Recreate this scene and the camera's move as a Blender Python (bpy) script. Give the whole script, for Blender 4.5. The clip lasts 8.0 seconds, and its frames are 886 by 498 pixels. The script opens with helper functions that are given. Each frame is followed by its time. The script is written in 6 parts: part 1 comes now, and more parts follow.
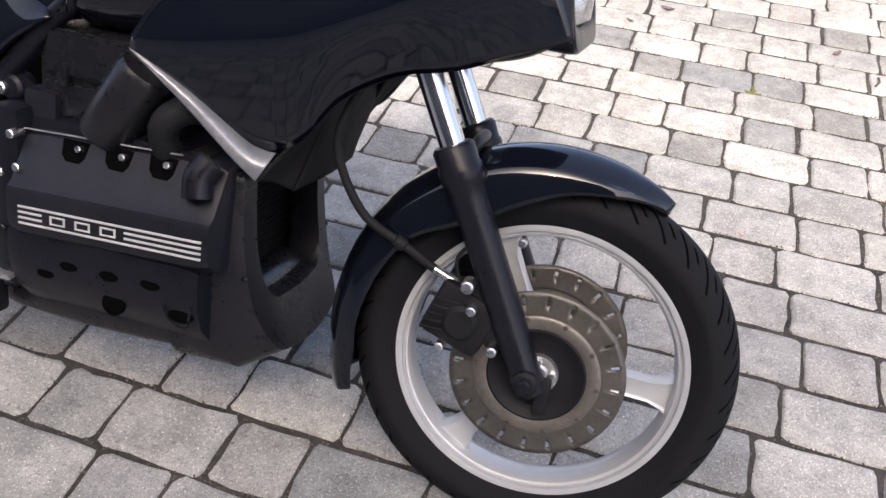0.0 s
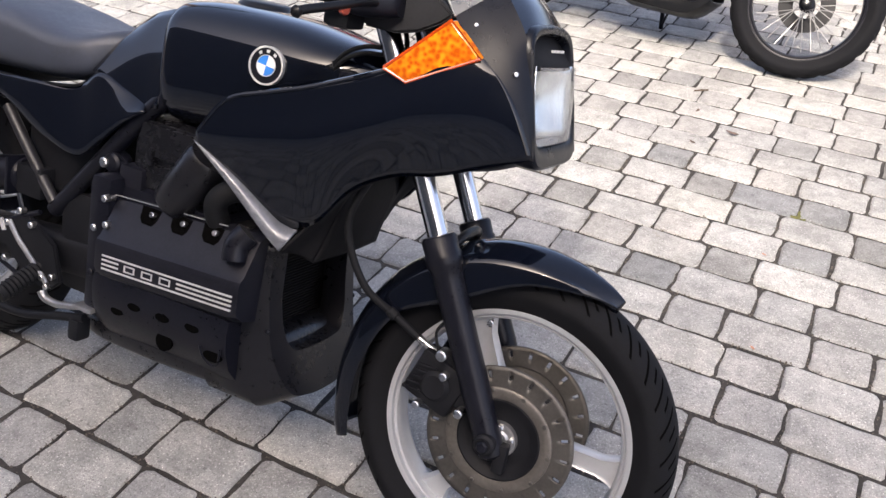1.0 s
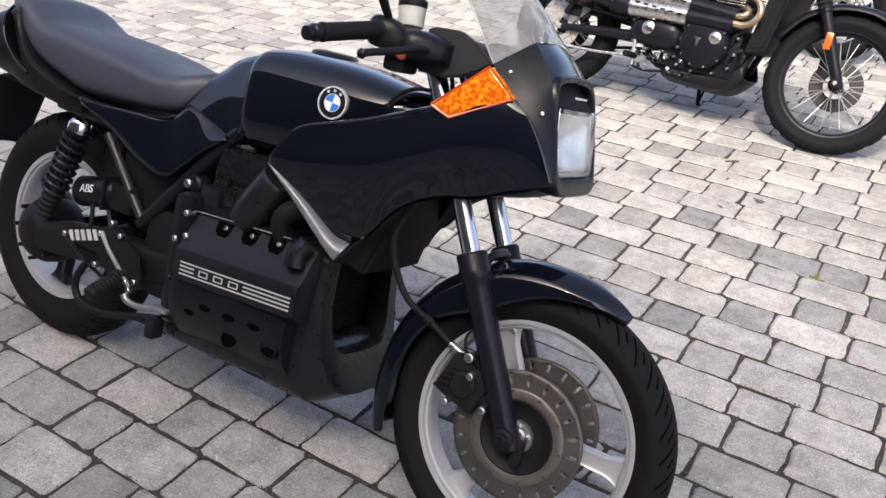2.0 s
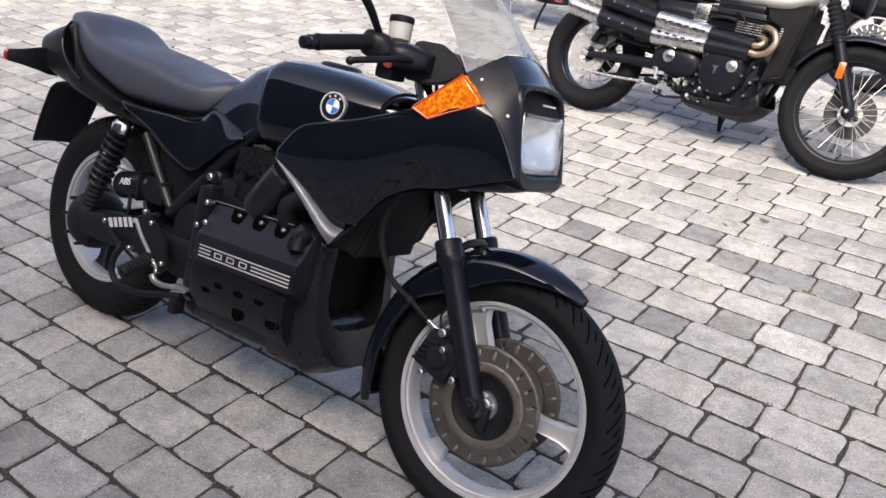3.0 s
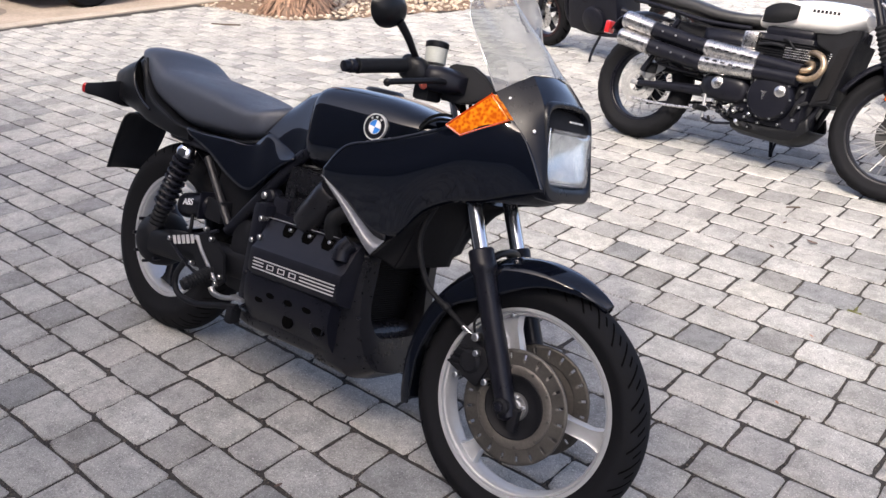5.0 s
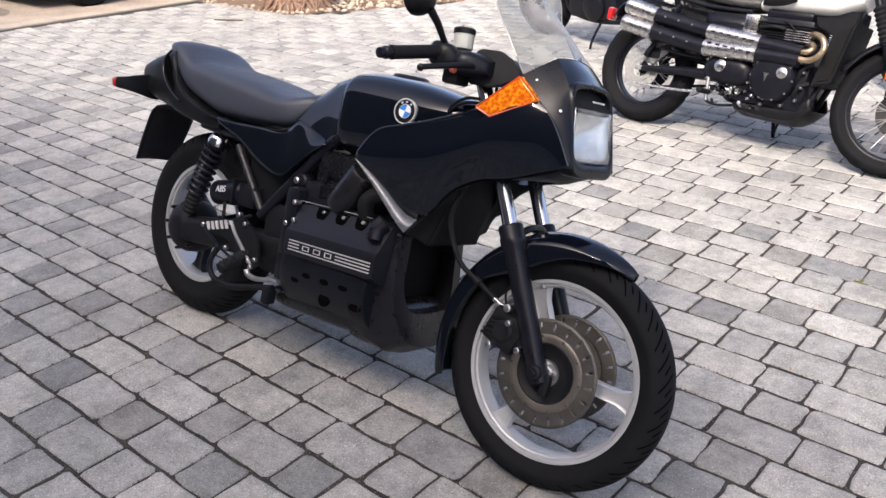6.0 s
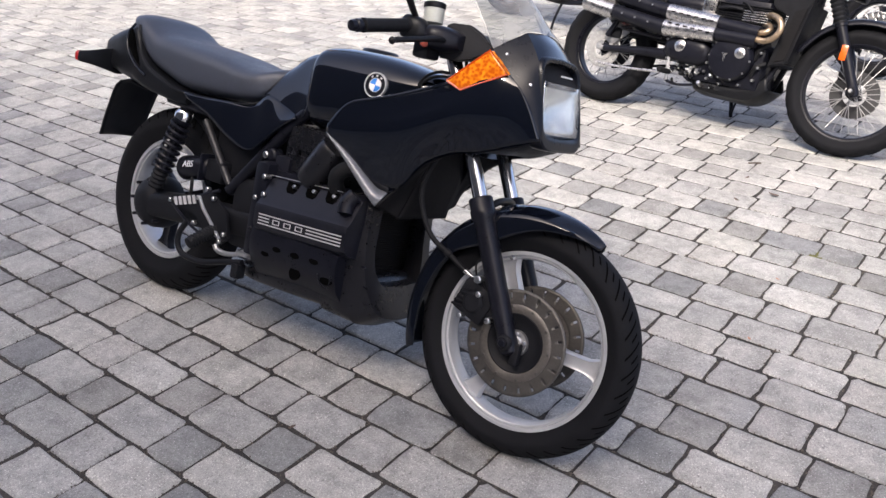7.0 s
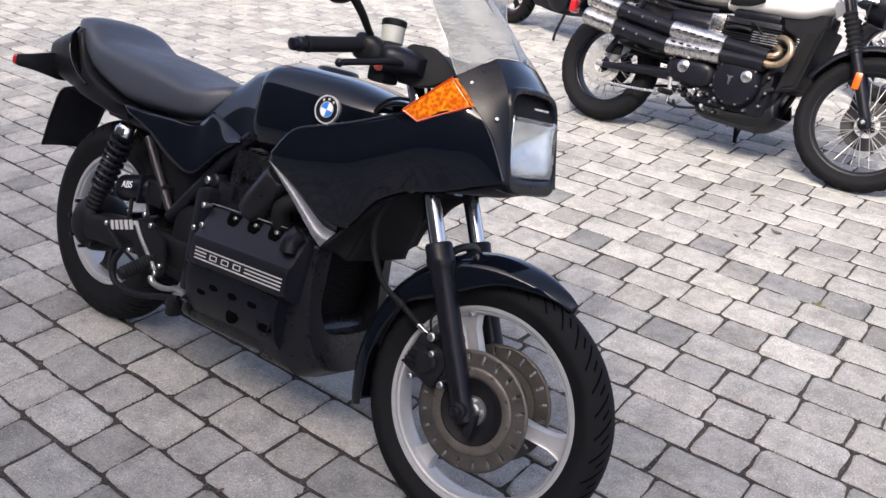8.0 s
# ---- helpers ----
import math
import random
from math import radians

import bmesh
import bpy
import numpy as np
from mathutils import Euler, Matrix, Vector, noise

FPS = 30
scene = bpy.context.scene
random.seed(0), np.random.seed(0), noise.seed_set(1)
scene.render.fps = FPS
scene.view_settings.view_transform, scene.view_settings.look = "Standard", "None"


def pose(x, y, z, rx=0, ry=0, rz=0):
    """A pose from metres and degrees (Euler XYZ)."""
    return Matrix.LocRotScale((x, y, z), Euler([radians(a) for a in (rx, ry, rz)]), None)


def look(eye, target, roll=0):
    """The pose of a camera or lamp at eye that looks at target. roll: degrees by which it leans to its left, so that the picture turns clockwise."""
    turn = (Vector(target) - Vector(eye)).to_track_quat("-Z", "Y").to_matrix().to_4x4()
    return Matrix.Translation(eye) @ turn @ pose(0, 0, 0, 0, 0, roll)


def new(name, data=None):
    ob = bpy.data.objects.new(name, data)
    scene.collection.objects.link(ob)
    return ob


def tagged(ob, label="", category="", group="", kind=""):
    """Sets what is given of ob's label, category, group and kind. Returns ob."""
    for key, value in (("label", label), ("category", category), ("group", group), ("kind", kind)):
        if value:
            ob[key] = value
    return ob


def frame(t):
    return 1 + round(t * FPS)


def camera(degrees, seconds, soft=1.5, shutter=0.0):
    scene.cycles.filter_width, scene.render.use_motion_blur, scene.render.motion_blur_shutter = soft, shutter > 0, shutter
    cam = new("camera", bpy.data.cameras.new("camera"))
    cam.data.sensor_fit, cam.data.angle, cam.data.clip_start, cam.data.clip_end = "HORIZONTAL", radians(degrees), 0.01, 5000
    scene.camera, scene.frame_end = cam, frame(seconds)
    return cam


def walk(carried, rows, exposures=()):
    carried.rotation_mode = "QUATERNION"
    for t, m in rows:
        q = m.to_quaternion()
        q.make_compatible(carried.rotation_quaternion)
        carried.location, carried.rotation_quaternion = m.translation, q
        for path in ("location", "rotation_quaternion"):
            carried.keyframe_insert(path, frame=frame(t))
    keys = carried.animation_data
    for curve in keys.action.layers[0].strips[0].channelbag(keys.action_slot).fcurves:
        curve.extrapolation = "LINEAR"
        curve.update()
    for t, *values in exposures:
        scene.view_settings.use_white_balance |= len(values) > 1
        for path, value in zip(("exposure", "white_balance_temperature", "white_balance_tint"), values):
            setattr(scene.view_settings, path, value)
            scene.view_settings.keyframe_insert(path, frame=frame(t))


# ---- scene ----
cam = camera(54.6, 8.0)
PATH = [
    (0, (0.244, 0.179, 1.366), (-0.216, 1.702, 0.042), 3.1),
    (0.5, (0.374, 0.094, 1.46), (-0.252, 1.62, 0.209), 1.9),
    (1, (0.545, 0.062, 1.508), (-0.245, 1.594, 0.361), 2.3),
    (1.5, (0.617, -0.059, 1.53), (-0.266, 1.492, 0.482), 2.6),
    (1.7, (0.639, -0.108, 1.529), (-0.264, 1.448, 0.505), 2.8),
    (2.8, (0.931, -0.24, 1.545), (-0.114, 1.28, 0.609), 3.2),
    (3, (0.984, -0.268, 1.557), (-0.087, 1.238, 0.625), 2.9),
    (3.5, (1.082, -0.306, 1.552), (-0.053, 1.173, 0.651), 1.9),
    (4, (1.12, -0.314, 1.559), (-0.053, 1.157, 0.693), 1.3),
    (4.2, (1.127, -0.318, 1.564), (-0.059, 1.153, 0.717), 1.3),
    (5.5, (1.137, -0.368, 1.548), (-0.095, 1.052, 0.682), 0.4),
    (6, (1.144, -0.484, 1.561), (-0.067, 0.951, 0.69), -0.5),
    (6.5, (1.17, -0.586, 1.555), (0.007, 0.884, 0.674), -0.4),
    (7, (1.143, -0.534, 1.549), (0.02, 0.949, 0.64), 0.6),
    (7.5, (1.115, -0.35, 1.542), (-0.011, 1.116, 0.611), 1.3),
    (8, (1.054, -0.217, 1.536), (-0.078, 1.261, 0.63), 2.6),
]
walk(cam, [(t, look(eye, target, roll)) for t, eye, target, roll in PATH], [(0.0, 2.54, 7080, 11), (1.0, 2.36, 7050, 11), (1.6, 2.19, 6950, 11), (3.0, 2.13, 6880, 11), (6.0, 2.10, 6850, 11), (8.0, 2.10, 6760, 11)])

# ---- light ----
world = bpy.data.worlds.new("sky")
scene.world = world
world.use_nodes = True
wn = world.node_tree.nodes
sky = wn.new("ShaderNodeTexSky")
sky.sky_type, sky.sun_disc = "NISHITA", False
SUN_EL, SUN_AZ = 48.0, 169.0
sky.sun_elevation, sky.sun_rotation = radians(SUN_EL), radians(SUN_AZ)
sky.air_density, sky.dust_density, sky.ozone_density = 0.36, 3.5, 0.4
world.node_tree.links.new(sky.outputs[0], wn["Background"].inputs[0])
wn["Background"].inputs[1].default_value = 0.15
sun_data = bpy.data.lights.new("sun", "SUN")
sun_data.energy, sun_data.angle, sun_data.color = 0.77, radians(3.5), (1.0, 0.965, 0.91)
sun = new("sun", sun_data)
az, el = radians(SUN_AZ), radians(SUN_EL)
sun_from = Vector((math.sin(az) * math.cos(el), math.cos(az) * math.cos(el), math.sin(el)))
sun.matrix_world = look(sun_from * 30, (0, 0, 0))


# ---- materials ----
def material(name, colour, rough=0.5, metal=0.0, coat=0.0, var=0.0, scale=20.0, bump=0.0, bump_scale=200.0, rough_var=0.0,
             spec=0.5):
    """Principled surface with two scales of mottling, uneven gloss and fine relief, in object space."""
    m = bpy.data.materials.new(name)
    m.use_nodes = True
    nt = m.node_tree
    nd, ln = nt.nodes, nt.links
    b = nd["Principled BSDF"]
    b.inputs["Base Color"].default_value = (*colour, 1)
    b.inputs["Roughness"].default_value = rough
    b.inputs["Metallic"].default_value = metal
    b.inputs["Coat Weight"].default_value = coat
    b.inputs["Coat Roughness"].default_value = 0.04
    b.inputs["Specular IOR Level"].default_value = spec
    co = nd.new("ShaderNodeTexCoord")
    src = co.outputs["Object"]
    if var or rough_var:
        n1 = nd.new("ShaderNodeTexNoise")
        n1.inputs["Scale"].default_value, n1.inputs["Detail"].default_value = scale, 6
        ln.new(src, n1.inputs["Vector"])
        n2 = nd.new("ShaderNodeTexNoise")
        n2.inputs["Scale"].default_value, n2.inputs["Detail"].default_value = scale * 9, 4
        ln.new(src, n2.inputs["Vector"])
        mix = nd.new("ShaderNodeMath")
        mix.operation = "ADD"
        ln.new(n1.outputs["Fac"], mix.inputs[0])
        ln.new(n2.outputs["Fac"], mix.inputs[1])
        half = nd.new("ShaderNodeMath")
        half.operation = "MULTIPLY"
        half.inputs[1].default_value = 0.5
        ln.new(mix.outputs[0], half.inputs[0])
        if var:
            ramp = nd.new("ShaderNodeValToRGB")
            ramp.color_ramp.elements[0].position, ramp.color_ramp.elements[1].position = 0.35, 0.65
            lo, hi = tuple(c * (1 - var) for c in colour), tuple(min(1, c * (1 + var)) for c in colour)
            ramp.color_ramp.elements[0].color, ramp.color_ramp.elements[1].color = (*lo, 1), (*hi, 1)
            ln.new(half.outputs[0], ramp.inputs[0])
            ln.new(ramp.outputs[0], b.inputs["Base Color"])
        if rough_var:
            mr = nd.new("ShaderNodeMapRange")
            mr.inputs["From Min"].default_value, mr.inputs["From Max"].default_value = 0.35, 0.65
            mr.inputs["To Min"].default_value, mr.inputs["To Max"].default_value = max(0.02, rough - rough_var), min(1, rough + rough_var)
            ln.new(half.outputs[0], mr.inputs[0])
            ln.new(mr.outputs[0], b.inputs["Roughness"])
    if bump:
        n3 = nd.new("ShaderNodeTexNoise")
        n3.inputs["Scale"].default_value, n3.inputs["Detail"].default_value = bump_scale, 5
        ln.new(src, n3.inputs["Vector"])
        bp = nd.new("ShaderNodeBump")
        bp.inputs["Strength"].default_value, bp.inputs["Distance"].default_value = bump, 0.002
        ln.new(n3.outputs["Fac"], bp.inputs["Height"])
        ln.new(bp.outputs[0], b.inputs["Normal"])
    return m


def thin_glass(name, tint, haze=0.1, uneven=0.0):
    """A thin clear sheet: straight through, with a mirror's share by angle and a pale haze put in for dirt and soft
    reflections.
    """
    m = bpy.data.materials.new(name)
    m.use_nodes = True
    nd, ln = m.node_tree.nodes, m.node_tree.links
    nd.remove(nd["Principled BSDF"])
    out = nd["Material Output"]
    clear, shine, haze_layer = nd.new("ShaderNodeBsdfTransparent"), nd.new("ShaderNodeBsdfGlossy"), nd.new("ShaderNodeBsdfDiffuse")
    clear.inputs[0].default_value = (*tint, 1)
    shine.inputs["Roughness"].default_value = 0.04
    haze_layer.inputs[0].default_value = (0.6, 0.6, 0.6, 1)
    fres = nd.new("ShaderNodeFresnel")
    fres.inputs[0].default_value = 1.45
    m1, m2 = nd.new("ShaderNodeMixShader"), nd.new("ShaderNodeMixShader")
    m1.inputs[0].default_value = haze
    if uneven:
        haze_noise = nd.new("ShaderNodeTexNoise")
        haze_noise.inputs["Scale"].default_value, haze_noise.inputs["Detail"].default_value = 9.0, 5
        crd = nd.new("ShaderNodeTexCoord")
        ln.new(crd.outputs["Object"], haze_noise.inputs["Vector"])
        rng_map = nd.new("ShaderNodeMapRange")
        rng_map.inputs["From Min"].default_value, rng_map.inputs["From Max"].default_value = 0.3, 0.7
        rng_map.inputs["To Min"].default_value, rng_map.inputs["To Max"].default_value = haze - uneven, haze + uneven
        ln.new(haze_noise.outputs["Fac"], rng_map.inputs[0])
        ln.new(rng_map.outputs[0], m1.inputs[0])
    ln.new(clear.outputs[0], m1.inputs[1])
    ln.new(haze_layer.outputs[0], m1.inputs[2])
    ln.new(fres.outputs[0], m2.inputs[0])
    ln.new(m1.outputs[0], m2.inputs[1])
    ln.new(shine.outputs[0], m2.inputs[2])
    ln.new(m2.outputs[0], out.inputs[0])
    return m


PAINT = material("midnight_paint", (0.0025, 0.0035, 0.007), 0.22, 0.0, coat=0.88, rough_var=0.05, scale=6, spec=0.03)
PAINT.node_tree.nodes["Principled BSDF"].inputs["Coat Roughness"].default_value = 0.05
SATIN_PAINT = material("satin_fairing_paint", (0.004, 0.0048, 0.008), 0.30, var=0.2, scale=8, rough_var=0.05, spec=0.22)
PLASTIC = material("black_plastic", (0.006, 0.0065, 0.008), 0.38, var=0.3, scale=30, rough_var=0.08, bump=0.05, bump_scale=500, spec=0.2)
MATT = material("matt_black", (0.0078, 0.0083, 0.0104), 0.55, var=0.35, scale=25, rough_var=0.1, bump=0.08, bump_scale=300, spec=0.15)
SATIN = material("satin_black_metal", (0.0065, 0.007, 0.011), 0.34, var=0.25, scale=18, rough_var=0.08, bump=0.06, bump_scale=260, spec=0.2)
RUBBER = material("tyre_rubber", (0.0062, 0.0065, 0.008), 0.75, var=0.35, scale=22, rough_var=0.12, bump=0.15, bump_scale=350, spec=0.12)
TREAD = material("worn_tread_rubber", (0.021, 0.020, 0.0205), 0.66, var=0.35, scale=40, bump=0.2, bump_scale=300, spec=0.25)
GRIP = material("grip_rubber", (0.006, 0.0065, 0.008), 0.7, var=0.3, scale=60, bump=0.2, bump_scale=400, spec=0.2)
VINYL = material("seat_vinyl", (0.030, 0.035, 0.049), 0.46, var=0.25, scale=12, rough_var=0.1, bump=0.25, bump_scale=600)
FADED = material("faded_black_plastic", (0.0080, 0.0082, 0.0104), 0.30, var=0.25, scale=9, rough_var=0.08, bump=0.05, bump_scale=400, spec=0.32)
COVER = material("engine_cover_paint", (0.0078, 0.0082, 0.0125), 0.40, var=0.3, scale=20, rough_var=0.08, bump=0.08, bump_scale=300, spec=0.22)
SILVER = material("silver_wheel_paint", (0.45, 0.465, 0.485), 0.36, 0.45, var=0.05, scale=7, rough_var=0.05, bump=0.02, bump_scale=300)
ALLOY = material("raw_alloy", (0.42, 0.42, 0.42), 0.42, 0.9, var=0.2, scale=25, rough_var=0.12, bump=0.08, bump_scale=250)
CHROME = material("chrome", (0.62, 0.62, 0.63), 0.15, 1.0, rough_var=0.05, scale=15)
STEEL = material("bolt_steel", (0.55, 0.55, 0.55), 0.3, 1.0, var=0.2, scale=60, rough_var=0.1)
DISC = material("dusty_disc_steel", (0.082, 0.077, 0.071), 0.48, 0.6, var=0.25, scale=18, rough_var=0.12, bump=0.1, bump_scale=200)
DISC_RING = material("disc_bell_alloy", (0.119, 0.109, 0.099), 0.42, 0.5, var=0.22, scale=16, rough_var=0.12, bump=0.08, bump_scale=200)
# Near-black that puts the shade of holes and grooves into the colour.
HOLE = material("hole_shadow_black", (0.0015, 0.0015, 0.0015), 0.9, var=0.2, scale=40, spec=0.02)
WHITE = material("white_enamel", (0.75, 0.76, 0.78), 0.3, coat=0.5, var=0.06, scale=60)
BLUE = material("blue_enamel", (0.03, 0.20, 0.62), 0.3, coat=0.5, var=0.06, scale=60)
LINE = material("silver_line_paint", (0.62, 0.62, 0.62), 0.4, 0.4, var=0.15, scale=90)
AMBER = material("amber_lens", (0.74, 0.215, 0.006), 0.16, coat=0.8)


def prismatic(m, deep, bright):
    """A lens with moulded prisms: their glints are put into the colour as deeper and brighter cells under a smooth
    cover.
    """
    nd, ln = m.node_tree.nodes, m.node_tree.links
    crd, cells, patch = nd.new("ShaderNodeTexCoord"), nd.new("ShaderNodeTexVoronoi"), nd.new("ShaderNodeTexNoise")
    cells.feature = "SMOOTH_F1"
    cells.inputs["Scale"].default_value, patch.inputs["Scale"].default_value, patch.inputs["Detail"].default_value = 120, 34, 4
    both = nd.new("ShaderNodeMath")
    both.operation = "MULTIPLY"
    ramp = nd.new("ShaderNodeValToRGB")
    ramp.color_ramp.elements[0].position, ramp.color_ramp.elements[1].position = 0.11, 0.34
    ramp.color_ramp.elements[0].color, ramp.color_ramp.elements[1].color = (*deep, 1), (*bright, 1)
    ln.new(crd.outputs["Object"], cells.inputs["Vector"])
    ln.new(crd.outputs["Object"], patch.inputs["Vector"])
    ln.new(cells.outputs["Distance"], both.inputs[0])
    ln.new(patch.outputs["Fac"], both.inputs[1])
    ln.new(both.outputs[0], ramp.inputs[0])
    ln.new(ramp.outputs[0], nd["Principled BSDF"].inputs["Base Color"])


prismatic(AMBER, (0.44, 0.070, 0.002), (0.78, 0.25, 0.010))
AMBER_DARK = material("deep_amber", (0.42, 0.05, 0.004), 0.2, coat=0.8, var=0.1, scale=60)
RED = material("red_lens", (0.38, 0.015, 0.018), 0.15, coat=0.8, var=0.15, scale=50)
MILKY = material("milky_reservoir", (0.36, 0.37, 0.34), 0.35, var=0.1, scale=40)
SCREEN = thin_glass("clear_windscreen", (0.44, 0.46, 0.45), haze=0.21, uneven=0.09)
SCREEN_EDGE = thin_glass("screen_edge", (0.75, 0.77, 0.77), haze=0.34)
LAMP_GLASS = thin_glass("lamp_glass", (0.93, 0.95, 0.94), haze=0.24, uneven=0.14)
MIRROR_BACK = material("lamp_reflector", (0.84, 0.86, 0.85), 0.27, 0.85, var=0.15, scale=22, bump=0.7, bump_scale=26)
# Grey that puts the sky's reflection on the fairing bevel into the colour.
SHEEN_GREY = material("reflection_grey_paint", (0.14, 0.147, 0.165), 0.36, 0.2, coat=0.5, var=0.2, scale=14, rough_var=0.08)
RADIATOR = material("radiator_black", (0.0078, 0.0076, 0.0084), 0.7, var=0.3, scale=80, spec=0.1)


# ---- mesh helpers ----
def part(name, bm, mat, parent=None, label="", smooth=40, thick=0.0, bevel=0.0):
    """Links a bmesh as one mesh object, under a thing or under a part."""
    bmesh.ops.recalc_face_normals(bm, faces=bm.faces)
    me = bpy.data.meshes.new(name)
    if smooth:
        for f in bm.faces:
            f.smooth = True
        for e in bm.edges:
            if len(e.link_faces) == 2 and e.calc_face_angle(0) > radians(smooth):
                e.smooth = False
    bm.to_mesh(me)
    bm.free()
    me.materials.append(mat)
    ob = new(name, me)
    ob.parent = parent
    if thick:
        md = ob.modifiers.new("thickness", "SOLIDIFY")
        md.thickness, md.offset = thick, 0.0
    if bevel:
        md = ob.modifiers.new("edge", "BEVEL")
        md.width, md.segments, md.limit_method, md.angle_limit = bevel, 2, "ANGLE", radians(35)
    if label:
        ob["label"] = label
    return ob


def crom(pts, n):
    """Catmull-Rom points through pts, n steps a span."""
    p = [Vector(q) for q in pts]
    if len(p) < 3 or n < 2:
        return p
    out = []
    for i in range(len(p) - 1):
        a, b, c, d = p[max(i - 1, 0)], p[i], p[i + 1], p[min(i + 2, len(p) - 1)]
        for k in range(n):
            t = k / n
            out.append(0.5 * ((2 * b) + (c - a) * t + (2 * a - 5 * b + 4 * c - d) * t * t + (3 * b - a - 3 * c + d) * t ** 3))
    return out + [p[-1]]


def stitch(bm, rings, closed=True, cap=False):
    vs = [[bm.verts.new(p) for p in r] for r in rings]
    n = len(vs[0])
    for a, b in zip(vs, vs[1:]):
        for i in range(n if closed else n - 1):
            j = (i + 1) % n
            bm.faces.new((a[i], a[j], b[j], b[i]))
    if cap:
        bm.faces.new(vs[0])
        bm.faces.new(vs[-1][::-1])
    return vs


def tube(pts, r, n=10, steps=5, bm=None, cap=True, r2=None):
    bm = bm or bmesh.new()
    p = crom(pts, steps)
    up = Vector((0, 0, 1))
    rings = []
    for i, q in enumerate(p):
        d = (p[min(i + 1, len(p) - 1)] - p[max(i - 1, 0)]).normalized()
        if abs(d.dot(up)) > 0.95:
            up = Vector((1, 0, 0)) if abs(d.x) < 0.9 else Vector((0, 1, 0))
        s = d.cross(up).normalized()
        u = s.cross(d).normalized()
        up = u
        rr = r if r2 is None else r + (r2 - r) * i / (len(p) - 1)
        rings.append([q + rr * (math.cos(2 * math.pi * k / n) * s + math.sin(2 * math.pi * k / n) * u) for k in range(n)])
    stitch(bm, rings, True, cap)
    return bm


def lathe(profile, n=48, origin=(0, 0, 0), axis=(0, 1, 0), bm=None, cap=False):
    """Turns a profile of (radius, distance along the axis) round an axis."""
    bm = bm or bmesh.new()
    rot = Vector((0, 1, 0)).rotation_difference(Vector(axis).normalized()).to_matrix()
    o = Vector(origin)
    rings = [[o + rot @ Vector((r * math.cos(2 * math.pi * k / n), a, r * math.sin(2 * math.pi * k / n))) for k in range(n)] for r, a in profile]
    stitch(bm, rings, True, cap)
    return bm


def cyl(p, q, r, n=16, bm=None, ch=0.12):
    """A bolt-like rod from p to q with softened ends."""
    p, q = Vector(p), Vector(q)
    d = (q - p).length
    c = min(r * ch * 2, d * 0.3)
    return lathe([(r - c, 0), (r, c), (r, d - c), (r - c, d)], n, p, q - p, bm, True)


def box(x0, x1, y0, y1, z0, z1, bm=None, bev=0.004):
    bm2 = bmesh.new()
    bmesh.ops.create_cube(bm2, size=1)
    for v in bm2.verts:
        v.co = Vector((x0 + (v.co.x + 0.5) * (x1 - x0), y0 + (v.co.y + 0.5) * (y1 - y0), z0 + (v.co.z + 0.5) * (z1 - z0)))
    if bev:
        bmesh.ops.bevel(bm2, geom=list(bm2.edges), offset=bev, segments=2, affect="EDGES", profile=0.6)
    return merge(bm, bm2)


def merge(bm, other):
    if bm is None:
        return other
    me = bpy.data.meshes.new("tmp")
    other.to_mesh(me)
    other.free()
    bm.from_mesh(me)
    bpy.data.meshes.remove(me)
    return bm


def plate(outline, y0, y1, bev=0.003, bm=None):
    """An outline in x and z, extruded from y0 to y1."""
    b2 = bmesh.new()
    a = [b2.verts.new((x, y0, z)) for x, z in outline]
    c = [b2.verts.new((x, y1, z)) for x, z in outline]
    b2.faces.new(a)
    b2.faces.new(c[::-1])
    n = len(a)
    for i in range(n):
        b2.faces.new((a[i], c[i], c[(i + 1) % n], a[(i + 1) % n]))
    bmesh.ops.recalc_face_normals(b2, faces=b2.faces)
    if bev:
        bmesh.ops.bevel(b2, geom=list(b2.edges), offset=bev, segments=2, affect="EDGES")
    return merge(bm, b2)


def skin(rows, nu=4, nv=4, bm=None):
    """A smooth sheet through rows of points."""
    bm = bm or bmesh.new()
    fine = [crom(r, nu) for r in rows]
    cols = [crom([r[i] for r in fine], nv) for i in range(len(fine[0]))]
    rings = [[c[j] for c in cols] for j in range(len(cols[0]))]
    stitch(bm, rings, False)
    return bm


def hull(sections, nx=4, n=28, bm=None, cap=True):
    """A body along x: sections of (x, z low, z high, half width, squareness, centre y)."""
    bm = bm or bmesh.new()
    fine = crom([(s[0], s[1], s[2]) for s in sections], nx)
    fine2 = crom([(s[3], s[4] if len(s) > 4 else 2.5, s[5] if len(s) > 5 else 0.0) for s in sections], nx)
    rings = []
    for a, b in zip(fine, fine2):
        cz, hz, ring = (a.y + a.z) / 2, (a.z - a.y) / 2, []
        for k in range(n):
            t = 2 * math.pi * k / n
            c, s = math.cos(t), math.sin(t)
            e = 2 / b.y
            ring.append((a.x, b.z + b.x * math.copysign(abs(c) ** e, c), cz + hz * math.copysign(abs(s) ** e, s)))
        rings.append(ring)
    stitch(bm, rings, True, cap)
    return bm


def place(bm, m):
    bmesh.ops.transform(bm, matrix=m, verts=bm.verts)
    return bm


def thing(name, m, label, category, group=""):
    ob = new(name)
    ob.empty_display_size = 0.2
    ob.matrix_world = m
    return tagged(ob, label, category, group)


# ---- the black touring motorcycle ----
LEAN = 18.5
moto = thing("motorcycle", pose(0.135, 1.100, -0.013, -LEAN, 0, 0),
             "glossy black half-faired touring motorcycle leaning on its stand", "motorcycle")
FORK = Vector((-0.454, 0, 0.891))
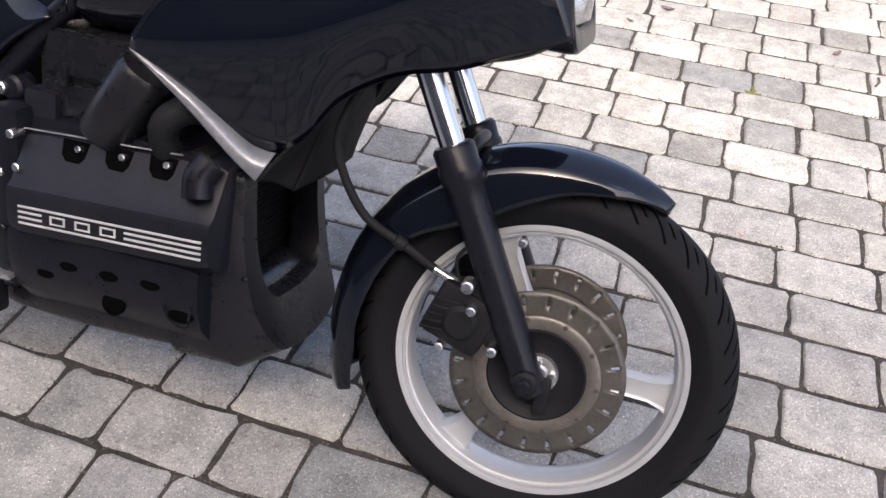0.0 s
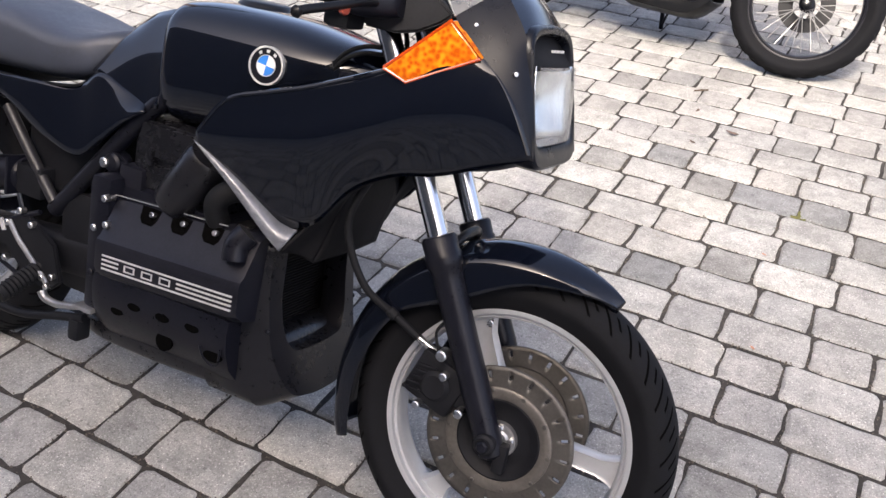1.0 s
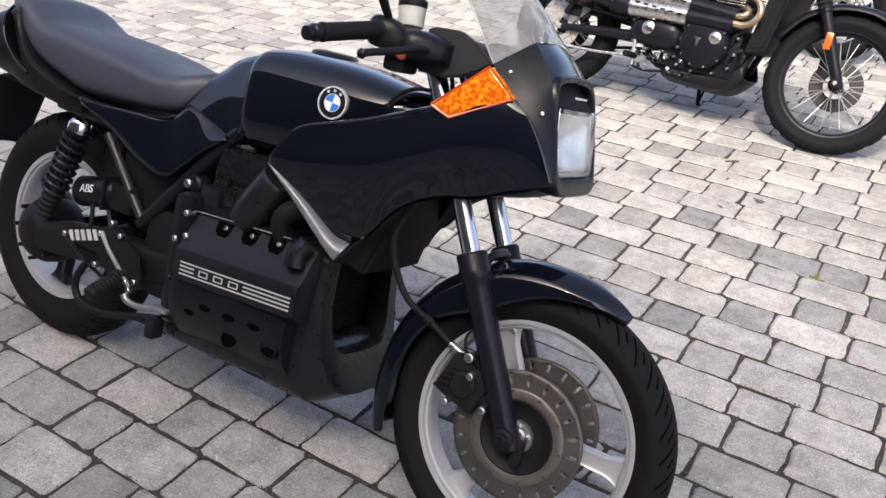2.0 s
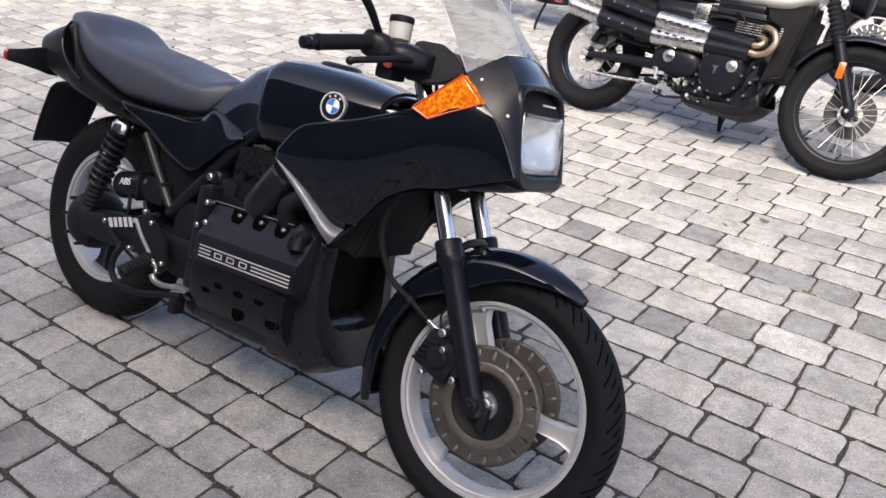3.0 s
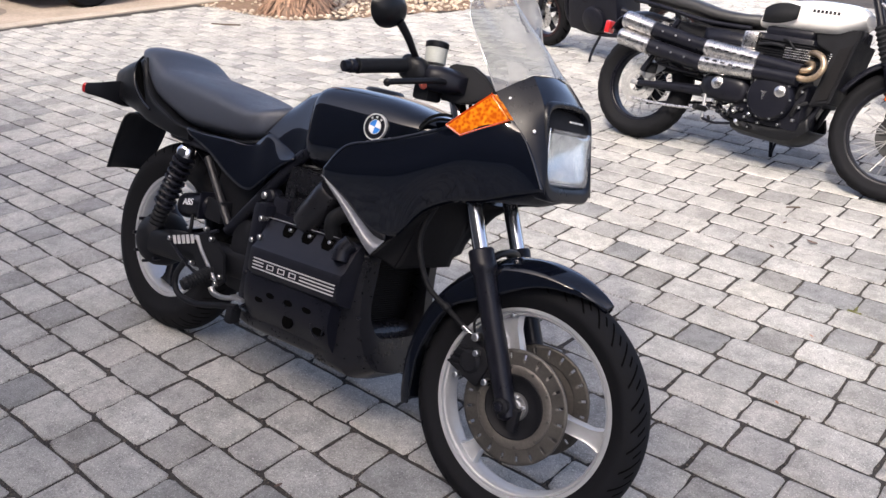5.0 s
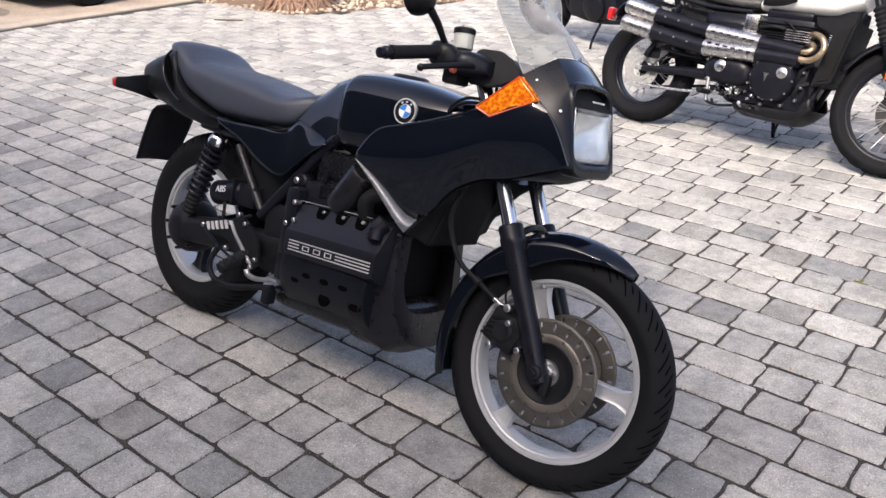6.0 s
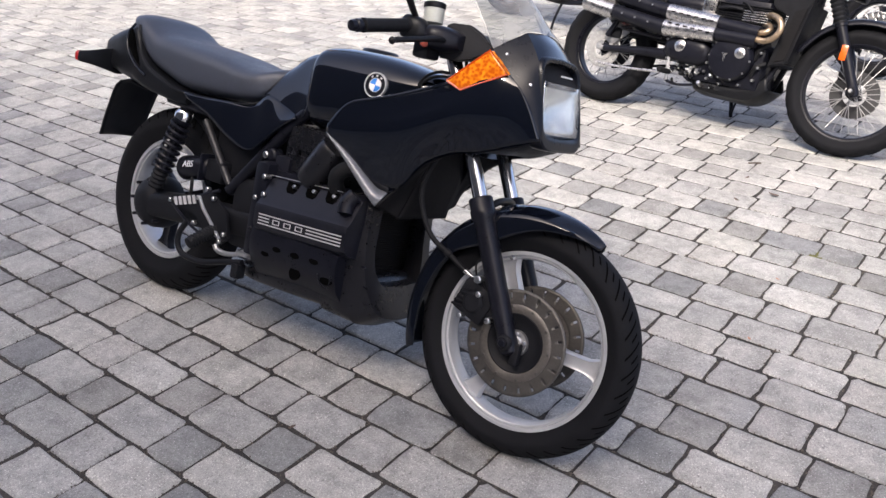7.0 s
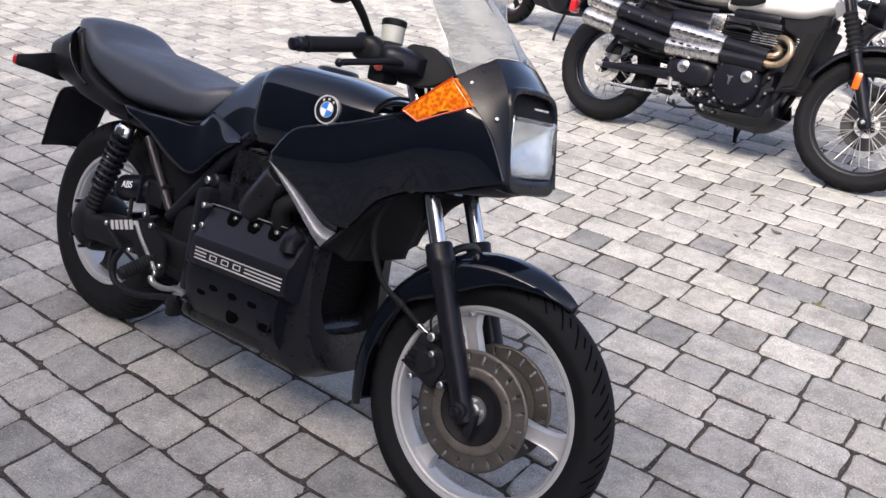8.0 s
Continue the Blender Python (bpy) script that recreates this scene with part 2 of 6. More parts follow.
STEER = Matrix.Translation((-0.06, 0, 0.30)) @ Matrix.Rotation(radians(5.0), 4, FORK) @ Matrix.Translation((0.06, 0, -0.30))


SHIFT = Matrix.Translation((-0.016, -0.014, 0.004))


def rolling(name, bm, mat, label="", parent=moto, **kw):
    """Parts that turn with the front wheel, and its mudguard."""
    return part(name, place(bm, STEER @ SHIFT), mat, parent, label, **kw)


def front(name, bm, mat, label="", parent=moto, **kw):
    return part(name, place(bm, STEER), mat, parent, label, **kw)


def tread_cut(k, i):
    """Where the slanting shoulder grooves of a tyre run: strip k of 32, segment i."""
    ph = abs(-0.64 * math.pi + (k + 0.5) / 32 * math.pi * 1.28)
    return i % 8 == 0 and 0.22 < ph < 1.10 or i % 8 == 4 and 0.40 < ph < 0.75


def tyre(cx, cz, r, bead, w, n=288, bm=None):
    """A tyre round the y axis: crown, shoulders and walls in 32 strips."""
    rings = []
    for k in range(33):
        ph = -0.5 * math.pi * 1.28 + k / 32 * math.pi * 1.28
        rad = bead + (r - bead) * (0.42 + 0.58 * math.cos(ph) if abs(ph) < math.pi / 2 else 0.42 * (1 - (abs(ph) - math.pi / 2) / (0.14 * math.pi)))
        a = w * math.sin(ph) if abs(ph) < math.pi / 2 else w * math.copysign(1 - 0.32 * (abs(ph) - math.pi / 2) / (0.14 * math.pi), ph)
        slant = 0.17 * min(abs(ph), 1.2)
        rings.append([(cx + rad * math.cos(2 * math.pi * i / n - slant), a, cz + rad * math.sin(2 * math.pi * i / n - slant)) for i in range(n)])
    bm = bm or bmesh.new()
    stitch(bm, rings, True)
    bm.faces.ensure_lookup_table()
    cut = [f for m, f in enumerate(bm.faces) if tread_cut(m // n, m % n)]
    for f in bm.faces:
        f.material_index = 1 if 7 <= f.index // n < 25 else 0
    # Groove faces take the near-black slot, standing in for shade.
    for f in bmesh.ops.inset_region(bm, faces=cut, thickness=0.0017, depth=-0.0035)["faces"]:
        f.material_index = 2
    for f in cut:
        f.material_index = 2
    return bm


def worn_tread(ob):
    """The running band of a tyre is dustier than its walls; the shade in its grooves is put into their colour."""
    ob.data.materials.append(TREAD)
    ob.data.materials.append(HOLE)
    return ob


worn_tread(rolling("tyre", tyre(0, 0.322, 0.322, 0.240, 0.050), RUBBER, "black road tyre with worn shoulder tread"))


def rim(cx, cz, r, w):
    """A cast rim: flat outer lip, a groove behind it, an inner ridge, and the barrel between."""
    half = [(r - 0.021, 0.006), (r - 0.022, w - 0.022), (r - 0.020, w - 0.014), (r - 0.0175, w - 0.0075), (r - 0.0145, w - 0.006), (r - 0.0125, w - 0.0085), (r - 0.0105, w - 0.0085),
            (r - 0.0085, w - 0.001), (r - 0.006, w), (r + 0.003, w), (r + 0.005, w - 0.003), (r + 0.005, w - 0.010), (r - 0.008, w - 0.02), (r - 0.012, 0.004)]
    prof = half + [(a, -b) for a, b in half[::-1]]
    return lathe(prof + prof[:1], 96, (cx, 0, cz))


def spoke(cx, cz, ang, r0, r1):
    """A broad cast spoke, waisted, flaring into the rim."""
    bm = bmesh.new()
    d, s = Vector((math.cos(ang), 0, math.sin(ang))), Vector((-math.sin(ang), 0, math.cos(ang)))
    rings = []
    for f, hw, hy in ((0, 0.030, 0.030), (0.2, 0.024, 0.026), (0.5, 0.020, 0.022), (0.8, 0.021, 0.02), (0.93, 0.030, 0.02), (1.0, 0.042, 0.02)):
        c = Vector((cx, 0, cz)) + d * (r0 + (r1 - r0) * f)
        ring = []
        for k in range(16):
            t = 2 * math.pi * k / 16
            ct, st = math.cos(t), math.sin(t)
            dish = 1 - 0.35 * (abs(ct) < 0.5)
            ring.append(c + s * hw * math.copysign(abs(ct) ** 0.6, ct) + Vector((0, hy * dish * math.copysign(abs(st) ** 0.7, st), 0)))
        rings.append(ring)
    stitch(bm, rings, True, True)
    return bm


wheel_rim = rolling("wheel_rim", rim(0, 0.322, 0.243, 0.036), SILVER, "silver cast wheel rim")
for a in (-3, 117, 237):
    rolling("spoke", spoke(0, 0.322, radians(a), 0.03, 0.226), SILVER, "broad silver cast spoke", wheel_rim)


def disc(cx, cz, y, r0, r1, slots=20):
    """A brake disc with radial slots cut right through."""
    bm = bmesh.new()
    n = slots * 12
    radii = [r0, r0 + 0.012, r0 + 0.026, r1 - 0.024, r1 - 0.011, r1 - 0.0045, r1] if r1 - r0 > 0.05 else [r0, r0 + 0.004, r0 + 0.008, r0 + 0.020, r0 + 0.027, r1 - 0.0095, r1]
    vs = [[bm.verts.new((cx + r * math.cos(2 * math.pi * i / n), y, cz + r * math.sin(2 * math.pi * i / n))) for i in range(n)] for r in radii]
    for a in range(len(radii) - 1):
        for i in range(n):
            if (a in (3, 4) and i % 12 in (0, 1)) or (a == 1 and i % 24 == 18 and r1 - r0 > 0.05):
                continue
            j = (i + 1) % n
            bm.faces.new((vs[a][i], vs[a][j], vs[a + 1][j], vs[a + 1][i]))
    return bm


for s in (-1, 1):
    d = rolling("brake_disc", disc(0, 0.322, s * 0.066, 0.101, 0.144), DISC, "brown-dusted slotted steel brake disc", thick=0.005)
    rolling("disc_ring", lathe([(0.080, s * 0.066), (0.082, s * 0.071), (0.088, s * 0.0735), (0.100, s * 0.0735), (0.104, s * 0.071), (0.105, s * 0.066), (0.080, s * 0.066)], 64, (0, 0, 0.322)), DISC_RING, "paler inner ring of the disc", d)
    rolling("disc_carrier", lathe([(0.03, s * 0.050), (0.056, s * 0.050), (0.070, s * 0.056), (0.082, s * 0.062), (0.082, s * 0.070), (0.078, s * 0.071), (0.066, s * 0.064), (0.054, s * 0.059), (0.03, s * 0.059)], 48, (0, 0, 0.322)), MATT, "black disc carrier", d)
    for k in range(10):
        t = 2 * math.pi * k / 10
        rolling("rivet", cyl((0.099 * math.cos(t), s * 0.070, 0.322 + 0.099 * math.sin(t)), (0.099 * math.cos(t), s * 0.0755, 0.322 + 0.099 * math.sin(t)), 0.0045, 8), DISC, "", d)
hub = rolling("hub", lathe([(0.0, -0.074), (0.018, -0.074), (0.022, -0.070), (0.034, -0.069), (0.036, -0.06), (0.030, -0.04), (0.030, 0.04), (0.036, 0.06), (0.034, 0.069), (0.0, 0.07)], 40, (0, 0, 0.322)), ALLOY, "dull alloy wheel hub")
for k in range(5):
    t = 2 * math.pi * k / 5 + 0.3
    rolling("hub_bolt", cyl((0.027 * math.cos(t), -0.078, 0.322 + 0.027 * math.sin(t)), (0.027 * math.cos(t), -0.066, 0.322 + 0.027 * math.sin(t)), 0.006, 6), STEEL, "", hub)

# fork legs, seals and chrome stanchions
for s in (-1, 1):
    lo = Vector((-0.028, s * 0.098, 0.322))
    top = lo + FORK * 0.395
    leg = lathe([(0.012, -0.03), (0.024, -0.022), (0.027, 0.0), (0.0255, 0.03), (0.0275, 0.10), (0.0285, 0.30), (0.029, 0.335), (0.034, 0.342), (0.035, 0.362), (0.0325, 0.366), (0.0335, 0.392), (0.029, 0.398), (0.021, 0.399)], 28, lo, FORK, None, True)
    fl = front("fork_leg", leg, SATIN, "satin black fork lower leg")
    front("axle_clamp", cyl((-0.030, s * 0.082, 0.328), (-0.030, s * 0.134, 0.328), 0.021, 20), MATT, "", fl)
    front("axle_bolt", cyl((-0.030, s * 0.130, 0.328), (-0.030, s * 0.142, 0.328), 0.012, 6), SATIN, "", fl)
    front("pinch_lug", box(-0.012, 0.012, s * 0.098 - 0.012, s * 0.098 + 0.012, 0.272, 0.33, None, 0.006), MATT, "", fl)
    front("stanchion", lathe([(0.0205, 0.39), (0.0205, 0.86)], 24, lo, FORK, None, True), CHROME, "polished chrome fork tube")
    # caliper behind the leg
    y = s * 0.078
    cal = box(-0.205, -0.10, y - 0.034, y + 0.018, 0.352, 0.452, None, 0.014)
    place(cal, Matrix.Translation((-0.15, y, 0.40)) @ Matrix.Rotation(radians(20), 4, "Y") @ Matrix.Translation((0.15, -y, -0.40)))
    c = front("brake_caliper", cal, MATT, "black brake caliper")
    front("piston_cover", cyl((-0.15, y - 0.044, 0.40), (-0.15, y - 0.02, 0.40), 0.030, 24), MATT, "", c)
    for k in range(5):
        rib = box(-0.214 + 0.006 * k, -0.176 + 0.006 * k, y - 0.038, y + 0.012, 0.378 + k * 0.013, 0.384 + k * 0.013, None, 0.002)
        front("cooling_rib", rib, MATT, "", c)
    for bx, bz, br in ((-0.146, 0.466, 0.0105), (-0.134, 0.428, 0.008), (-0.175, 0.357, 0.0075), (-0.091, 0.368, 0.0085)):
        front("caliper_bolt", cyl((bx, y - 0.052, bz), (bx, y - 0.02, bz), br, 16), STEEL, "bright steel bolt", c)
    front("caliper_bracket", plate([(-0.16, 0.47), (-0.13, 0.476), (-0.075, 0.37), (-0.09, 0.352), (-0.11, 0.37)], y - 0.026, y - 0.010, 0.003), MATT, "", c)
    for bx, bz in ((-0.137, 0.535), (-0.077, 0.545)):
        front("fender_bolt", cyl((bx, s * 0.085, bz), (bx, s * 0.098, bz), 0.007, 12), STEEL, "", fl)

# front mudguard
rows = []
for th, ro, hw, sk in ((63.5, 0.334, 0.012, 0.005), (70, 0.341, 0.038, 0.013), (80, 0.348, 0.060, 0.030), (92, 0.354, 0.071, 0.048), (104, 0.358, 0.078, 0.070), (116, 0.360, 0.080, 0.085), (128, 0.360, 0.078, 0.080),
                   (142, 0.362, 0.074, 0.062), (158, 0.360, 0.070, 0.055), (176, 0.360, 0.067, 0.05), (192, 0.362, 0.064, 0.045), (200, 0.366, 0.060, 0.04)):
    t = radians(th)
    ring = []
    for y, dr in ((-hw * 1.02, -sk), (-hw, -sk * 0.55), (-hw * 0.90, -0.014), (-hw * 0.62, -0.003), (-hw * 0.30, 0.006), (0, 0.010), (hw * 0.30, 0.006), (hw * 0.62, -0.003), (hw * 0.90, -0.014), (hw, -sk * 0.55), (hw * 1.02, -sk)):
        r = ro + dr
        ring.append((r * math.cos(t), y, 0.322 + r * math.sin(t)))
    rows.append(ring)
guard = rolling("front_mudguard", skin(rows, 3, 4), PAINT, "glossy black front mudguard", thick=0.004)
front("fork_brace", tube([(-0.195, -0.085, 0.640), (-0.182, -0.05, 0.668), (-0.178, 0, 0.676), (-0.182, 0.05, 0.668), (-0.195, 0.085, 0.640)], 0.010, 10), PLASTIC, "", guard)

# brake hose
hose = part("brake_hose", tube([(-0.30, -0.12, 0.82), (-0.333, -0.14, 0.757), (-0.373, -0.125, 0.654), (-0.327, -0.113, 0.549), (-0.25, -0.103, 0.504), (-0.19, -0.09, 0.468)], 0.0075, 10, 8), GRIP, moto, "black brake hose")
part("hose_fitting", cyl((-0.205, -0.093, 0.476), (-0.155, -0.093, 0.458), 0.007, 12), STEEL, hose, "steel hose fitting")
part("hose_sleeve", cyl((-0.268, -0.106, 0.514), (-0.25, -0.103, 0.503), 0.0105, 12), GRIP, hose)
part("brake_wire", tube([(-0.15, -0.10, 0.46), (-0.165, -0.10, 0.50), (-0.15, -0.10, 0.53)], 0.003, 8), GRIP, hose)

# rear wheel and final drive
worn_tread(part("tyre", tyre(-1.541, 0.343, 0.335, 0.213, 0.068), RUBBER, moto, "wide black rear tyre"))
rear_rim = part("wheel_rim", rim(-1.541, 0.343, 0.212, 0.052), SILVER, moto, "silver cast rear wheel rim")
# Black instead of silver: the shade inside the wheel is put into the colour.
for a in (20, 140, 260):
    part("spoke", spoke(-1.541, 0.343, radians(a), 0.03, 0.185), SATIN, rear_rim)
drive = part("final_drive", lathe([(0.0, -0.165), (0.03, -0.165), (0.05, -0.158), (0.074, -0.14), (0.092, -0.11), (0.096, -0.07), (0.088, -0.04), (0.05, -0.03)], 40, (-1.535, 0, 0.335), (0, 1, 0), None, True), MATT, moto, "black cast final drive housing")
for k in range(8):
    t = 2 * math.pi * k / 8
    part("drive_bolt", cyl((-1.535 + 0.08 * math.cos(t), -0.15, 0.335 + 0.08 * math.sin(t)), (-1.535 + 0.08 * math.cos(t), -0.12, 0.335 + 0.08 * math.sin(t)), 0.006, 8), SATIN, drive)
part("swing_arm", hull([(-1.50, 0.29, 0.38, 0.045, 3, -0.12), (-1.40, 0.30, 0.40, 0.042, 3, -0.12), (-1.2, 0.32, 0.42, 0.04, 3, -0.12), (-0.98, 0.34, 0.44, 0.05, 3, -0.11)], 4, 24), MATT, moto, "black monolever swing arm")
st, sb = Vector((-1.384, -0.15, 0.672)), Vector((-1.470, -0.165, 0.405))
sd = (sb - st)
shock = part("shock_absorber", lathe([(0.010, -0.012), (0.024, -0.012), (0.030, 0.0), (0.031, 0.022), (0.026, 0.03), (0.015, 0.034), (0.015, 0.18), (0.021, 0.19), (0.022, sd.length)], 24, st, sd, None, True), SATIN, moto, "black rear shock absorber with chrome cap")
part("shock_cap", lathe([(0.010, -0.02), (0.025, -0.018), (0.033, -0.004), (0.033, 0.012), (0.028, 0.016)], 24, st, sd, None, True), CHROME, shock, "chrome shock cap")
q = Vector((0, 1, 0)).rotation_difference(sd.normalized()).to_matrix()
coil = [st + q @ Vector((0.031 * math.cos(k * 0.5), 0.022 + 0.19 * k / 105, 0.031 * math.sin(k * 0.5))) for k in range(106)]
part("coil_spring", tube(coil, 0.0062, 8, 1), SATIN, shock, "black coil spring")
boot = [(0.024 + 0.004 * (k % 2), 0.20 + 0.008 * k) for k in range(11)]
part("rubber_boot", lathe(boot, 20, st, sd, None, True), GRIP, shock)

# fuel tank, seat, side panels and tail
tank = part("fuel_tank", hull([(-1.035, 0.797, 0.828, 0.104, 2.3), (-1.005, 0.785, 0.880, 0.106, 2.3), (-0.965, 0.775, 0.928, 0.110, 2.3), (-0.915, 0.762, 0.963, 0.114, 2.3), (-0.850, 0.746, 0.984, 0.120, 2.3), (-0.836, 0.743, 0.988, 0.124, 2.4),
                              (-0.826, 0.742, 0.993, 0.163, 3.5), (-0.74, 0.742, 1.003, 0.168, 3.2), (-0.60, 0.76, 1.000, 0.160, 3.0), (-0.50, 0.82, 0.987, 0.142, 2.6), (-0.42, 0.86, 0.972, 0.112, 2.6), (-0.37, 0.89, 0.955, 0.07, 2.4)], 5, 52), PAINT, moto, "glossy black fuel tank")
for s in (-1, 1):
    part("knee_panel", skin([[(-1.032, s * 0.139, 0.806), (-0.96, s * 0.146, 0.784), (-0.888, s * 0.152, 0.760), (-0.832, s * 0.158, 0.772)],
                             [(-1.004, s * 0.110, 0.862), (-0.95, s * 0.119, 0.862), (-0.885, s * 0.127, 0.862), (-0.830, s * 0.135, 0.868)],
                             [(-0.968, s * 0.072, 0.920), (-0.925, s * 0.083, 0.944), (-0.88, s * 0.091, 0.960), (-0.832, s * 0.100, 0.972)]], 4, 4), PAINT, tank, "flat glossy knee panel", thick=0.006)
part("filler_cap", lathe([(0.0, 0.010), (0.04, 0.010), (0.052, 0.007), (0.058, 0.0), (0.058, -0.02)], 32, (-0.715, 0, 1.002), (0, 0, 1), None, False), PLASTIC, tank, "black tank filler cap")
# badge: ring, disc and quarters on the flank
spot = min(tank.data.vertices, key=lambda v: (v.co - Vector((-0.571, -0.158, 0.915))).length)
BN, BC = spot.normal.copy(), spot.co + spot.normal * 0.0015
bx = (Vector((1, 0, 0)) - BN * BN.x).normalized()
bq = Matrix((bx, BN, bx.cross(BN))).transposed()


def badge(r0, r1, h, a0=0, a1=360, n=40):
    bm = bmesh.new()
    k = max(3, int(n * (a1 - a0) / 360))
    rings = []
    for r, d in ((r0, -0.004), (r0, h), (r1, h), (r1, -0.004)):
        rings.append([BC + bq @ Vector((r * math.cos(radians(a0 + (a1 - a0) * i / k)), d, r * math.sin(radians(a0 + (a1 - a0) * i / k)))) for i in range(k + 1)])
    stitch(bm, rings, False)
    return bm


b = part("badge", badge(0.0325, 0.036, 0.006), LINE, tank, "round badge of blue and white quarters in a black ring")
part("badge_ring", badge(0.020, 0.0325, 0.0045), SATIN, b)
part("badge_edge", badge(0.0185, 0.020, 0.0055), LINE, b)
for k in range(4):
    part("badge_quarter", badge(0.0001, 0.0185, 0.0048, 90 * k + 8, 90 * k + 98, 60), (BLUE, WHITE)[k % 2], b)
for k in range(3):
    a = -55 - 35 * k
    part("badge_mark", badge(0.0235, 0.029, 0.0052, a - 7, a + 7, 100), LINE, b)
seat = part("seat", hull([(-0.985, 0.810, 0.893, 0.08, 2.8), (-1.02, 0.795, 0.898, 0.115, 3.0), (-1.06, 0.776, 0.886, 0.146, 3.2), (-1.12, 0.764, 0.876, 0.160, 3.4), (-1.20, 0.758, 0.884, 0.166, 3.6), (-1.29, 0.753, 0.900, 0.168, 3.6), (-1.41, 0.750, 0.913, 0.169, 3.6),
                         (-1.50, 0.772, 0.919, 0.167, 3.5), (-1.58, 0.797, 0.926, 0.164, 3.4), (-1.63, 0.824, 0.946, 0.160, 3.3), (-1.68, 0.862, 0.972, 0.152, 3.1), (-1.74, 0.905, 0.980, 0.138, 2.8), (-1.778, 0.930, 0.970, 0.105, 2.6)], 4, 44), VINYL, moto, "dark grey-black vinyl stepped seat")
part("seat_piping", tube([(-1.045, -0.144, 0.779), (-1.08, -0.157, 0.765), (-1.20, -0.168, 0.754), (-1.41, -0.172, 0.750), (-1.50, -0.172, 0.776), (-1.58, -0.169, 0.801), (-1.635, -0.166, 0.836), (-1.665, -0.160, 0.885), (-1.69, -0.152, 0.935)], 0.0035, 8), PLASTIC, seat)
for s in (-1, 1):
    outline = [((-1.385, 0.752), (-1.350, 0.732)), ((-1.27, 0.752), (-1.245, 0.700)), ((-1.16, 0.757), (-1.143, 0.650)), ((-1.07, 0.764), (-1.035, 0.626)), ((-1.005, 0.806), (-0.975, 0.668)), ((-0.94, 0.790), (-0.915, 0.722)), ((-0.862, 0.769), (-0.852, 0.762))]
    rows = []
    for (xa, za), (xb, zb) in outline:
        lay = 1.0 if xa > -1.12 else 0.0
        rows.append([(xa + (xb - xa) * k, s * y, za + (zb - za) * k) for k, y in ((0.0, 0.164 - lay * 0.020), (0.05, 0.171 - lay * 0.020), (0.5, 0.175 - lay * 0.010), (0.94, 0.173), (1.0, 0.164))])
    part("side_panel", skin(rows, 4, 4), PAINT, moto, "glossy black side panel", thick=0.005)
tail = part("tail_cowl", hull([(-1.38, 0.706, 0.752, 0.160, 6.0), (-1.44, 0.706, 0.762, 0.170, 6.5), (-1.50, 0.710, 0.780, 0.172, 6.5), (-1.58, 0.717, 0.806, 0.170, 6.5), (-1.635, 0.723, 0.842, 0.167, 6.5), (-1.67, 0.727, 0.893, 0.163, 6.5), (-1.705, 0.731, 0.938, 0.158, 6.0), (-1.74, 0.735, 0.940, 0.154, 5.5), (-1.81, 0.746, 0.916, 0.146, 5.5), (-1.875, 0.760, 0.889, 0.134, 5.5), (-1.915, 0.778, 0.872, 0.122, 5.0), (-1.938, 0.802, 0.848, 0.100, 4.0)], 4, 52), PLASTIC, moto, "black tail cowl")
for s in (-1, 1):
    part("cowl_rib", tube([(-1.720, s * 0.150, 0.935), (-1.741, s * 0.156, 0.905), (-1.740, s * 0.160, 0.872), (-1.712, s * 0.166, 0.832), (-1.66, s * 0.170, 0.795), (-1.60, s * 0.172, 0.770)], 0.0045, 10), PAINT, tail, "glossy raised rib")
    # No opening is cut: a near-black plate stands in for the slot's shade.
    part("cowl_slot", plate([(-1.716, 0.918), (-1.727, 0.890), (-1.722, 0.862), (-1.690, 0.825), (-1.640, 0.792), (-1.655, 0.820), (-1.676, 0.850), (-1.694, 0.885)], s * 0.158, s * 0.1685, 0.002), HOLE, tail, "near-black plate for the shade in the hand slot")
    arm = part("indicator_arm", hull([(-1.855, 0.742, 0.832, 0.03, 4.0, s * 0.105), (-1.862, 0.752, 0.826, 0.034, 4.0, s * 0.145), (-1.872, 0.760, 0.814, 0.034, 4.0, s * 0.185), (-1.884, 0.764, 0.806, 0.032, 4.0, s * 0.220)], 3, 24), PLASTIC, tail, "black rear indicator housing")
    part("indicator_lens", hull([(-1.8835, 0.765, 0.805, 0.031, 4.0, s * 0.219), (-1.892, 0.766, 0.804, 0.030, 4.0, s * 0.228), (-1.898, 0.772, 0.798, 0.022, 3, s * 0.234)], 2, 16), RED, arm, "small red lens")
part("rear_mudguard", skin([[(-1.30, -0.085, 0.60), (-1.30, 0, 0.66), (-1.30, 0.085, 0.60)], [(-1.46, -0.09, 0.69), (-1.46, 0, 0.71), (-1.46, 0.09, 0.69)], [(-1.68, -0.095, 0.715), (-1.68, 0, 0.725), (-1.68, 0.095, 0.715)],
                           [(-1.84, -0.098, 0.72), (-1.86, 0, 0.735), (-1.84, 0.098, 0.72)], [(-1.90, -0.095, 0.62), (-1.93, 0, 0.64), (-1.90, 0.095, 0.62)], [(-1.94, -0.09, 0.50), (-1.965, 0, 0.50), (-1.94, 0.09, 0.50)]], 4, 4), MATT, moto, "matt black rear mudguard", thick=0.006)
# engine: crank cover, sump, belly pan, radiator
SLOPE = 0.057


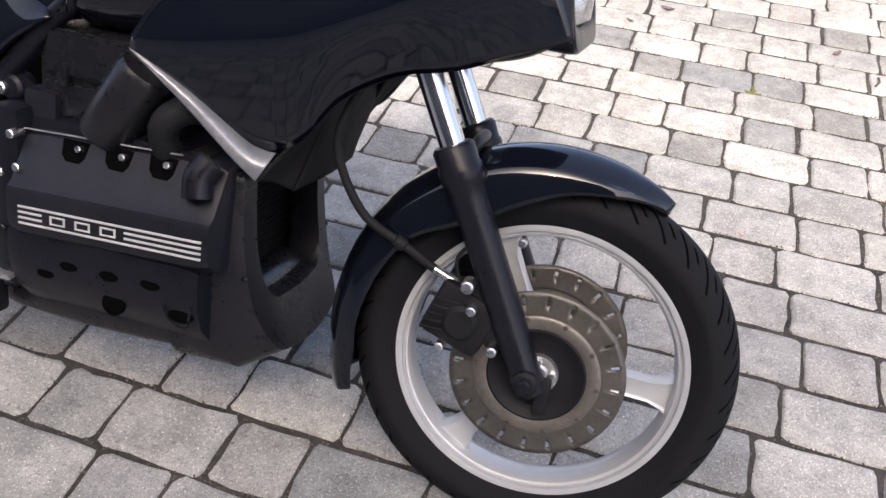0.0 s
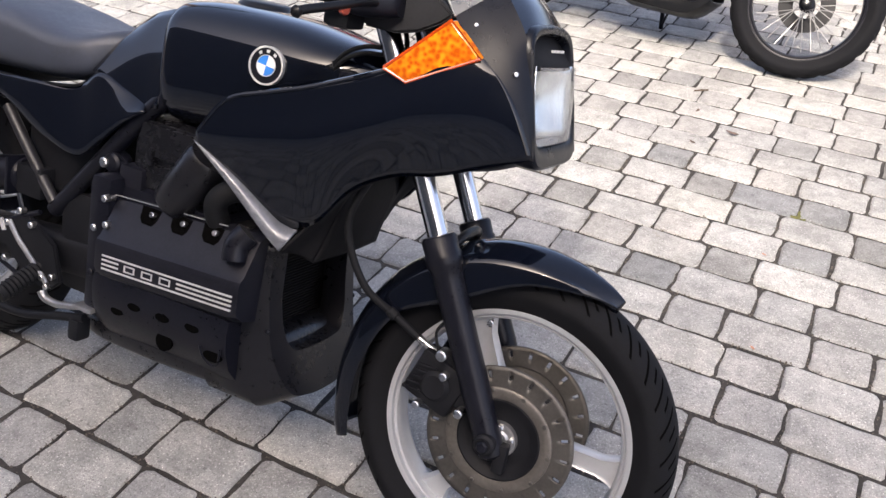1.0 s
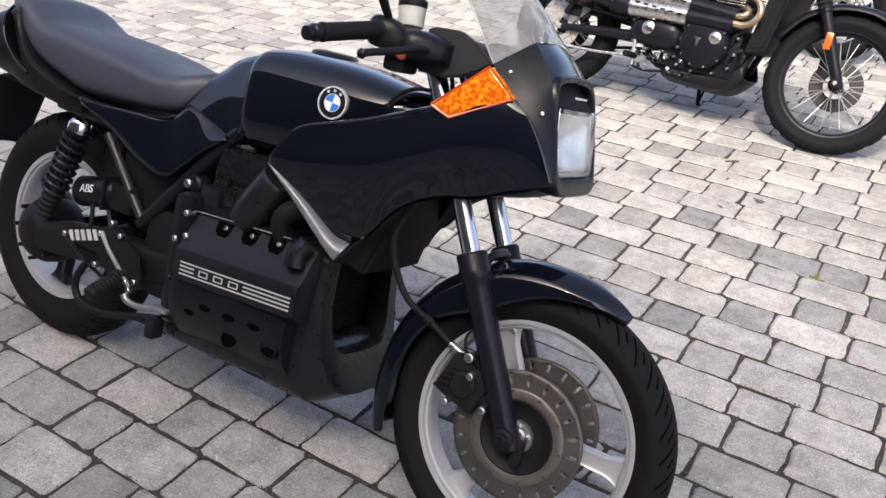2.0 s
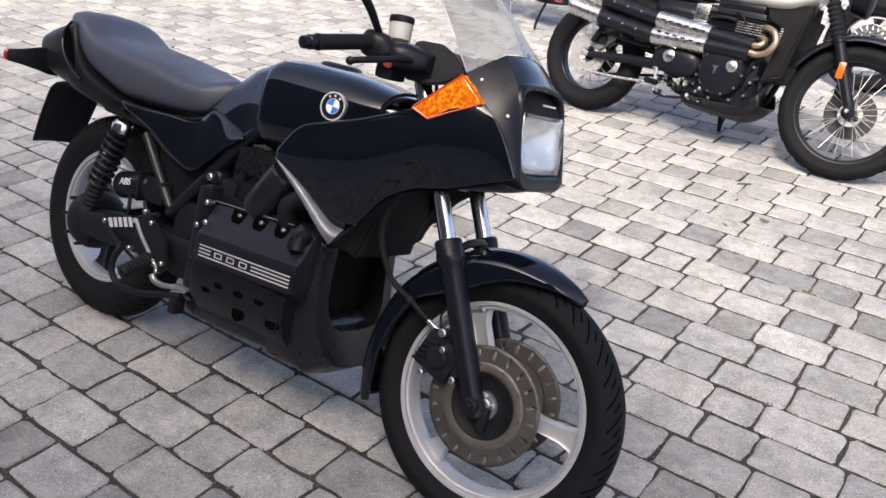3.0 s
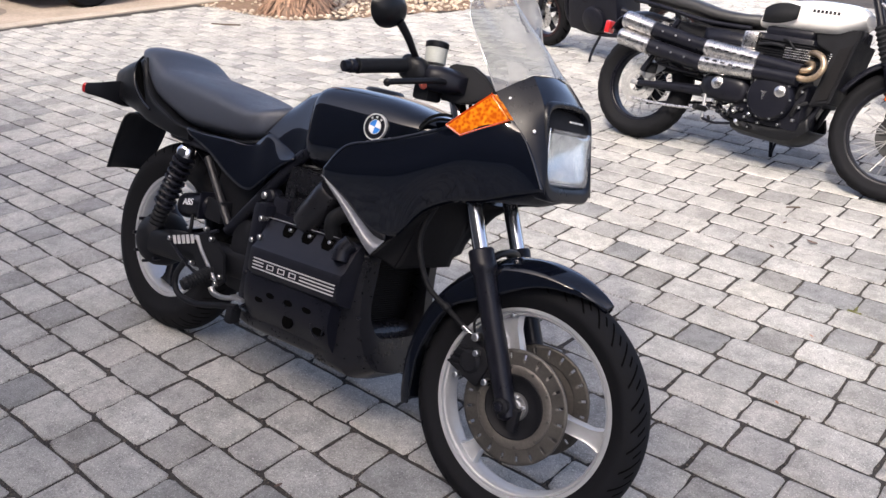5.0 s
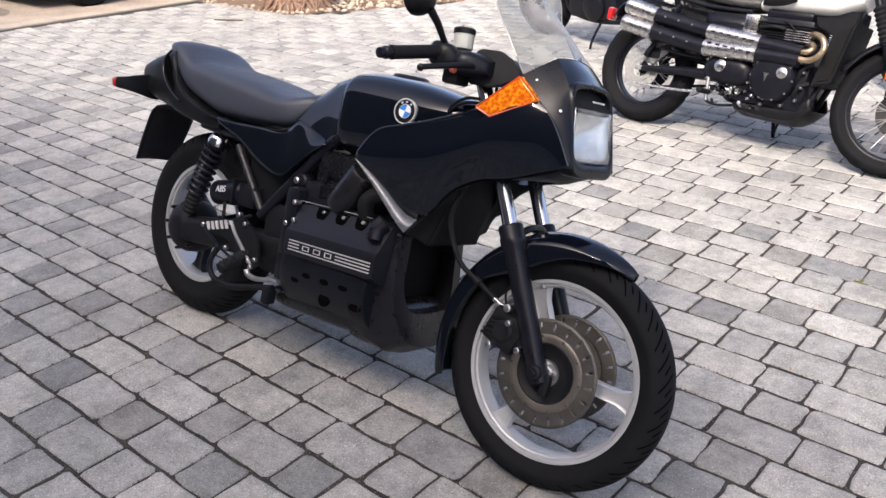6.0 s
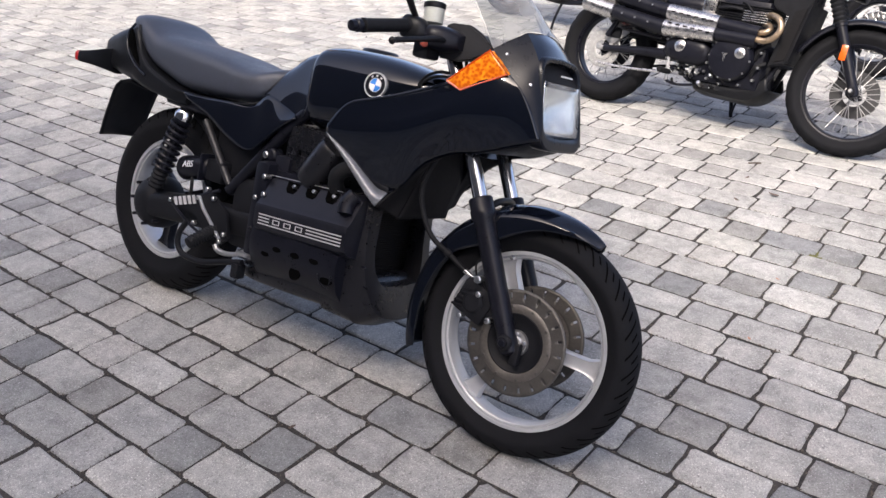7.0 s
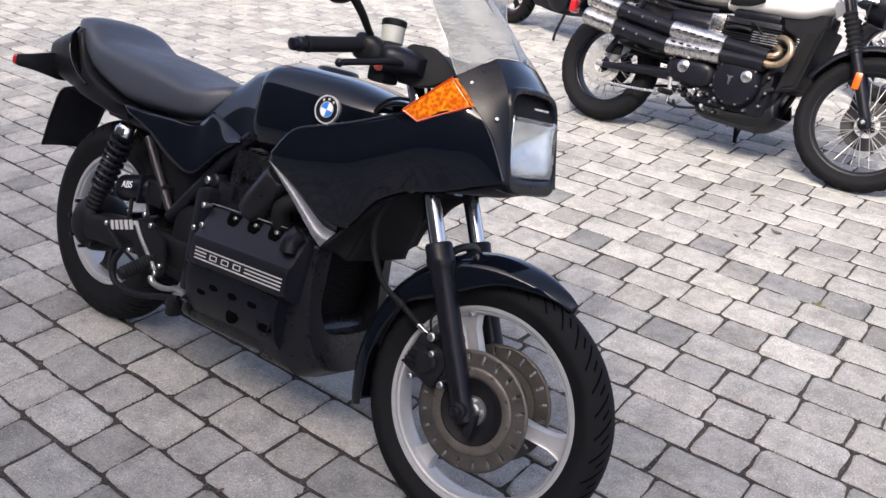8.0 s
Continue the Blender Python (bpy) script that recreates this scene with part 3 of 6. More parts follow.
def block(profile, x0, x1, ends=((0.0, 0.93), (0.012, 0.98), (0.03, 1.0)), slope=SLOPE):
    """A y-z profile carried along x, drawn in a little at both ends."""
    cy, cz = sum(p[0] for p in profile) / len(profile), sum(p[1] for p in profile) / len(profile)
    rings = []
    for x, k in [(x0 + d, k) for d, k in ends] + [(x0 + (x1 - x0) * i / 6, 1.0) for i in range(1, 6)] + [(x1 - d, k) for d, k in ends[::-1]]:
        rings.append([(x, cy + (y - cy) * k, cz + (z - cz) * k + (x + 0.867) * slope) for y, z in profile])
    bm = bmesh.new()
    stitch(bm, rings, True, True)
    return bm


cover = part("crank_cover", block([(-0.08, 0.580), (-0.172, 0.578), (-0.184, 0.572), (-0.190, 0.562), (-0.224, 0.503), (-0.2345, 0.494), (-0.2375, 0.486), (-0.2375, 0.430), (-0.232, 0.418), (-0.212, 0.402), (-0.17, 0.392), (-0.08, 0.39)], -0.893, -0.522), COVER, moto, "black engine side cover with silver stripes", smooth=25)
for x in (-0.793, -0.712, -0.632):
    lift = (x + 0.867) * SLOPE
    bm = bmesh.new()
    rows = []
    for dn in (0.0016, -0.012):
        ring = []
        for u, v in ((-0.026, -0.012), (0.024, -0.012), (0.022, 0.014), (0.015, 0.024), (-0.010, 0.024), (-0.020, 0.014)):
            ring.append((x + u, -0.190 - v * 0.50 - dn * 0.87, 0.562 + lift - v * 0.87 + dn * 0.5))
        rows.append(ring)
    stitch(bm, rows, True, True)
    # The cut-out is a flush near-black plate, its shade put into the colour.
    rec = part("bolt_recess", bm, HOLE, cover, "near-black plate for the shade round a bolt")
    part("cover_bolt", cyl((x + 0.012, -0.203, 0.566 + lift), (x + 0.012, -0.185, 0.560 + lift), 0.0058, 10), STEEL, rec)
part("cover_seam", tube([(-0.895, -0.186, 0.578), (-0.80, -0.186, 0.584), (-0.70, -0.186, 0.590), (-0.60, -0.186, 0.596)], 0.0015, 8), ALLOY, cover, "pale gasket edge")
part("hose_union", tube([(-0.555, -0.215, 0.545), (-0.558, -0.208, 0.575), (-0.545, -0.195, 0.600)], 0.024, 18), SATIN, cover)
SL = (0.486 - 0.467) / (0.867 - 0.533)


def stripe(x0, x1, row):
    z = lambda x: 0.466 + (x + 0.867) * SL - row * 0.0095
    return plate([(x0, z(x0)), (x1, z(x1)), (x1, z(x1) - 0.0032), (x0, z(x0) - 0.0032)], -0.2395, -0.236, 0)


for row in range(4):
    for x0, x1 in (((-0.867, -0.533),) if row in (0, 3) else ((-0.867, -0.822), (-0.668, -0.533))):
        part("stripe", stripe(x0, x1, row), LINE, cover, "raised silver stripe")
for x in (-0.792, -0.745, -0.698):
    zc = 0.466 + (x + 0.867) * SL - 0.016
    bm = bmesh.new()
    for u0, u1, w0, w1 in ((-0.014, 0.014, 0.0050, 0.0072), (-0.014, 0.014, -0.0072, -0.0050), (-0.014, -0.0112, -0.0052, 0.0052), (0.0112, 0.014, -0.0052, 0.0052)):
        merge(bm, plate([(x + u0, zc + w0 + u0 * SL), (x + u1, zc + w0 + u1 * SL), (x + u1, zc + w1 + u1 * SL), (x + u0, zc + w1 + u0 * SL)], -0.2395, -0.236, 0))
    part("letter_block", bm, LINE, cover)
part("engine_block", box(-0.92, -0.605, -0.17, 0.20, 0.30, 0.60, None, 0.02), SATIN, moto, "black engine block")
sump = part("sump_cover", block([(-0.08, 0.43), (-0.224, 0.418), (-0.228, 0.39), (-0.224, 0.348), (-0.207, 0.302), (-0.174, 0.264), (-0.08, 0.252)], -0.905, -0.545, slope=0.02), SATIN, moto, "black sump cover", smooth=25)
for x, z, y, r in ((-0.703, 0.324, -0.2185, 0.021), (-0.782, 0.374, -0.2275, 0.011), (-0.705, 0.377, -0.2275, 0.012), (-0.628, 0.382, -0.2275, 0.012), (-0.575, 0.338, -0.2225, 0.015), (-0.83, 0.348, -0.2245, 0.011)):
    # Flush near-black discs stand in for shaded holes.
    part("sump_hole", place(lathe([(r, -0.006), (r, 0.0008), (0.0, 0.0008)], 20, (0, 0, 0), (0, -1, 0.1), None), Matrix.Translation((x, y, z)) @ Matrix.Diagonal((1.0 if r > 0.015 else 1.5, 1, 1.0 if r > 0.015 else 0.7, 1))), HOLE, sump)
part("sump_rib", tube([(-0.605, -0.226, 0.352), (-0.598, -0.222, 0.330), (-0.580, -0.219, 0.317), (-0.562, -0.220, 0.324), (-0.555, -0.226, 0.36)], 0.0025, 8), SATIN, sump)
part("bell_housing", box(-0.955, -0.893, -0.205, 0.18, 0.305, 0.615, None, 0.022), SATIN, moto, "black bell housing")
part("starter_cover", box(-0.915, -0.850, -0.165, -0.05, 0.585, 0.640, None, 0.012), COVER, moto)
for x, y, z in ((-0.90, -0.215, 0.572), (-0.93, -0.21, 0.50), (-0.93, -0.21, 0.40), (-0.885, -0.222, 0.52)):
    part("case_bolt", cyl((x, y, z), (x, y + 0.03, z), 0.008, 8), STEEL if z > 0.45 else SATIN, cover)
part("gearbox", box(-1.10, -0.90, -0.15, 0.15, 0.30, 0.54, None, 0.03), MATT, moto, "black gearbox housing")
part("belly_pan", hull([(-0.49, 0.245, 0.31, 0.135, 3.6), (-0.52, 0.240, 0.36, 0.165, 4), (-0.60, 0.236, 0.35, 0.186, 4), (-0.75, 0.229, 0.32, 0.188, 4), (-0.92, 0.219, 0.295, 0.172, 4), (-1.0, 0.222, 0.28, 0.15, 4)], 4, 36), FADED, moto, "scuffed black plastic belly pan")
# the radiator surround: a bevelled frame, from the side panels round to the recessed opening
stations = [[(-0.62, 0.180, 0.58), (-0.548, 0.172, 0.58), (-0.514, 0.150, 0.58), (-0.510, 0.118, 0.575), (-0.555, 0.108, 0.572)],
            [(-0.62, 0.184, 0.46), (-0.543, 0.177, 0.46), (-0.506, 0.154, 0.46), (-0.503, 0.119, 0.462), (-0.552, 0.108, 0.464)],
            [(-0.62, 0.186, 0.335), (-0.530, 0.174, 0.335), (-0.484, 0.150, 0.348), (-0.490, 0.113, 0.388), (-0.545, 0.104, 0.394)],
            [(-0.61, 0.176, 0.245), (-0.510, 0.160, 0.240), (-0.450, 0.122, 0.272), (-0.477, 0.088, 0.345), (-0.540, 0.085, 0.353)],
            [(-0.60, 0.080, 0.226), (-0.502, 0.074, 0.214), (-0.442, 0.060, 0.250), (-0.472, 0.045, 0.338), (-0.540, 0.045, 0.346)],
            [(-0.60, 0.0, 0.225), (-0.500, 0.0, 0.212), (-0.439, 0.0, 0.247), (-0.471, 0.0, 0.337), (-0.540, 0.0, 0.345)]]
rows = [[(x, -y, z) for x, y, z in r] for r in stations] + stations[-2::-1]
duct = part("radiator_duct", skin(rows, 1, 5), FADED, moto, "faded black plastic radiator surround", smooth=28, thick=0.005)
for s in (-1, 1):
    part("duct_rivet", lathe([(0.0, 0.004), (0.004, 0.003), (0.006, 0.0), (0.006, -0.006)], 12, (-0.497, s * 0.158, 0.400), (0.6, s * 0.8, 0)), SATIN, duct)
rad = part("radiator", box(-0.60, -0.566, -0.165, 0.165, 0.27, 0.60, None, 0.004), RADIATOR, moto, "black radiator core")
for k in range(44):
    part("radiator_fin", box(-0.568, -0.561, -0.16, 0.16, 0.30 + 0.0067 * k, 0.3025 + 0.0067 * k, None, 0), RADIATOR, rad)
# intake, air box, coolant hose
airbox = part("air_box", box(-0.90, -0.64, -0.145, 0.145, 0.58, 0.745, None, 0.02), FADED, moto, "matt black air box")
part("air_box_lid", plate([(-0.886, 0.668), (-0.872, 0.742), (-0.700, 0.742), (-0.690, 0.668)], -0.156, -0.140, 0.005), FADED, airbox, "black air box lid")
part("lid_clip", box(-0.850, -0.832, -0.161, -0.150, 0.652, 0.690, None, 0.003), FADED, airbox)
part("air_box_step", box(-0.884, -0.70, -0.152, -0.14, 0.600, 0.655, None, 0.005), FADED, airbox)
plenum = part("intake_plenum", lathe([(0.0, 0), (0.042, 0.002), (0.047, 0.012), (0.047, 0.135), (0.042, 0.145), (0.0, 0.147)], 28, (-0.76, -0.165, 0.59), (0.075, 0.005, 0.115), None, True), FADED, moto, "black intake plenum")
part("coolant_hose", tube([(-0.635, -0.16, 0.575), (-0.64, -0.18, 0.615), (-0.63, -0.185, 0.645), (-0.60, -0.170, 0.665), (-0.55, -0.14, 0.66)], 0.023, 16), GRIP, moto, "black coolant hose")
part("wiring", tube([(-0.97, -0.13, 0.60), (-0.93, -0.14, 0.60), (-0.88, -0.14, 0.585), (-0.83, -0.16, 0.585)], 0.005, 8), GRIP, moto)
# frame
fr = part("frame_tube", tube([(-0.70, -0.10, 0.90), (-0.80, -0.13, 0.82), (-0.876, -0.142, 0.747), (-1.0, -0.142, 0.608), (-1.12, -0.14, 0.475)], 0.019, 14), SATIN, moto, "satin black frame tube")
part("frame_lug", cyl((-0.94, -0.165, 0.632), (-0.94, -0.12, 0.632), 0.022, 16), SATIN, fr)
part("frame_bolt", cyl((-0.955, -0.172, 0.63), (-0.955, -0.15, 0.63), 0.011, 12), STEEL, fr)
part("frame_bracket", plate([(-1.0, 0.628), (-0.93, 0.655), (-0.90, 0.64), (-0.925, 0.612), (-0.99, 0.615)], -0.158, -0.145, 0.003), SATIN, fr)
part("subframe_tube", tube([(-1.285, -0.14, 0.675), (-1.20, -0.145, 0.585), (-1.115, -0.148, 0.495)], 0.0125, 12), material("worn_grey_frame", (0.028, 0.028, 0.031), 0.4, 0.3, var=0.3, scale=30, rough_var=0.1), moto, "worn grey subframe tube")
part("frame_tube", tube([(-0.45, 0.10, 0.90), (-0.70, 0.135, 0.83), (-0.86, 0.145, 0.755), (-1.0, 0.145, 0.60), (-1.12, 0.14, 0.475)], 0.019, 14), SATIN, moto)
part("subframe_rail", tube([(-0.95, -0.13, 0.72), (-1.2, -0.13, 0.70), (-1.5, -0.13, 0.71)], 0.014, 12), SATIN, moto)
part("battery_box", box(-1.24, -1.02, -0.12, 0.12, 0.50, 0.70, None, 0.012), MATT, moto, "black battery box")
# brake pressure unit with its lettering
unit = part("pressure_unit", lathe([(0.0, 0), (0.036, 0.002), (0.042, 0.01), (0.042, 0.145), (0.036, 0.153), (0.0, 0.155)], 28, (-1.378, -0.125, 0.495), (1, 0.02, 0.22), None, True), SATIN, moto, "black brake pressure unit lettered in white")
part("unit_block", box(-1.232, -1.150, -0.158, -0.06, 0.487, 0.560, None, 0.01), MATT, unit)
part("unit_clip", box(-1.250, -1.240, -0.172, -0.11, 0.480, 0.570, None, 0.003), SATIN, unit)
txt = bpy.data.curves.new("lettering", "FONT")
txt.body, txt.size, txt.extrude, txt.shear, txt.align_x, txt.align_y = "ABS", 0.030, 0.0008, 0.25, "CENTER", "CENTER"
to = new("lettering", txt)
to.matrix_basis = pose(-1.312, -0.1685, 0.520, 88, -12, 1)
txt.materials.append(WHITE)
to.parent = unit
for k in range(5):
    x, z = -1.325 + 0.0225 * k, 0.404 + 0.0068 * k
    part("heat_strip", plate([(x, z), (x + 0.013, z + 0.004), (x + 0.026, z - 0.022), (x + 0.013, z - 0.026)], -0.1955, -0.192, 0.0005), LINE, moto, "bright slot showing through the bracket")
foot = part("footrest_plate", plate([(-1.345, 0.405), (-1.20, 0.446), (-1.14, 0.462), (-1.06, 0.415), (-1.035, 0.335), (-1.075, 0.302), (-1.15, 0.318), (-1.21, 0.372), (-1.335, 0.372)], -0.192, -0.180, 0.003), MATT, moto, "black footrest bracket")
part("footrest_strut", tube([(-1.195, -0.197, 0.437), (-1.165, -0.197, 0.402), (-1.125, -0.197, 0.370), (-1.07, -0.197, 0.325)], 0.006, 8), ALLOY, foot)
part("footrest_strut", tube([(-1.325, -0.196, 0.383), (-1.25, -0.196, 0.345), (-1.165, -0.196, 0.318)], 0.005, 8), SATIN, foot)
part("footrest_strut", tube([(-1.20, -0.188, 0.438), (-1.165, -0.185, 0.455), (-1.12, -0.18, 0.475)], 0.006, 8), SATIN, foot)
for x, z in ((-1.20, 0.432), (-1.125, 0.446), (-1.07, 0.318), (-1.085, 0.335), (-1.335, 0.392), (-1.055, 0.345), (-1.205, 0.346), (-1.16, 0.47)):
    part("plate_bolt", cyl((x, -0.203, z), (x, -0.186, z), 0.0075, 10), STEEL, foot)
peg_a, peg_b = Vector((-1.108, -0.175, 0.352)), Vector((-1.116, -0.285, 0.300))
ribs = [(0.0215 - 0.0035 * (k % 2), 0.010 + 0.0052 * k) for k in range(20)]
part("footpeg", lathe([(0.010, 0), (0.019, 0.004)] + ribs + [(0.018, 0.116), (0.0, 0.119)], 20, peg_a, peg_b - peg_a, None, True), GRIP, moto, "black ribbed rubber footpeg")
part("exhaust_guard_bar", tube([(-1.235, -0.195, 0.345), (-1.262, -0.20, 0.297), (-1.262, -0.20, 0.256), (-1.226, -0.20, 0.230), (-1.136, -0.20, 0.232), (-1.03, -0.20, 0.262), (-0.951, -0.195, 0.282)], 0.010, 10), MATT, moto, "black bent guard bar")
pedal = part("brake_pedal", tube([(-1.080, -0.20, 0.305), (-1.065, -0.20, 0.291), (-1.02, -0.20, 0.291), (-0.955, -0.20, 0.309)], 0.010, 10, r2=0.0075), ALLOY, moto, "bright alloy brake pedal")
part("pedal_pad", box(-0.965, -0.912, -0.218, -0.180, 0.309, 0.319, None, 0.003), ALLOY, pedal)
part("stand_lug", box(-0.985, -0.955, -0.21, -0.17, 0.225, 0.275, None, 0.008), MATT, moto)
part("brake_hose_rear", tube([(-1.30, -0.15, 0.48), (-1.285, -0.16, 0.43), (-1.30, -0.165, 0.37)], 0.006, 8), GRIP, moto, "black rear brake hose")
part("side_stand", tube([(-0.88, 0.16, 0.27), (-0.90, 0.24, 0.12), (-0.91, 0.287, -0.083)], 0.013, 10), SATIN, moto, "black side stand")

# fairing: side panels, nose, indicator, lamp, windscreen
def raked(x, z):
    """The rake of the upper fairing, from below the screen upwards."""
    return x - 0.013 * min(1.0, max(0.0, (z - 0.98) / 0.10))


for s in (-1, 1):
    top = [(-0.652, 0.238, 0.775), (-0.598, 0.234, 0.846), (-0.52, 0.224, 0.876), (-0.434, 0.213, 0.905), (-0.306, 0.188, 0.960), (-0.256, 0.177, 1.010), (-0.205, 0.160, 1.058), (-0.178, 0.156, 1.032), (-0.150, 0.152, 1.006)]
    high = [(-0.654, 0.240, 0.772), (-0.587, 0.237, 0.811), (-0.51, 0.229, 0.831), (-0.427, 0.220, 0.855), (-0.311, 0.200, 0.910), (-0.255, 0.188, 0.955), (-0.204, 0.176, 0.985), (-0.160, 0.163, 0.986), (-0.116, 0.145, 0.977)]
    mid = [(-0.656, 0.239, 0.768), (-0.575, 0.236, 0.775), (-0.50, 0.230, 0.785), (-0.42, 0.222, 0.805), (-0.315, 0.205, 0.855), (-0.25, 0.192, 0.890), (-0.190, 0.178, 0.912), (-0.135, 0.158, 0.925), (-0.082, 0.132, 0.930)]
    low = [(-0.658, 0.238, 0.758), (-0.571, 0.216, 0.707), (-0.488, 0.182, 0.639), (-0.42, 0.172, 0.651), (-0.358, 0.166, 0.730), (-0.283, 0.157, 0.777), (-0.198, 0.145, 0.800), (-0.12, 0.128, 0.834), (-0.050, 0.112, 0.862)]
    f = [[(raked(x, z), s * y, z) for x, y, z in r] for r in (top, high, mid, low)]
    side = part("fairing_side", skin(f, 5, 5), PAINT, moto, "glossy black fairing side panel", thick=0.006)
    part("fairing_facet", skin([[(-0.658, s * 0.238, 0.758), (-0.571, s * 0.216, 0.707), (-0.488, s * 0.182, 0.639), (-0.450, s * 0.174, 0.630)], [(-0.659, s * 0.239, 0.755), (-0.5745, s * 0.228, 0.688), (-0.500, s * 0.212, 0.618), (-0.468, s * 0.200, 0.588)]], 5, 3), SHEEN_GREY, side, "bevelled rear edge of the fairing, its reflection put in as grey", thick=0.005)
    part("fairing_lower", skin([[(-0.468, s * 0.198, 0.588), (-0.43, s * 0.172, 0.645), (-0.358, s * 0.166, 0.730), (-0.283, s * 0.157, 0.777)], [(-0.462, s * 0.15, 0.575), (-0.445, s * 0.14, 0.605), (-0.40, s * 0.135, 0.69), (-0.33, s * 0.13, 0.765)], [(-0.443, s * 0.12, 0.557), (-0.43, s * 0.112, 0.60), (-0.405, s * 0.108, 0.68), (-0.36, s * 0.10, 0.77)]], 4, 4), RADIATOR, side, "black inner air deflector", thick=0.005)
    part("panel_edge", tube([(x, s * (y + 0.002), z) for x, y, z in top[:5]], 0.0045, 8, 4), PAINT, side)
    outer = [(-0.204, 0.161, 1.066), (-0.175, 0.156, 1.030), (-0.150, 0.152, 1.006), (-0.116, 0.145, 0.977), (-0.090, 0.137, 0.945), (-0.068, 0.125, 0.903), (-0.050, 0.112, 0.862)]
    inner = [(-0.156, 0.090, 1.124), (-0.126, 0.098, 1.094), (-0.100, 0.106, 1.060), (-0.091, 0.109, 1.030), (-0.075, 0.109, 0.970), (-0.058, 0.109, 0.905), (-0.049, 0.109, 0.856)]
    between = [((a + d) / 2 + 0.001, (b + e) / 2 + 0.0015, (c + f) / 2 + 0.001) for (a, b, c), (d, e, f) in zip(outer, inner)]
    part("front_facet", skin([[(raked(x, z), s * y, z) for x, y, z in r] for r in (outer, between, inner)], 4, 4), SATIN_PAINT, side, "satin black facet beside the headlamp")
    # indicator
    def ip(x, z, out):
        return (raked(x, z), s * (0.190 + (x + 0.308) * -0.24 + out), z)
    corners = [(-0.312, 0.962), (-0.270, 0.945), (-0.148, 1.010), (-0.201, 1.063)]
    bm = bmesh.new()
    back = [bm.verts.new(ip(x, z, -0.014)) for x, z in corners]
    cx, cz = sum(c[0] for c in corners) / 4, sum(c[1] for c in corners) / 4
    frontv = [bm.verts.new(ip(cx + (x - cx) * 0.95, cz + (z - cz) * 0.95, 0.014)) for x, z in corners]
    bm.faces.new(back)
    bm.faces.new(frontv)
    for i in range(4):
        bm.faces.new((back[i], back[(i + 1) % 4], frontv[(i + 1) % 4], frontv[i]))
    lens = part("indicator_lens", bm, AMBER, side, "bright amber indicator lens", smooth=20, bevel=0.003)
    part("lens_rim", tube([ip(cx + (x - cx) * 0.96, cz + (z - cz) * 0.95, 0.0125) for x, z in corners + corners[:1]], 0.0032, 8, 1), AMBER_DARK, lens)
    for x, y, z in ((-0.176, 0.139, 1.058), (-0.101, 0.133, 0.995)):
        part("fairing_screw", lathe([(0.0, 0.006), (0.0035, 0.0055), (0.0048, 0.003), (0.0048, -0.010)], 12, (raked(x, z), s * y, z), (0.6, s * 0.75, 0.2)), STEEL, side)

part("cross_panel", skin([[(-0.443, -0.12, 0.557), (-0.432, 0, 0.56), (-0.443, 0.12, 0.557)], [(-0.43, -0.112, 0.60), (-0.415, 0, 0.61), (-0.43, 0.112, 0.60)], [(-0.405, -0.108, 0.69), (-0.40, 0, 0.70), (-0.405, 0.108, 0.69)], [(-0.42, -0.10, 0.78), (-0.42, 0, 0.79), (-0.42, 0.10, 0.78)]], 4, 4), RADIATOR, moto, "black panel between the fairing halves", thick=0.005)

nose_rows = [[(-0.156, 0.090, 1.124), (-0.151, 0.045, 1.130), (-0.150, 0.0, 1.132)], [(-0.126, 0.098, 1.094), (-0.121, 0.05, 1.104), (-0.119, 0.0, 1.107)], [(-0.100, 0.106, 1.060), (-0.096, 0.06, 1.074), (-0.094, 0.0, 1.078)]]
nose = skin([[(raked(x, z), -y, z) for x, y, z in r] + [(raked(x, z), y, z) for x, y, z in r[-2::-1]] for r in nose_rows], 4, 4)
part("fairing_nose", nose, PAINT, moto, "glossy black fairing nose above the headlamp")
chin = skin([[(-0.088, -0.112, 0.858), (-0.084, -0.085, 0.853), (-0.082, 0, 0.852), (-0.084, 0.085, 0.853), (-0.088, 0.112, 0.858)],
             [(-0.10, -0.118, 0.842), (-0.098, -0.085, 0.838), (-0.096, 0, 0.836), (-0.098, 0.085, 0.838), (-0.10, 0.118, 0.842)],
             [(-0.14, -0.130, 0.826), (-0.14, -0.08, 0.818), (-0.14, 0, 0.815), (-0.14, 0.08, 0.818), (-0.14, 0.130, 0.826)],
             [(-0.22, -0.150, 0.795), (-0.22, -0.08, 0.80), (-0.22, 0, 0.80), (-0.22, 0.08, 0.80), (-0.22, 0.150, 0.795)]], 4, 4)
part("fairing_chin", chin, MATT, moto, "black fairing underside", thick=0.005)


def lamp_loop(hw, z0, z1, back, e=0.30, n=56):
    """A rounded upright opening in the sloping front of the nose, arched at its top."""
    ring = []
    for k in range(n):
        c, d = math.cos(2 * math.pi * k / n), math.sin(2 * math.pi * k / n)
        y, z = hw * math.copysign(abs(c) ** e, c), (z0 + z1) / 2 + (z1 - z0) / 2 * math.copysign(abs(d) ** e, d)
        if d > 0:
            z -= 0.010 * (y / hw) ** 2
        ring.append((-0.046 - (z - 0.86) * 0.25 - back, y, z))
    return ring


bm = bmesh.new()
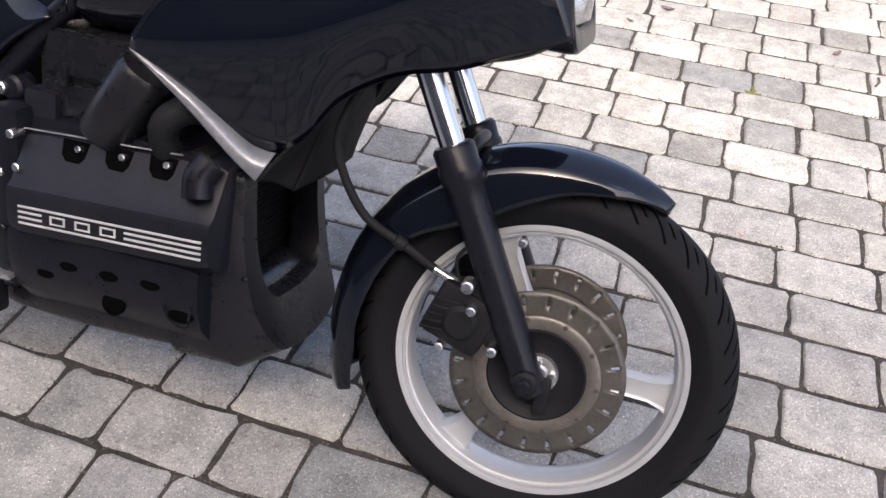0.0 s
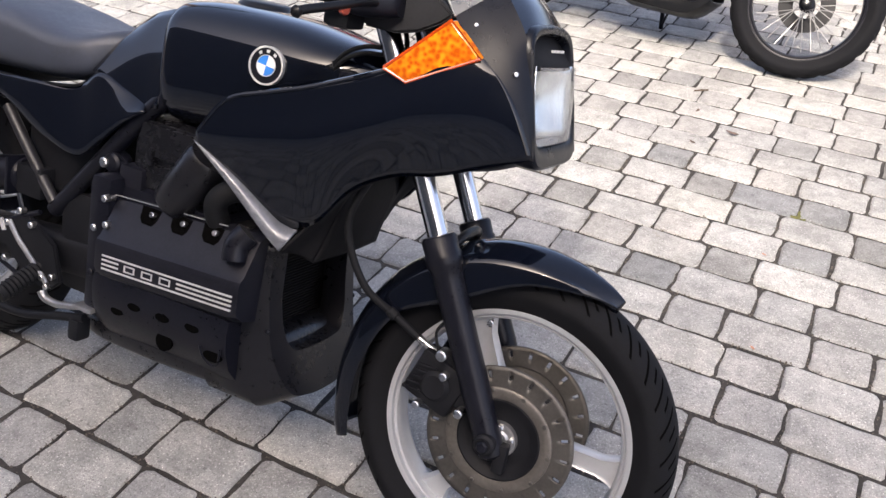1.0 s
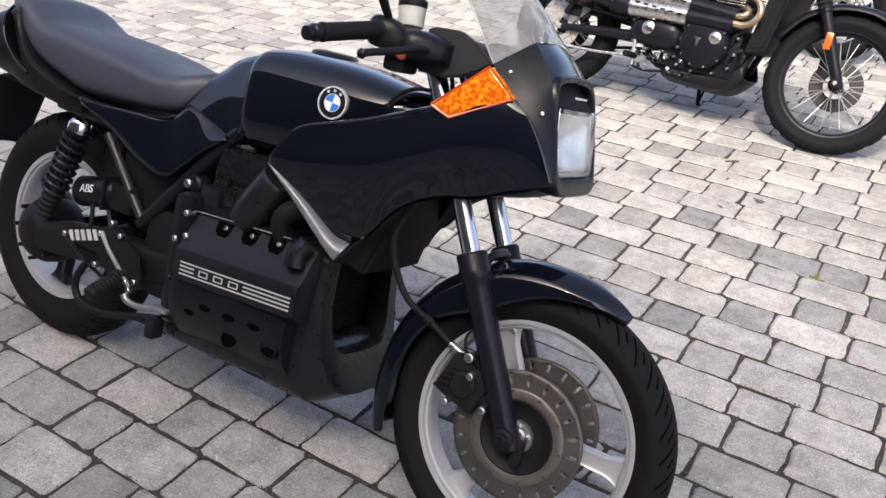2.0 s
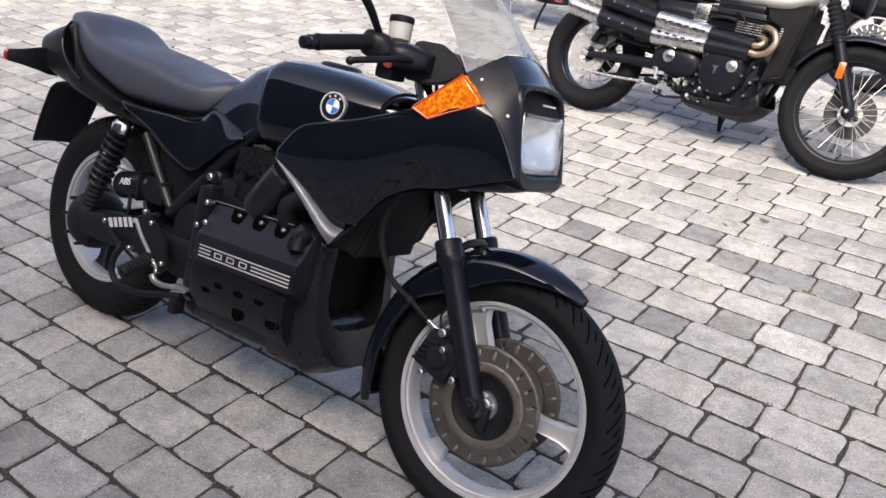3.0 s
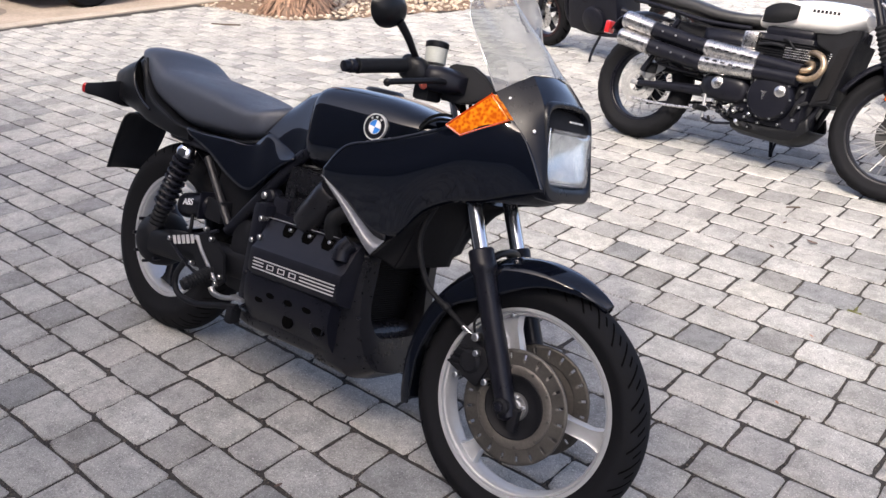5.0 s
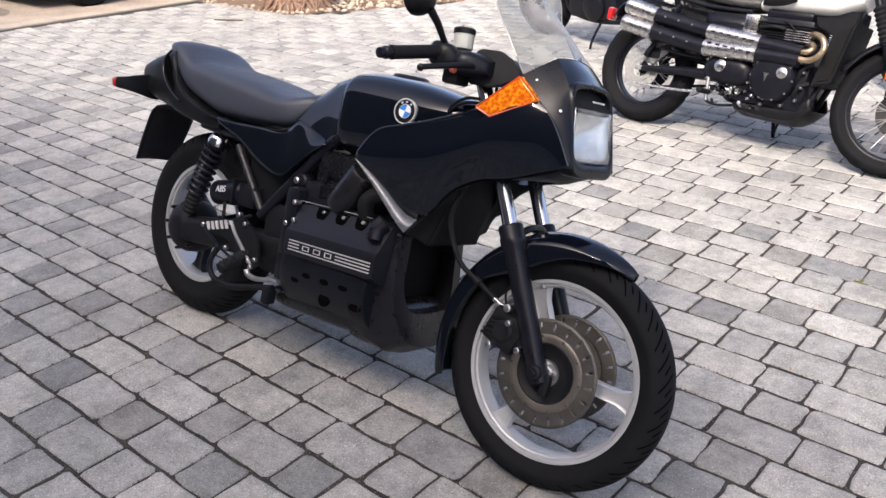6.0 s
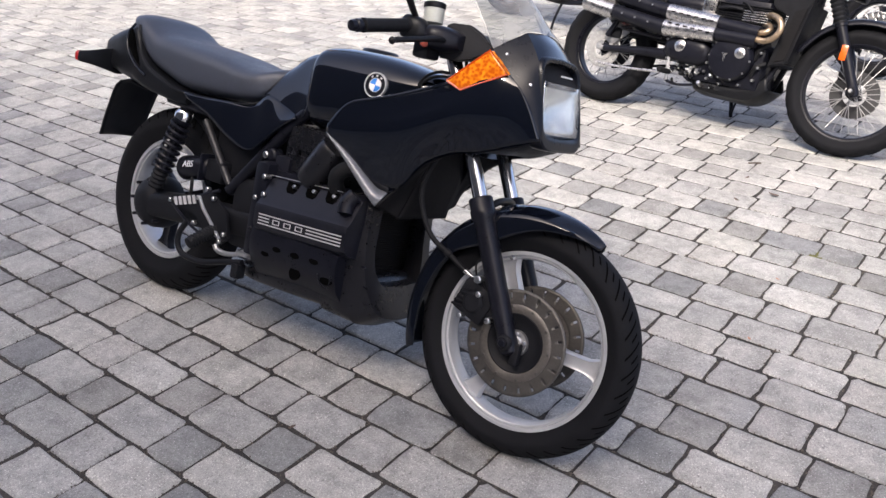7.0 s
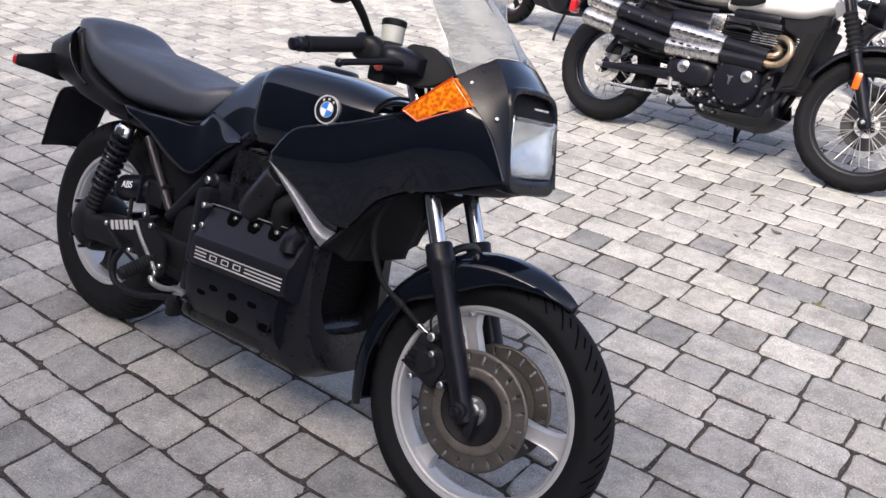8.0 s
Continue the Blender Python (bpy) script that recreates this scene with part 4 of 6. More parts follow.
stitch(bm, [lamp_loop(0.113, 0.838, 1.080, 0.045), lamp_loop(0.113, 0.838, 1.080, 0.016), lamp_loop(0.112, 0.840, 1.080, 0.006), lamp_loop(0.109, 0.845, 1.077, 0.001), lamp_loop(0.105, 0.862, 1.073, 0.0), lamp_loop(0.099, 0.876, 1.066, 0.003), lamp_loop(0.096, 0.880, 1.062, 0.010), lamp_loop(0.094, 0.882, 1.060, 0.030)], True)
well = part("lamp_surround", bm, SATIN_PAINT, moto, "black rounded lamp surround")
part("lamp_recess", skin([[(-0.128, -0.098, 1.068), (-0.126, 0, 1.072), (-0.128, 0.098, 1.068)], [(-0.106, -0.098, 1.035), (-0.102, 0, 1.035), (-0.106, 0.098, 1.035)], [(-0.086, -0.098, 1.006), (-0.078, 0, 1.006), (-0.086, 0.098, 1.006)], [(-0.120, -0.098, 1.000), (-0.120, 0, 1.000), (-0.120, 0.098, 1.000)]], 4, 4), RADIATOR, well, "black lamp recess")
for y, w in ((0.022, 0.016), (0.043, 0.018), (0.066, 0.020)):
    part("model_mark", box(-0.102, -0.0985, y - w / 2, y + w / 2, 1.033, 1.0375, None, 0), LINE, well, "small silver marking")
lamp = part("headlamp", lathe([(0.02, 0), (0.07, 0.03)], 24, (-0.19, 0, 0.945), (1, 0, 0), None, True), MATT, moto, "rectangular clear headlamp with ribbed glass")


def lamp_sheet(x_top, x_low, hw, z0, z1, bulge, n=16):
    rows = []
    for j in range(9):
        f = j / 8
        z, x = z0 + (z1 - z0) * f, x_low + (x_top - x_low) * f
        rows.append([(x + bulge * (1 - (2 * i / n - 1) ** 2) * (1 - 0.5 * (2 * f - 1) ** 2), hw * (2 * i / n - 1), z) for i in range(n + 1)])
    return skin(rows, 1, 1)


part("lamp_reflector", lamp_sheet(-0.084, -0.064, 0.095, 0.880, 1.012, -0.055), MIRROR_BACK, lamp, "bright lamp reflector", thick=0.003)
part("lamp_glass", lamp_sheet(-0.076, -0.056, 0.095, 0.882, 1.012, 0.013), LAMP_GLASS, lamp, "clear lamp glass", thick=0.0)
def fold(edge, crease, mid):
    """One level of the screen: two side panes folded back from a broad front."""
    e, c, m = (Vector((raked(p[0], p[2]), p[1], p[2])) for p in (edge, crease, mid))
    h = [e, e.lerp(c, 0.5) + Vector((0.004, 0, 0.003)), c, c.lerp(m, 0.5) + Vector((0.006, 0, 0.003))]
    return [tuple(Vector((p.x, -p.y, p.z))) for p in h] + [tuple(m)] + [tuple(p) for p in h[::-1]]


screen_rows = [fold((-0.204, 0.161, 1.067), (-0.156, 0.090, 1.125), (-0.150, 0, 1.133)), fold((-0.262, 0.167, 1.150), (-0.238, 0.090, 1.180), (-0.196, 0, 1.194)),
               fold((-0.322, 0.167, 1.228), (-0.316, 0.090, 1.240), (-0.270, 0, 1.256)), fold((-0.338, 0.160, 1.288), (-0.366, 0.087, 1.290), (-0.330, 0, 1.308)), fold((-0.355, 0.138, 1.330), (-0.400, 0.075, 1.336), (-0.376, 0, 1.352))]
base = screen_rows[0]
screen = part("windscreen", skin(screen_rows, 4, 5), SCREEN, moto, "clear curved windscreen with scuffed edges")
part("screen_edge", tube([base[0]] + [r[0] for r in screen_rows[1:]] + screen_rows[-1][1:-1] + [r[-1] for r in screen_rows[::-1]], 0.0021, 8, 4), SCREEN_EDGE, screen, "pale polished edge")
DASH = material("grey_black_dash_plastic", (0.016, 0.0165, 0.019), 0.5, var=0.25, scale=18, rough_var=0.08, bump=0.15, bump_scale=500, spec=0.3)
for s in (-1, 1):
    part("dash_side_panel", plate([(-0.392, 1.104), (-0.375, 1.114), (-0.312, 1.116), (-0.270, 1.097), (-0.228, 1.066), (-0.250, 1.048), (-0.288, 1.028), (-0.330, 1.018), (-0.398, 1.019), (-0.402, 1.050)], s * 0.126, s * 0.142, 0.004), DASH, moto, "flat dark grey dash side panel")
part("instrument_cover", hull([(-0.455, 1.035, 1.075, 0.08, 3.4, 0.0), (-0.42, 1.028, 1.104, 0.122, 3.8), (-0.36, 1.026, 1.106, 0.130, 4), (-0.29, 1.026, 1.098, 0.128, 4), (-0.25, 1.03, 1.088, 0.112, 3.4)], 3, 28), MATT, moto, "black instrument housing")
# handlebar controls
bar = part("handlebar", tube([(-0.40, 0, 1.045), (-0.40, -0.08, 1.05), (-0.41, -0.14, 1.075), (-0.44, -0.20, 1.087), (-0.462, -0.40, 1.052)], 0.011, 12), SATIN, moto, "black handlebar")
part("left_bar", tube([(-0.40, 0, 1.045), (-0.42, 0.08, 1.05), (-0.44, 0.14, 1.075), (-0.49, 0.20, 1.085), (-0.54, 0.38, 1.052)], 0.011, 12), SATIN, bar)
part("left_grip", lathe([(0.014, 0), (0.0175, 0.004), (0.0165, 0.06), (0.0175, 0.12), (0.012, 0.125)], 20, (-0.505, 0.26, 1.075), (-0.22, 1, -0.15), None, True), GRIP, bar)
g0, g1 = Vector((-0.4415, -0.235, 1.083)), Vector((-0.462, -0.40, 1.052))
gd = g1 - g0
grip = part("grip", lathe([(0.013, -0.004), (0.020, 0.0), (0.020, 0.006)] + [(0.0172 + 0.0006 * (k % 2), 0.010 + k * 0.0048) for k in range(29)] + [(0.0185, 0.152), (0.0185, 0.158), (0.013, 0.160)], 24, g0, gd, None, True), GRIP, bar, "ribbed black rubber grip")
part("bar_end_weight", lathe([(0.012, 0), (0.0165, 0.004), (0.0165, 0.016), (0.013, 0.019), (0.013, 0.022), (0.0145, 0.025), (0.013, 0.034), (0.0, 0.036)], 24, g1 + gd.normalized() * -0.006, gd, None, True), SATIN, bar, "black bar end weight")
part("throttle_housing", hull([(-0.47, 1.055, 1.105, 0.012, 3, -0.222), (-0.455, 1.050, 1.112, 0.024, 3, -0.222), (-0.435, 1.048, 1.112, 0.026, 3, -0.220), (-0.41, 1.05, 1.105, 0.022, 3, -0.215), (-0.395, 1.06, 1.09, 0.012, 3, -0.21)], 3, 20), PLASTIC, bar, "black throttle housing")
part("master_cylinder", hull([(-0.42, 1.05, 1.085, 0.012, 3, -0.20), (-0.405, 1.04, 1.095, 0.035, 3.2, -0.185), (-0.375, 1.035, 1.10, 0.055, 3.2, -0.165), (-0.345, 1.04, 1.095, 0.05, 3.2, -0.15), (-0.32, 1.045, 1.085, 0.03, 3, -0.14)], 3, 24), SATIN, bar, "black brake master cylinder")
part("brake_lever", tube([(-0.345, -0.175, 1.062), (-0.352, -0.22, 1.062), (-0.365, -0.28, 1.050), (-0.382, -0.335, 1.038), (-0.392, -0.352, 1.032)], 0.0075, 10), PLASTIC, bar, "black brake lever")
part("lever_ball", lathe([(0.001, 0), (0.007, 0.003), (0.0105, 0.010), (0.007, 0.017), (0.001, 0.02)], 16, (-0.383, -0.346, 1.035), (-0.4, -0.8, -0.25), None, True), PLASTIC, bar)
res = part("fluid_reservoir", lathe([(0.022, 0), (0.027, 0.003), (0.028, 0.04), (0.026, 0.042)], 28, (-0.417, -0.165, 1.100), (-0.13, 0.06, 1), None, True), MILKY, bar, "milky brake fluid reservoir")
part("reservoir_cap", lathe([(0.029, 0), (0.030, 0.003), (0.030, 0.013), (0.027, 0.016), (0.0, 0.0165)], 28, (-0.4223, -0.1626, 1.1406), (-0.13, 0.06, 1), None, True), PLASTIC, res, "black reservoir cap")
part("switch_box", box(-0.455, -0.402, -0.185, -0.125, 1.008, 1.06, None, 0.01), MATT, bar)
for dz in (0.0, 0.012):
    part("control_cable", tube([(-0.372, -0.100, 0.985 - dz), (-0.400, -0.118, 0.982 - dz), (-0.432, -0.124, 0.966 - dz), (-0.455, -0.122, 0.940 - dz), (-0.468, -0.115, 0.90 - dz)], 0.0042, 8), GRIP, bar, "black control cable")
part("switch_button", cyl((-0.385, -0.235, 1.045), (-0.372, -0.24, 1.043), 0.009, 12), material("red_switch", (0.30, 0.05, 0.03), 0.4, var=0.1, scale=50), bar, "small red switch")
stem = part("mirror_stem", tube([(-0.435, -0.205, 1.095), (-0.430, -0.240, 1.120), (-0.427, -0.275, 1.150), (-0.430, -0.310, 1.178)], 0.0075, 10, r2=0.011), PLASTIC, bar, "black mirror stem")
head = Matrix.Translation((-0.448, -0.332, 1.200)) @ Matrix.Rotation(radians(-80), 4, "Z") @ Matrix.Diagonal((1.08, 1, 0.80, 1))
part("mirror_housing", place(lathe([(0.0, -0.030), (0.025, -0.028), (0.045, -0.018), (0.055, 0.0), (0.057, 0.012), (0.053, 0.016)], 36, (0, 0, 0), (0, -1, 0)), head), PLASTIC, bar, "rounded black mirror housing")
part("mirror_glass", place(lathe([(0.0, 0.012), (0.053, 0.012)], 36, (0, 0, 0), (0, -1, 0)), head), CHROME, bar)
for k, (y, z) in enumerate(((-0.06, 1.03), (-0.03, 1.04), (0.03, 1.035))):
    part("control_cable", tube([(-0.36, y, z), (-0.33, y * 1.6, z - 0.05), (-0.36, y * 1.8 - 0.02, z - 0.12), (-0.44, -0.09, 0.88)], 0.005, 8), GRIP, bar)
part("fork_top_clamp", box(-0.445, -0.335, -0.125, 0.125, 0.905, 0.932, None, 0.01), SATIN, bar)


# ---- the scrambler behind ----
TAN_SEAT = material("scrambler_vinyl", (0.02, 0.02, 0.021), 0.5, var=0.25, scale=25, rough_var=0.1, bump=0.15, bump_scale=400)
TANK_WHITE = material("white_tank_paint", (0.72, 0.71, 0.69), 0.18, coat=1.0, var=0.03, scale=5)
BRONZE = material("heat_tinted_steel", (0.33, 0.25, 0.17), 0.35, 0.8, var=0.3, scale=22, rough_var=0.1)
BRUSHED = material("brushed_steel", (0.54, 0.53, 0.52), 0.28, 1.0, var=0.12, scale=30, rough_var=0.1)
SPOKE = material("spoke_steel", (0.31, 0.31, 0.31), 0.35, 0.5, var=0.1, scale=50)
PALE_DISC = material("pale_disc_steel", (0.40, 0.40, 0.39), 0.4, 0.4, var=0.15, scale=40, bump=0.1, bump_scale=200)


def knobbly(cx, cz, r, bead, w, n=120):
    """A block-tread tyre: the blocks stand out between cut grooves."""
    bm = bmesh.new()
    rings = []
    for k in range(27):
        ph = -0.64 * math.pi + k / 26 * 1.28 * math.pi
        out = abs(ph) >= math.pi / 2
        rad = bead + (r - bead) * (0.40 + 0.60 * math.cos(ph) if not out else 0.40 * (1 - (abs(ph) - math.pi / 2) / (0.14 * math.pi)))
        a = w * math.sin(ph) if not out else w * math.copysign(1 - 0.35 * (abs(ph) - math.pi / 2) / (0.14 * math.pi), ph)
        ring = []
        for i in range(n):
            cut = 0.006 if abs(ph) < 1.15 and ((i + (k // 4) * 2) % 5 == 0 or k in (11, 15)) else 0
            th = 2 * math.pi * i / n
            ring.append((cx + (rad - cut) * math.cos(th), a, cz + (rad - cut) * math.sin(th)))
        rings.append(ring)
    stitch(bm, rings, True)
    return bm


def wire_wheel(parent, cx, cz, r_tyre, r_rim, w, tf=Matrix(), spokes=32, rim_mat=None, rim_label="black spoked wheel rim"):
    rim_mat = rim_mat or SATIN
    part("tyre", place(knobbly(cx, cz, r_tyre, r_rim, w), tf), RUBBER, parent, "black block-tread tyre")
    rm = part("wheel_rim", place(rim(cx, cz, r_rim, w * 0.62), tf), rim_mat, parent, rim_label)
    h = part("hub", place(lathe([(0.012, -0.06), (0.032, -0.058), (0.034, -0.05), (0.022, -0.042), (0.022, 0.042), (0.034, 0.05), (0.032, 0.058), (0.012, 0.06)], 24, (cx, 0, cz), (0, 1, 0), None, True), tf), SATIN, parent, "black wheel hub")
    for k in range(spokes):
        s = -1 if k % 2 else 1
        a0 = 2 * math.pi * k / spokes
        a1 = a0 + (0.42 if (k // 2) % 2 else -0.42)
        p = (cx + 0.032 * math.cos(a1), s * 0.05, cz + 0.032 * math.sin(a1))
        q = (cx + (r_rim - 0.04) * math.cos(a0), s * 0.008, cz + (r_rim - 0.04) * math.sin(a0))
        part("wire_spoke", place(tube([p, q], 0.0021, 6, 1), tf), SPOKE, rm)
    return rm


def scrambler():
    sc = thing("motorcycle", pose(0.175, 4.195, 0, -15.5, 0, -5.5), "scrambler motorcycle with white tank and high twin exhaust", "motorcycle")
    turn = Matrix.Translation((-0.05, 0, 0.33)) @ Matrix.Rotation(radians(10), 4, Vector((-0.44, 0, 0.9))) @ Matrix.Translation((0.05, 0, -0.33))
    wire_wheel(sc, 0, 0.335, 0.335, 0.255, 0.048, turn)
    wire_wheel(sc, -1.50, 0.325, 0.325, 0.222, 0.068)

    def fp(name, bm, mat, label="", parent=sc, **kw):
        return part(name, place(bm, turn), mat, parent, label, **kw)
    fd = fp("brake_disc", lathe([(0.060, 0.072), (0.125, 0.072), (0.125, 0.078), (0.060, 0.078), (0.060, 0.072)], 48, (0, 0, 0.335)), material("dark_disc_steel", (0.025, 0.025, 0.027), 0.6, 0.2, var=0.2, scale=20), "dark steel front brake disc")
    part("brake_disc", disc(-1.50, 0.325, -0.075, 0.078, 0.118), PALE_DISC, sc, "bright slotted rear brake disc", thick=0.005)
    part("abs_ring", disc(-1.50, 0.325, -0.082, 0.050, 0.070), PALE_DISC, sc, thick=0.004)
    part("rear_caliper", box(-1.47, -1.38, -0.11, -0.06, 0.395, 0.46, None, 0.012), MATT, sc, "black rear brake caliper")
    f = Vector((-0.44, 0, 0.9)).normalized()
    for s in (-1, 1):
        lo = Vector((0.01, s * 0.098, 0.335))
        leg = fp("fork_leg", lathe([(0.018, -0.03), (0.025, -0.02), (0.026, 0.05), (0.026, 0.34), (0.031, 0.345), (0.031, 0.37)], 20, lo, f, None, True), SATIN, "black fork leg")
        g = [(0.036 - 0.008 * (k % 2), 0.36 + 0.0125 * k) for k in range(16)]
        fp("fork_gaiter", lathe(g, 20, lo, f, None, True), GRIP, "black ribbed fork gaiter")
        fp("stanchion", lathe([(0.02, 0.55), (0.02, 0.74)], 16, lo, f, None, True), SATIN, "", leg)
        fp("axle_cap", cyl((0, s * 0.09, 0.335), (0, s * 0.135, 0.335), 0.022, 16), MATT, "", leg)
        fp("axle_nut", cyl((0, s * 0.13, 0.335), (0, s * 0.142, 0.335), 0.011, 6), STEEL, "", leg)
        rf = fp("reflector", box(-0.105, -0.072, s * 0.125 - 0.004, s * 0.125 + 0.004, 0.475, 0.555, None, 0.005), material("orange_reflector", (0.55, 0.09, 0.006), 0.25, coat=0.6, var=0.1, scale=80), "orange side reflector", leg)
    fp("front_caliper", box(-0.11, -0.05, 0.06, 0.12, 0.40, 0.48, None, 0.012), MATT, "black front brake caliper")
    rows = []
    for th, hw in ((60, 0.05), (80, 0.062), (105, 0.066), (130, 0.064), (155, 0.06)):
        t = radians(th)
        rows.append([((0.375 + d) * math.cos(t), y * hw, 0.335 + (0.375 + d) * math.sin(t)) for y, d in ((-1, -0.03), (-0.8, -0.005), (0, 0.008), (0.8, -0.005), (1, -0.03))])
    fp("front_mudguard", skin(rows, 3, 4), SATIN, "short black front mudguard", thick=0.004)
    fp("headlamp", lathe([(0.03, -0.06), (0.085, -0.03), (0.098, 0.03), (0.098, 0.05), (0.09, 0.055), (0.0, 0.06)], 28, (-0.12, 0, 0.89), (1, 0, -0.05), None, True), SATIN, "round black headlamp with a steel grille")
    for s in (-1, 1):
        fp("lamp_bracket", tube([(-0.26, s * 0.10, 0.93), (-0.20, s * 0.12, 0.90), (-0.12, s * 0.115, 0.89)], 0.010, 8), BRUSHED, "alloy lamp bracket")
        fp("front_indicator", lathe([(0.008, 0), (0.02, 0.02), (0.024, 0.05), (0.0, 0.055)], 16, (-0.2, s * 0.16, 0.86), (1, 0, 0), None, True), SATIN)
    fp("handlebar", tube([(-0.32, -0.40, 1.09), (-0.29, -0.24, 1.10), (-0.26, -0.08, 1.04), (-0.26, 0.08, 1.04), (-0.29, 0.24, 1.10), (-0.32, 0.40, 1.09)], 0.012, 12), SATIN, "black handlebar")
    # tank, seat, side panel
    tk = part("fuel_tank", hull([(-0.845, 0.750, 0.80, 0.085, 2.6), (-0.80, 0.745, 0.862, 0.115, 2.8), (-0.70, 0.745, 0.905, 0.135, 2.8), (-0.56, 0.748, 0.925, 0.150, 2.7), (-0.42, 0.755, 0.925, 0.150, 2.6), (-0.34, 0.79, 0.915, 0.135, 2.4), (-0.295, 0.83, 0.88, 0.09, 2.3)], 5, 36), TANK_WHITE, sc, "glossy white fuel tank")
    for s in (-1, 1):
        part("knee_pad", skin([[(-0.815, s * 0.116, 0.775), (-0.815, s * 0.116, 0.845)], [(-0.76, s * 0.139, 0.770), (-0.76, s * 0.134, 0.872)], [(-0.68, s * 0.150, 0.780), (-0.68, s * 0.143, 0.882)], [(-0.615, s * 0.156, 0.805), (-0.615, s * 0.151, 0.872)]], 4, 3), GRIP, tk, "black rubber knee pad", thick=0.006)
        for k in range(7):
            part("tank_mark", box(-0.545 + 0.021 * k, -0.531 + 0.021 * k, s * 0.1525 - 0.001, s * 0.1525 + 0.001, 0.850, 0.866, None, 0), SATIN, tk)
    part("seat", hull([(-0.80, 0.77, 0.80, 0.06, 2.5), (-0.85, 0.745, 0.815, 0.10, 2.8), (-0.95, 0.735, 0.81, 0.125, 2.8), (-1.10, 0.745, 0.82, 0.135, 2.8), (-1.25, 0.765, 0.85, 0.13, 2.8), (-1.42, 0.785, 0.868, 0.12, 2.7), (-1.58, 0.80, 0.865, 0.10, 2.5), (-1.64, 0.815, 0.85, 0.06, 2.4)], 4, 28), TAN_SEAT, sc, "black stitched bench seat")
    for s in (-1, 1):
        part("side_cover", skin([[(-1.12, s * 0.125, 0.70), (-1.12, s * 0.125, 0.60)], [(-1.0, s * 0.145, 0.70), (-1.0, s * 0.145, 0.60)], [(-0.86, s * 0.14, 0.69), (-0.86, s * 0.14, 0.61)]], 3, 3), SATIN, sc, "black side cover", thick=0.01)
        part("rear_frame", tube([(-0.86, s * 0.12, 0.73), (-1.15, s * 0.13, 0.735), (-1.45, s * 0.12, 0.78), (-1.66, s * 0.08, 0.80)], 0.012, 10), SATIN, sc, "black rear frame rail")
        sh0, sh1 = Vector((-1.30, s * 0.13, 0.72)), Vector((-1.46, s * 0.13, 0.40))
        qq = Vector((0, 1, 0)).rotation_difference((sh1 - sh0).normalized()).to_matrix()
        shk = part("shock_absorber", tube([sh0, sh1], 0.016, 12, 1), SATIN, sc, "black rear shock with coil spring")
        part("coil_spring", tube([sh0 + qq @ Vector((0.028 * math.cos(k * 0.6), 0.04 + 0.22 * k / 80, 0.028 * math.sin(k * 0.6))) for k in range(81)], 0.0055, 6, 1), SATIN, shk)
        part("swing_arm", tube([(-0.98, s * 0.11, 0.36), (-1.25, s * 0.105, 0.345), (-1.49, s * 0.100, 0.325)], 0.034, 14, r2=0.017), SATIN, sc, "tapered black swing arm")
        part("axle_block", box(-1.525, -1.478, s * 0.10 - 0.018, s * 0.10 + 0.018, 0.312, 0.340, None, 0.005), ALLOY, sc, "alloy axle adjuster block")
        part("footrest_strut", tube([(-1.36, s * 0.15, 0.46), (-1.24, s * 0.155, 0.49), (-1.10, s * 0.16, 0.50)], 0.009, 8), SATIN, sc)
        part("footrest_strut", tube([(-1.36, s * 0.15, 0.46), (-1.22, s * 0.155, 0.445), (-1.08, s * 0.16, 0.44)], 0.009, 8), SATIN, sc)
        part("down_tube", tube([(-0.30, s * 0.03, 0.80), (-0.36, s * 0.06, 0.60), (-0.42, s * 0.07, 0.36), (-0.50, s * 0.09, 0.26), (-0.85, s * 0.11, 0.24), (-0.98, s * 0.10, 0.36)], 0.017, 12), SATIN, sc, "black frame tube")
        part("rear_indicator", lathe([(0.008, 0), (0.018, 0.02), (0.022, 0.045), (0.0, 0.05)], 14, (-1.66, s * 0.12, 0.72), (-1, 0, 0), None, True), SATIN, sc)
    part("rear_mudguard", skin([[(-1.40, -0.07, 0.70), (-1.40, 0, 0.72), (-1.40, 0.07, 0.70)], [(-1.62, -0.07, 0.72), (-1.62, 0, 0.75), (-1.62, 0.07, 0.72)], [(-1.74, -0.07, 0.68), (-1.77, 0, 0.70), (-1.74, 0.07, 0.68)], [(-1.79, -0.06, 0.61), (-1.82, 0, 0.62), (-1.79, 0.06, 0.61)]], 3, 4), SATIN, sc, "black rear mudguard", thick=0.005)
    part("tail_light", box(-1.87, -1.83, -0.032, 0.032, 0.585, 0.665, None, 0.014), RED, sc, "red tail light")
    part("chain_guard", tube([(-0.98, -0.13, 0.26), (-1.25, -0.13, 0.235), (-1.50, -0.13, 0.232)], 0.008, 8), BRUSHED, sc, "steel brake torque rod")
    # engine
    eng = part("engine", box(-0.86, -0.45, -0.15, 0.15, 0.24, 0.50, None, 0.03), SATIN, sc, "black parallel-twin engine")
    cyls = part("cylinder_block", box(-0.80, -0.50, -0.13, 0.13, 0.48, 0.72, None, 0.02), SATIN, sc, "black finned cylinder block")
    for k in range(9):
        part("cooling_fin", box(-0.80, -0.485, -0.145, 0.145, 0.585 + 0.0125 * k, 0.5895 + 0.0125 * k, None, 0.0015), MATT, cyls)
    for k in range(5):
        part("machined_fin", box(-0.635, -0.490, -0.150, -0.10, 0.606 + 0.0125 * k, 0.610 + 0.0125 * k, None, 0.001), BRUSHED, cyls, "bright machined fin edge")
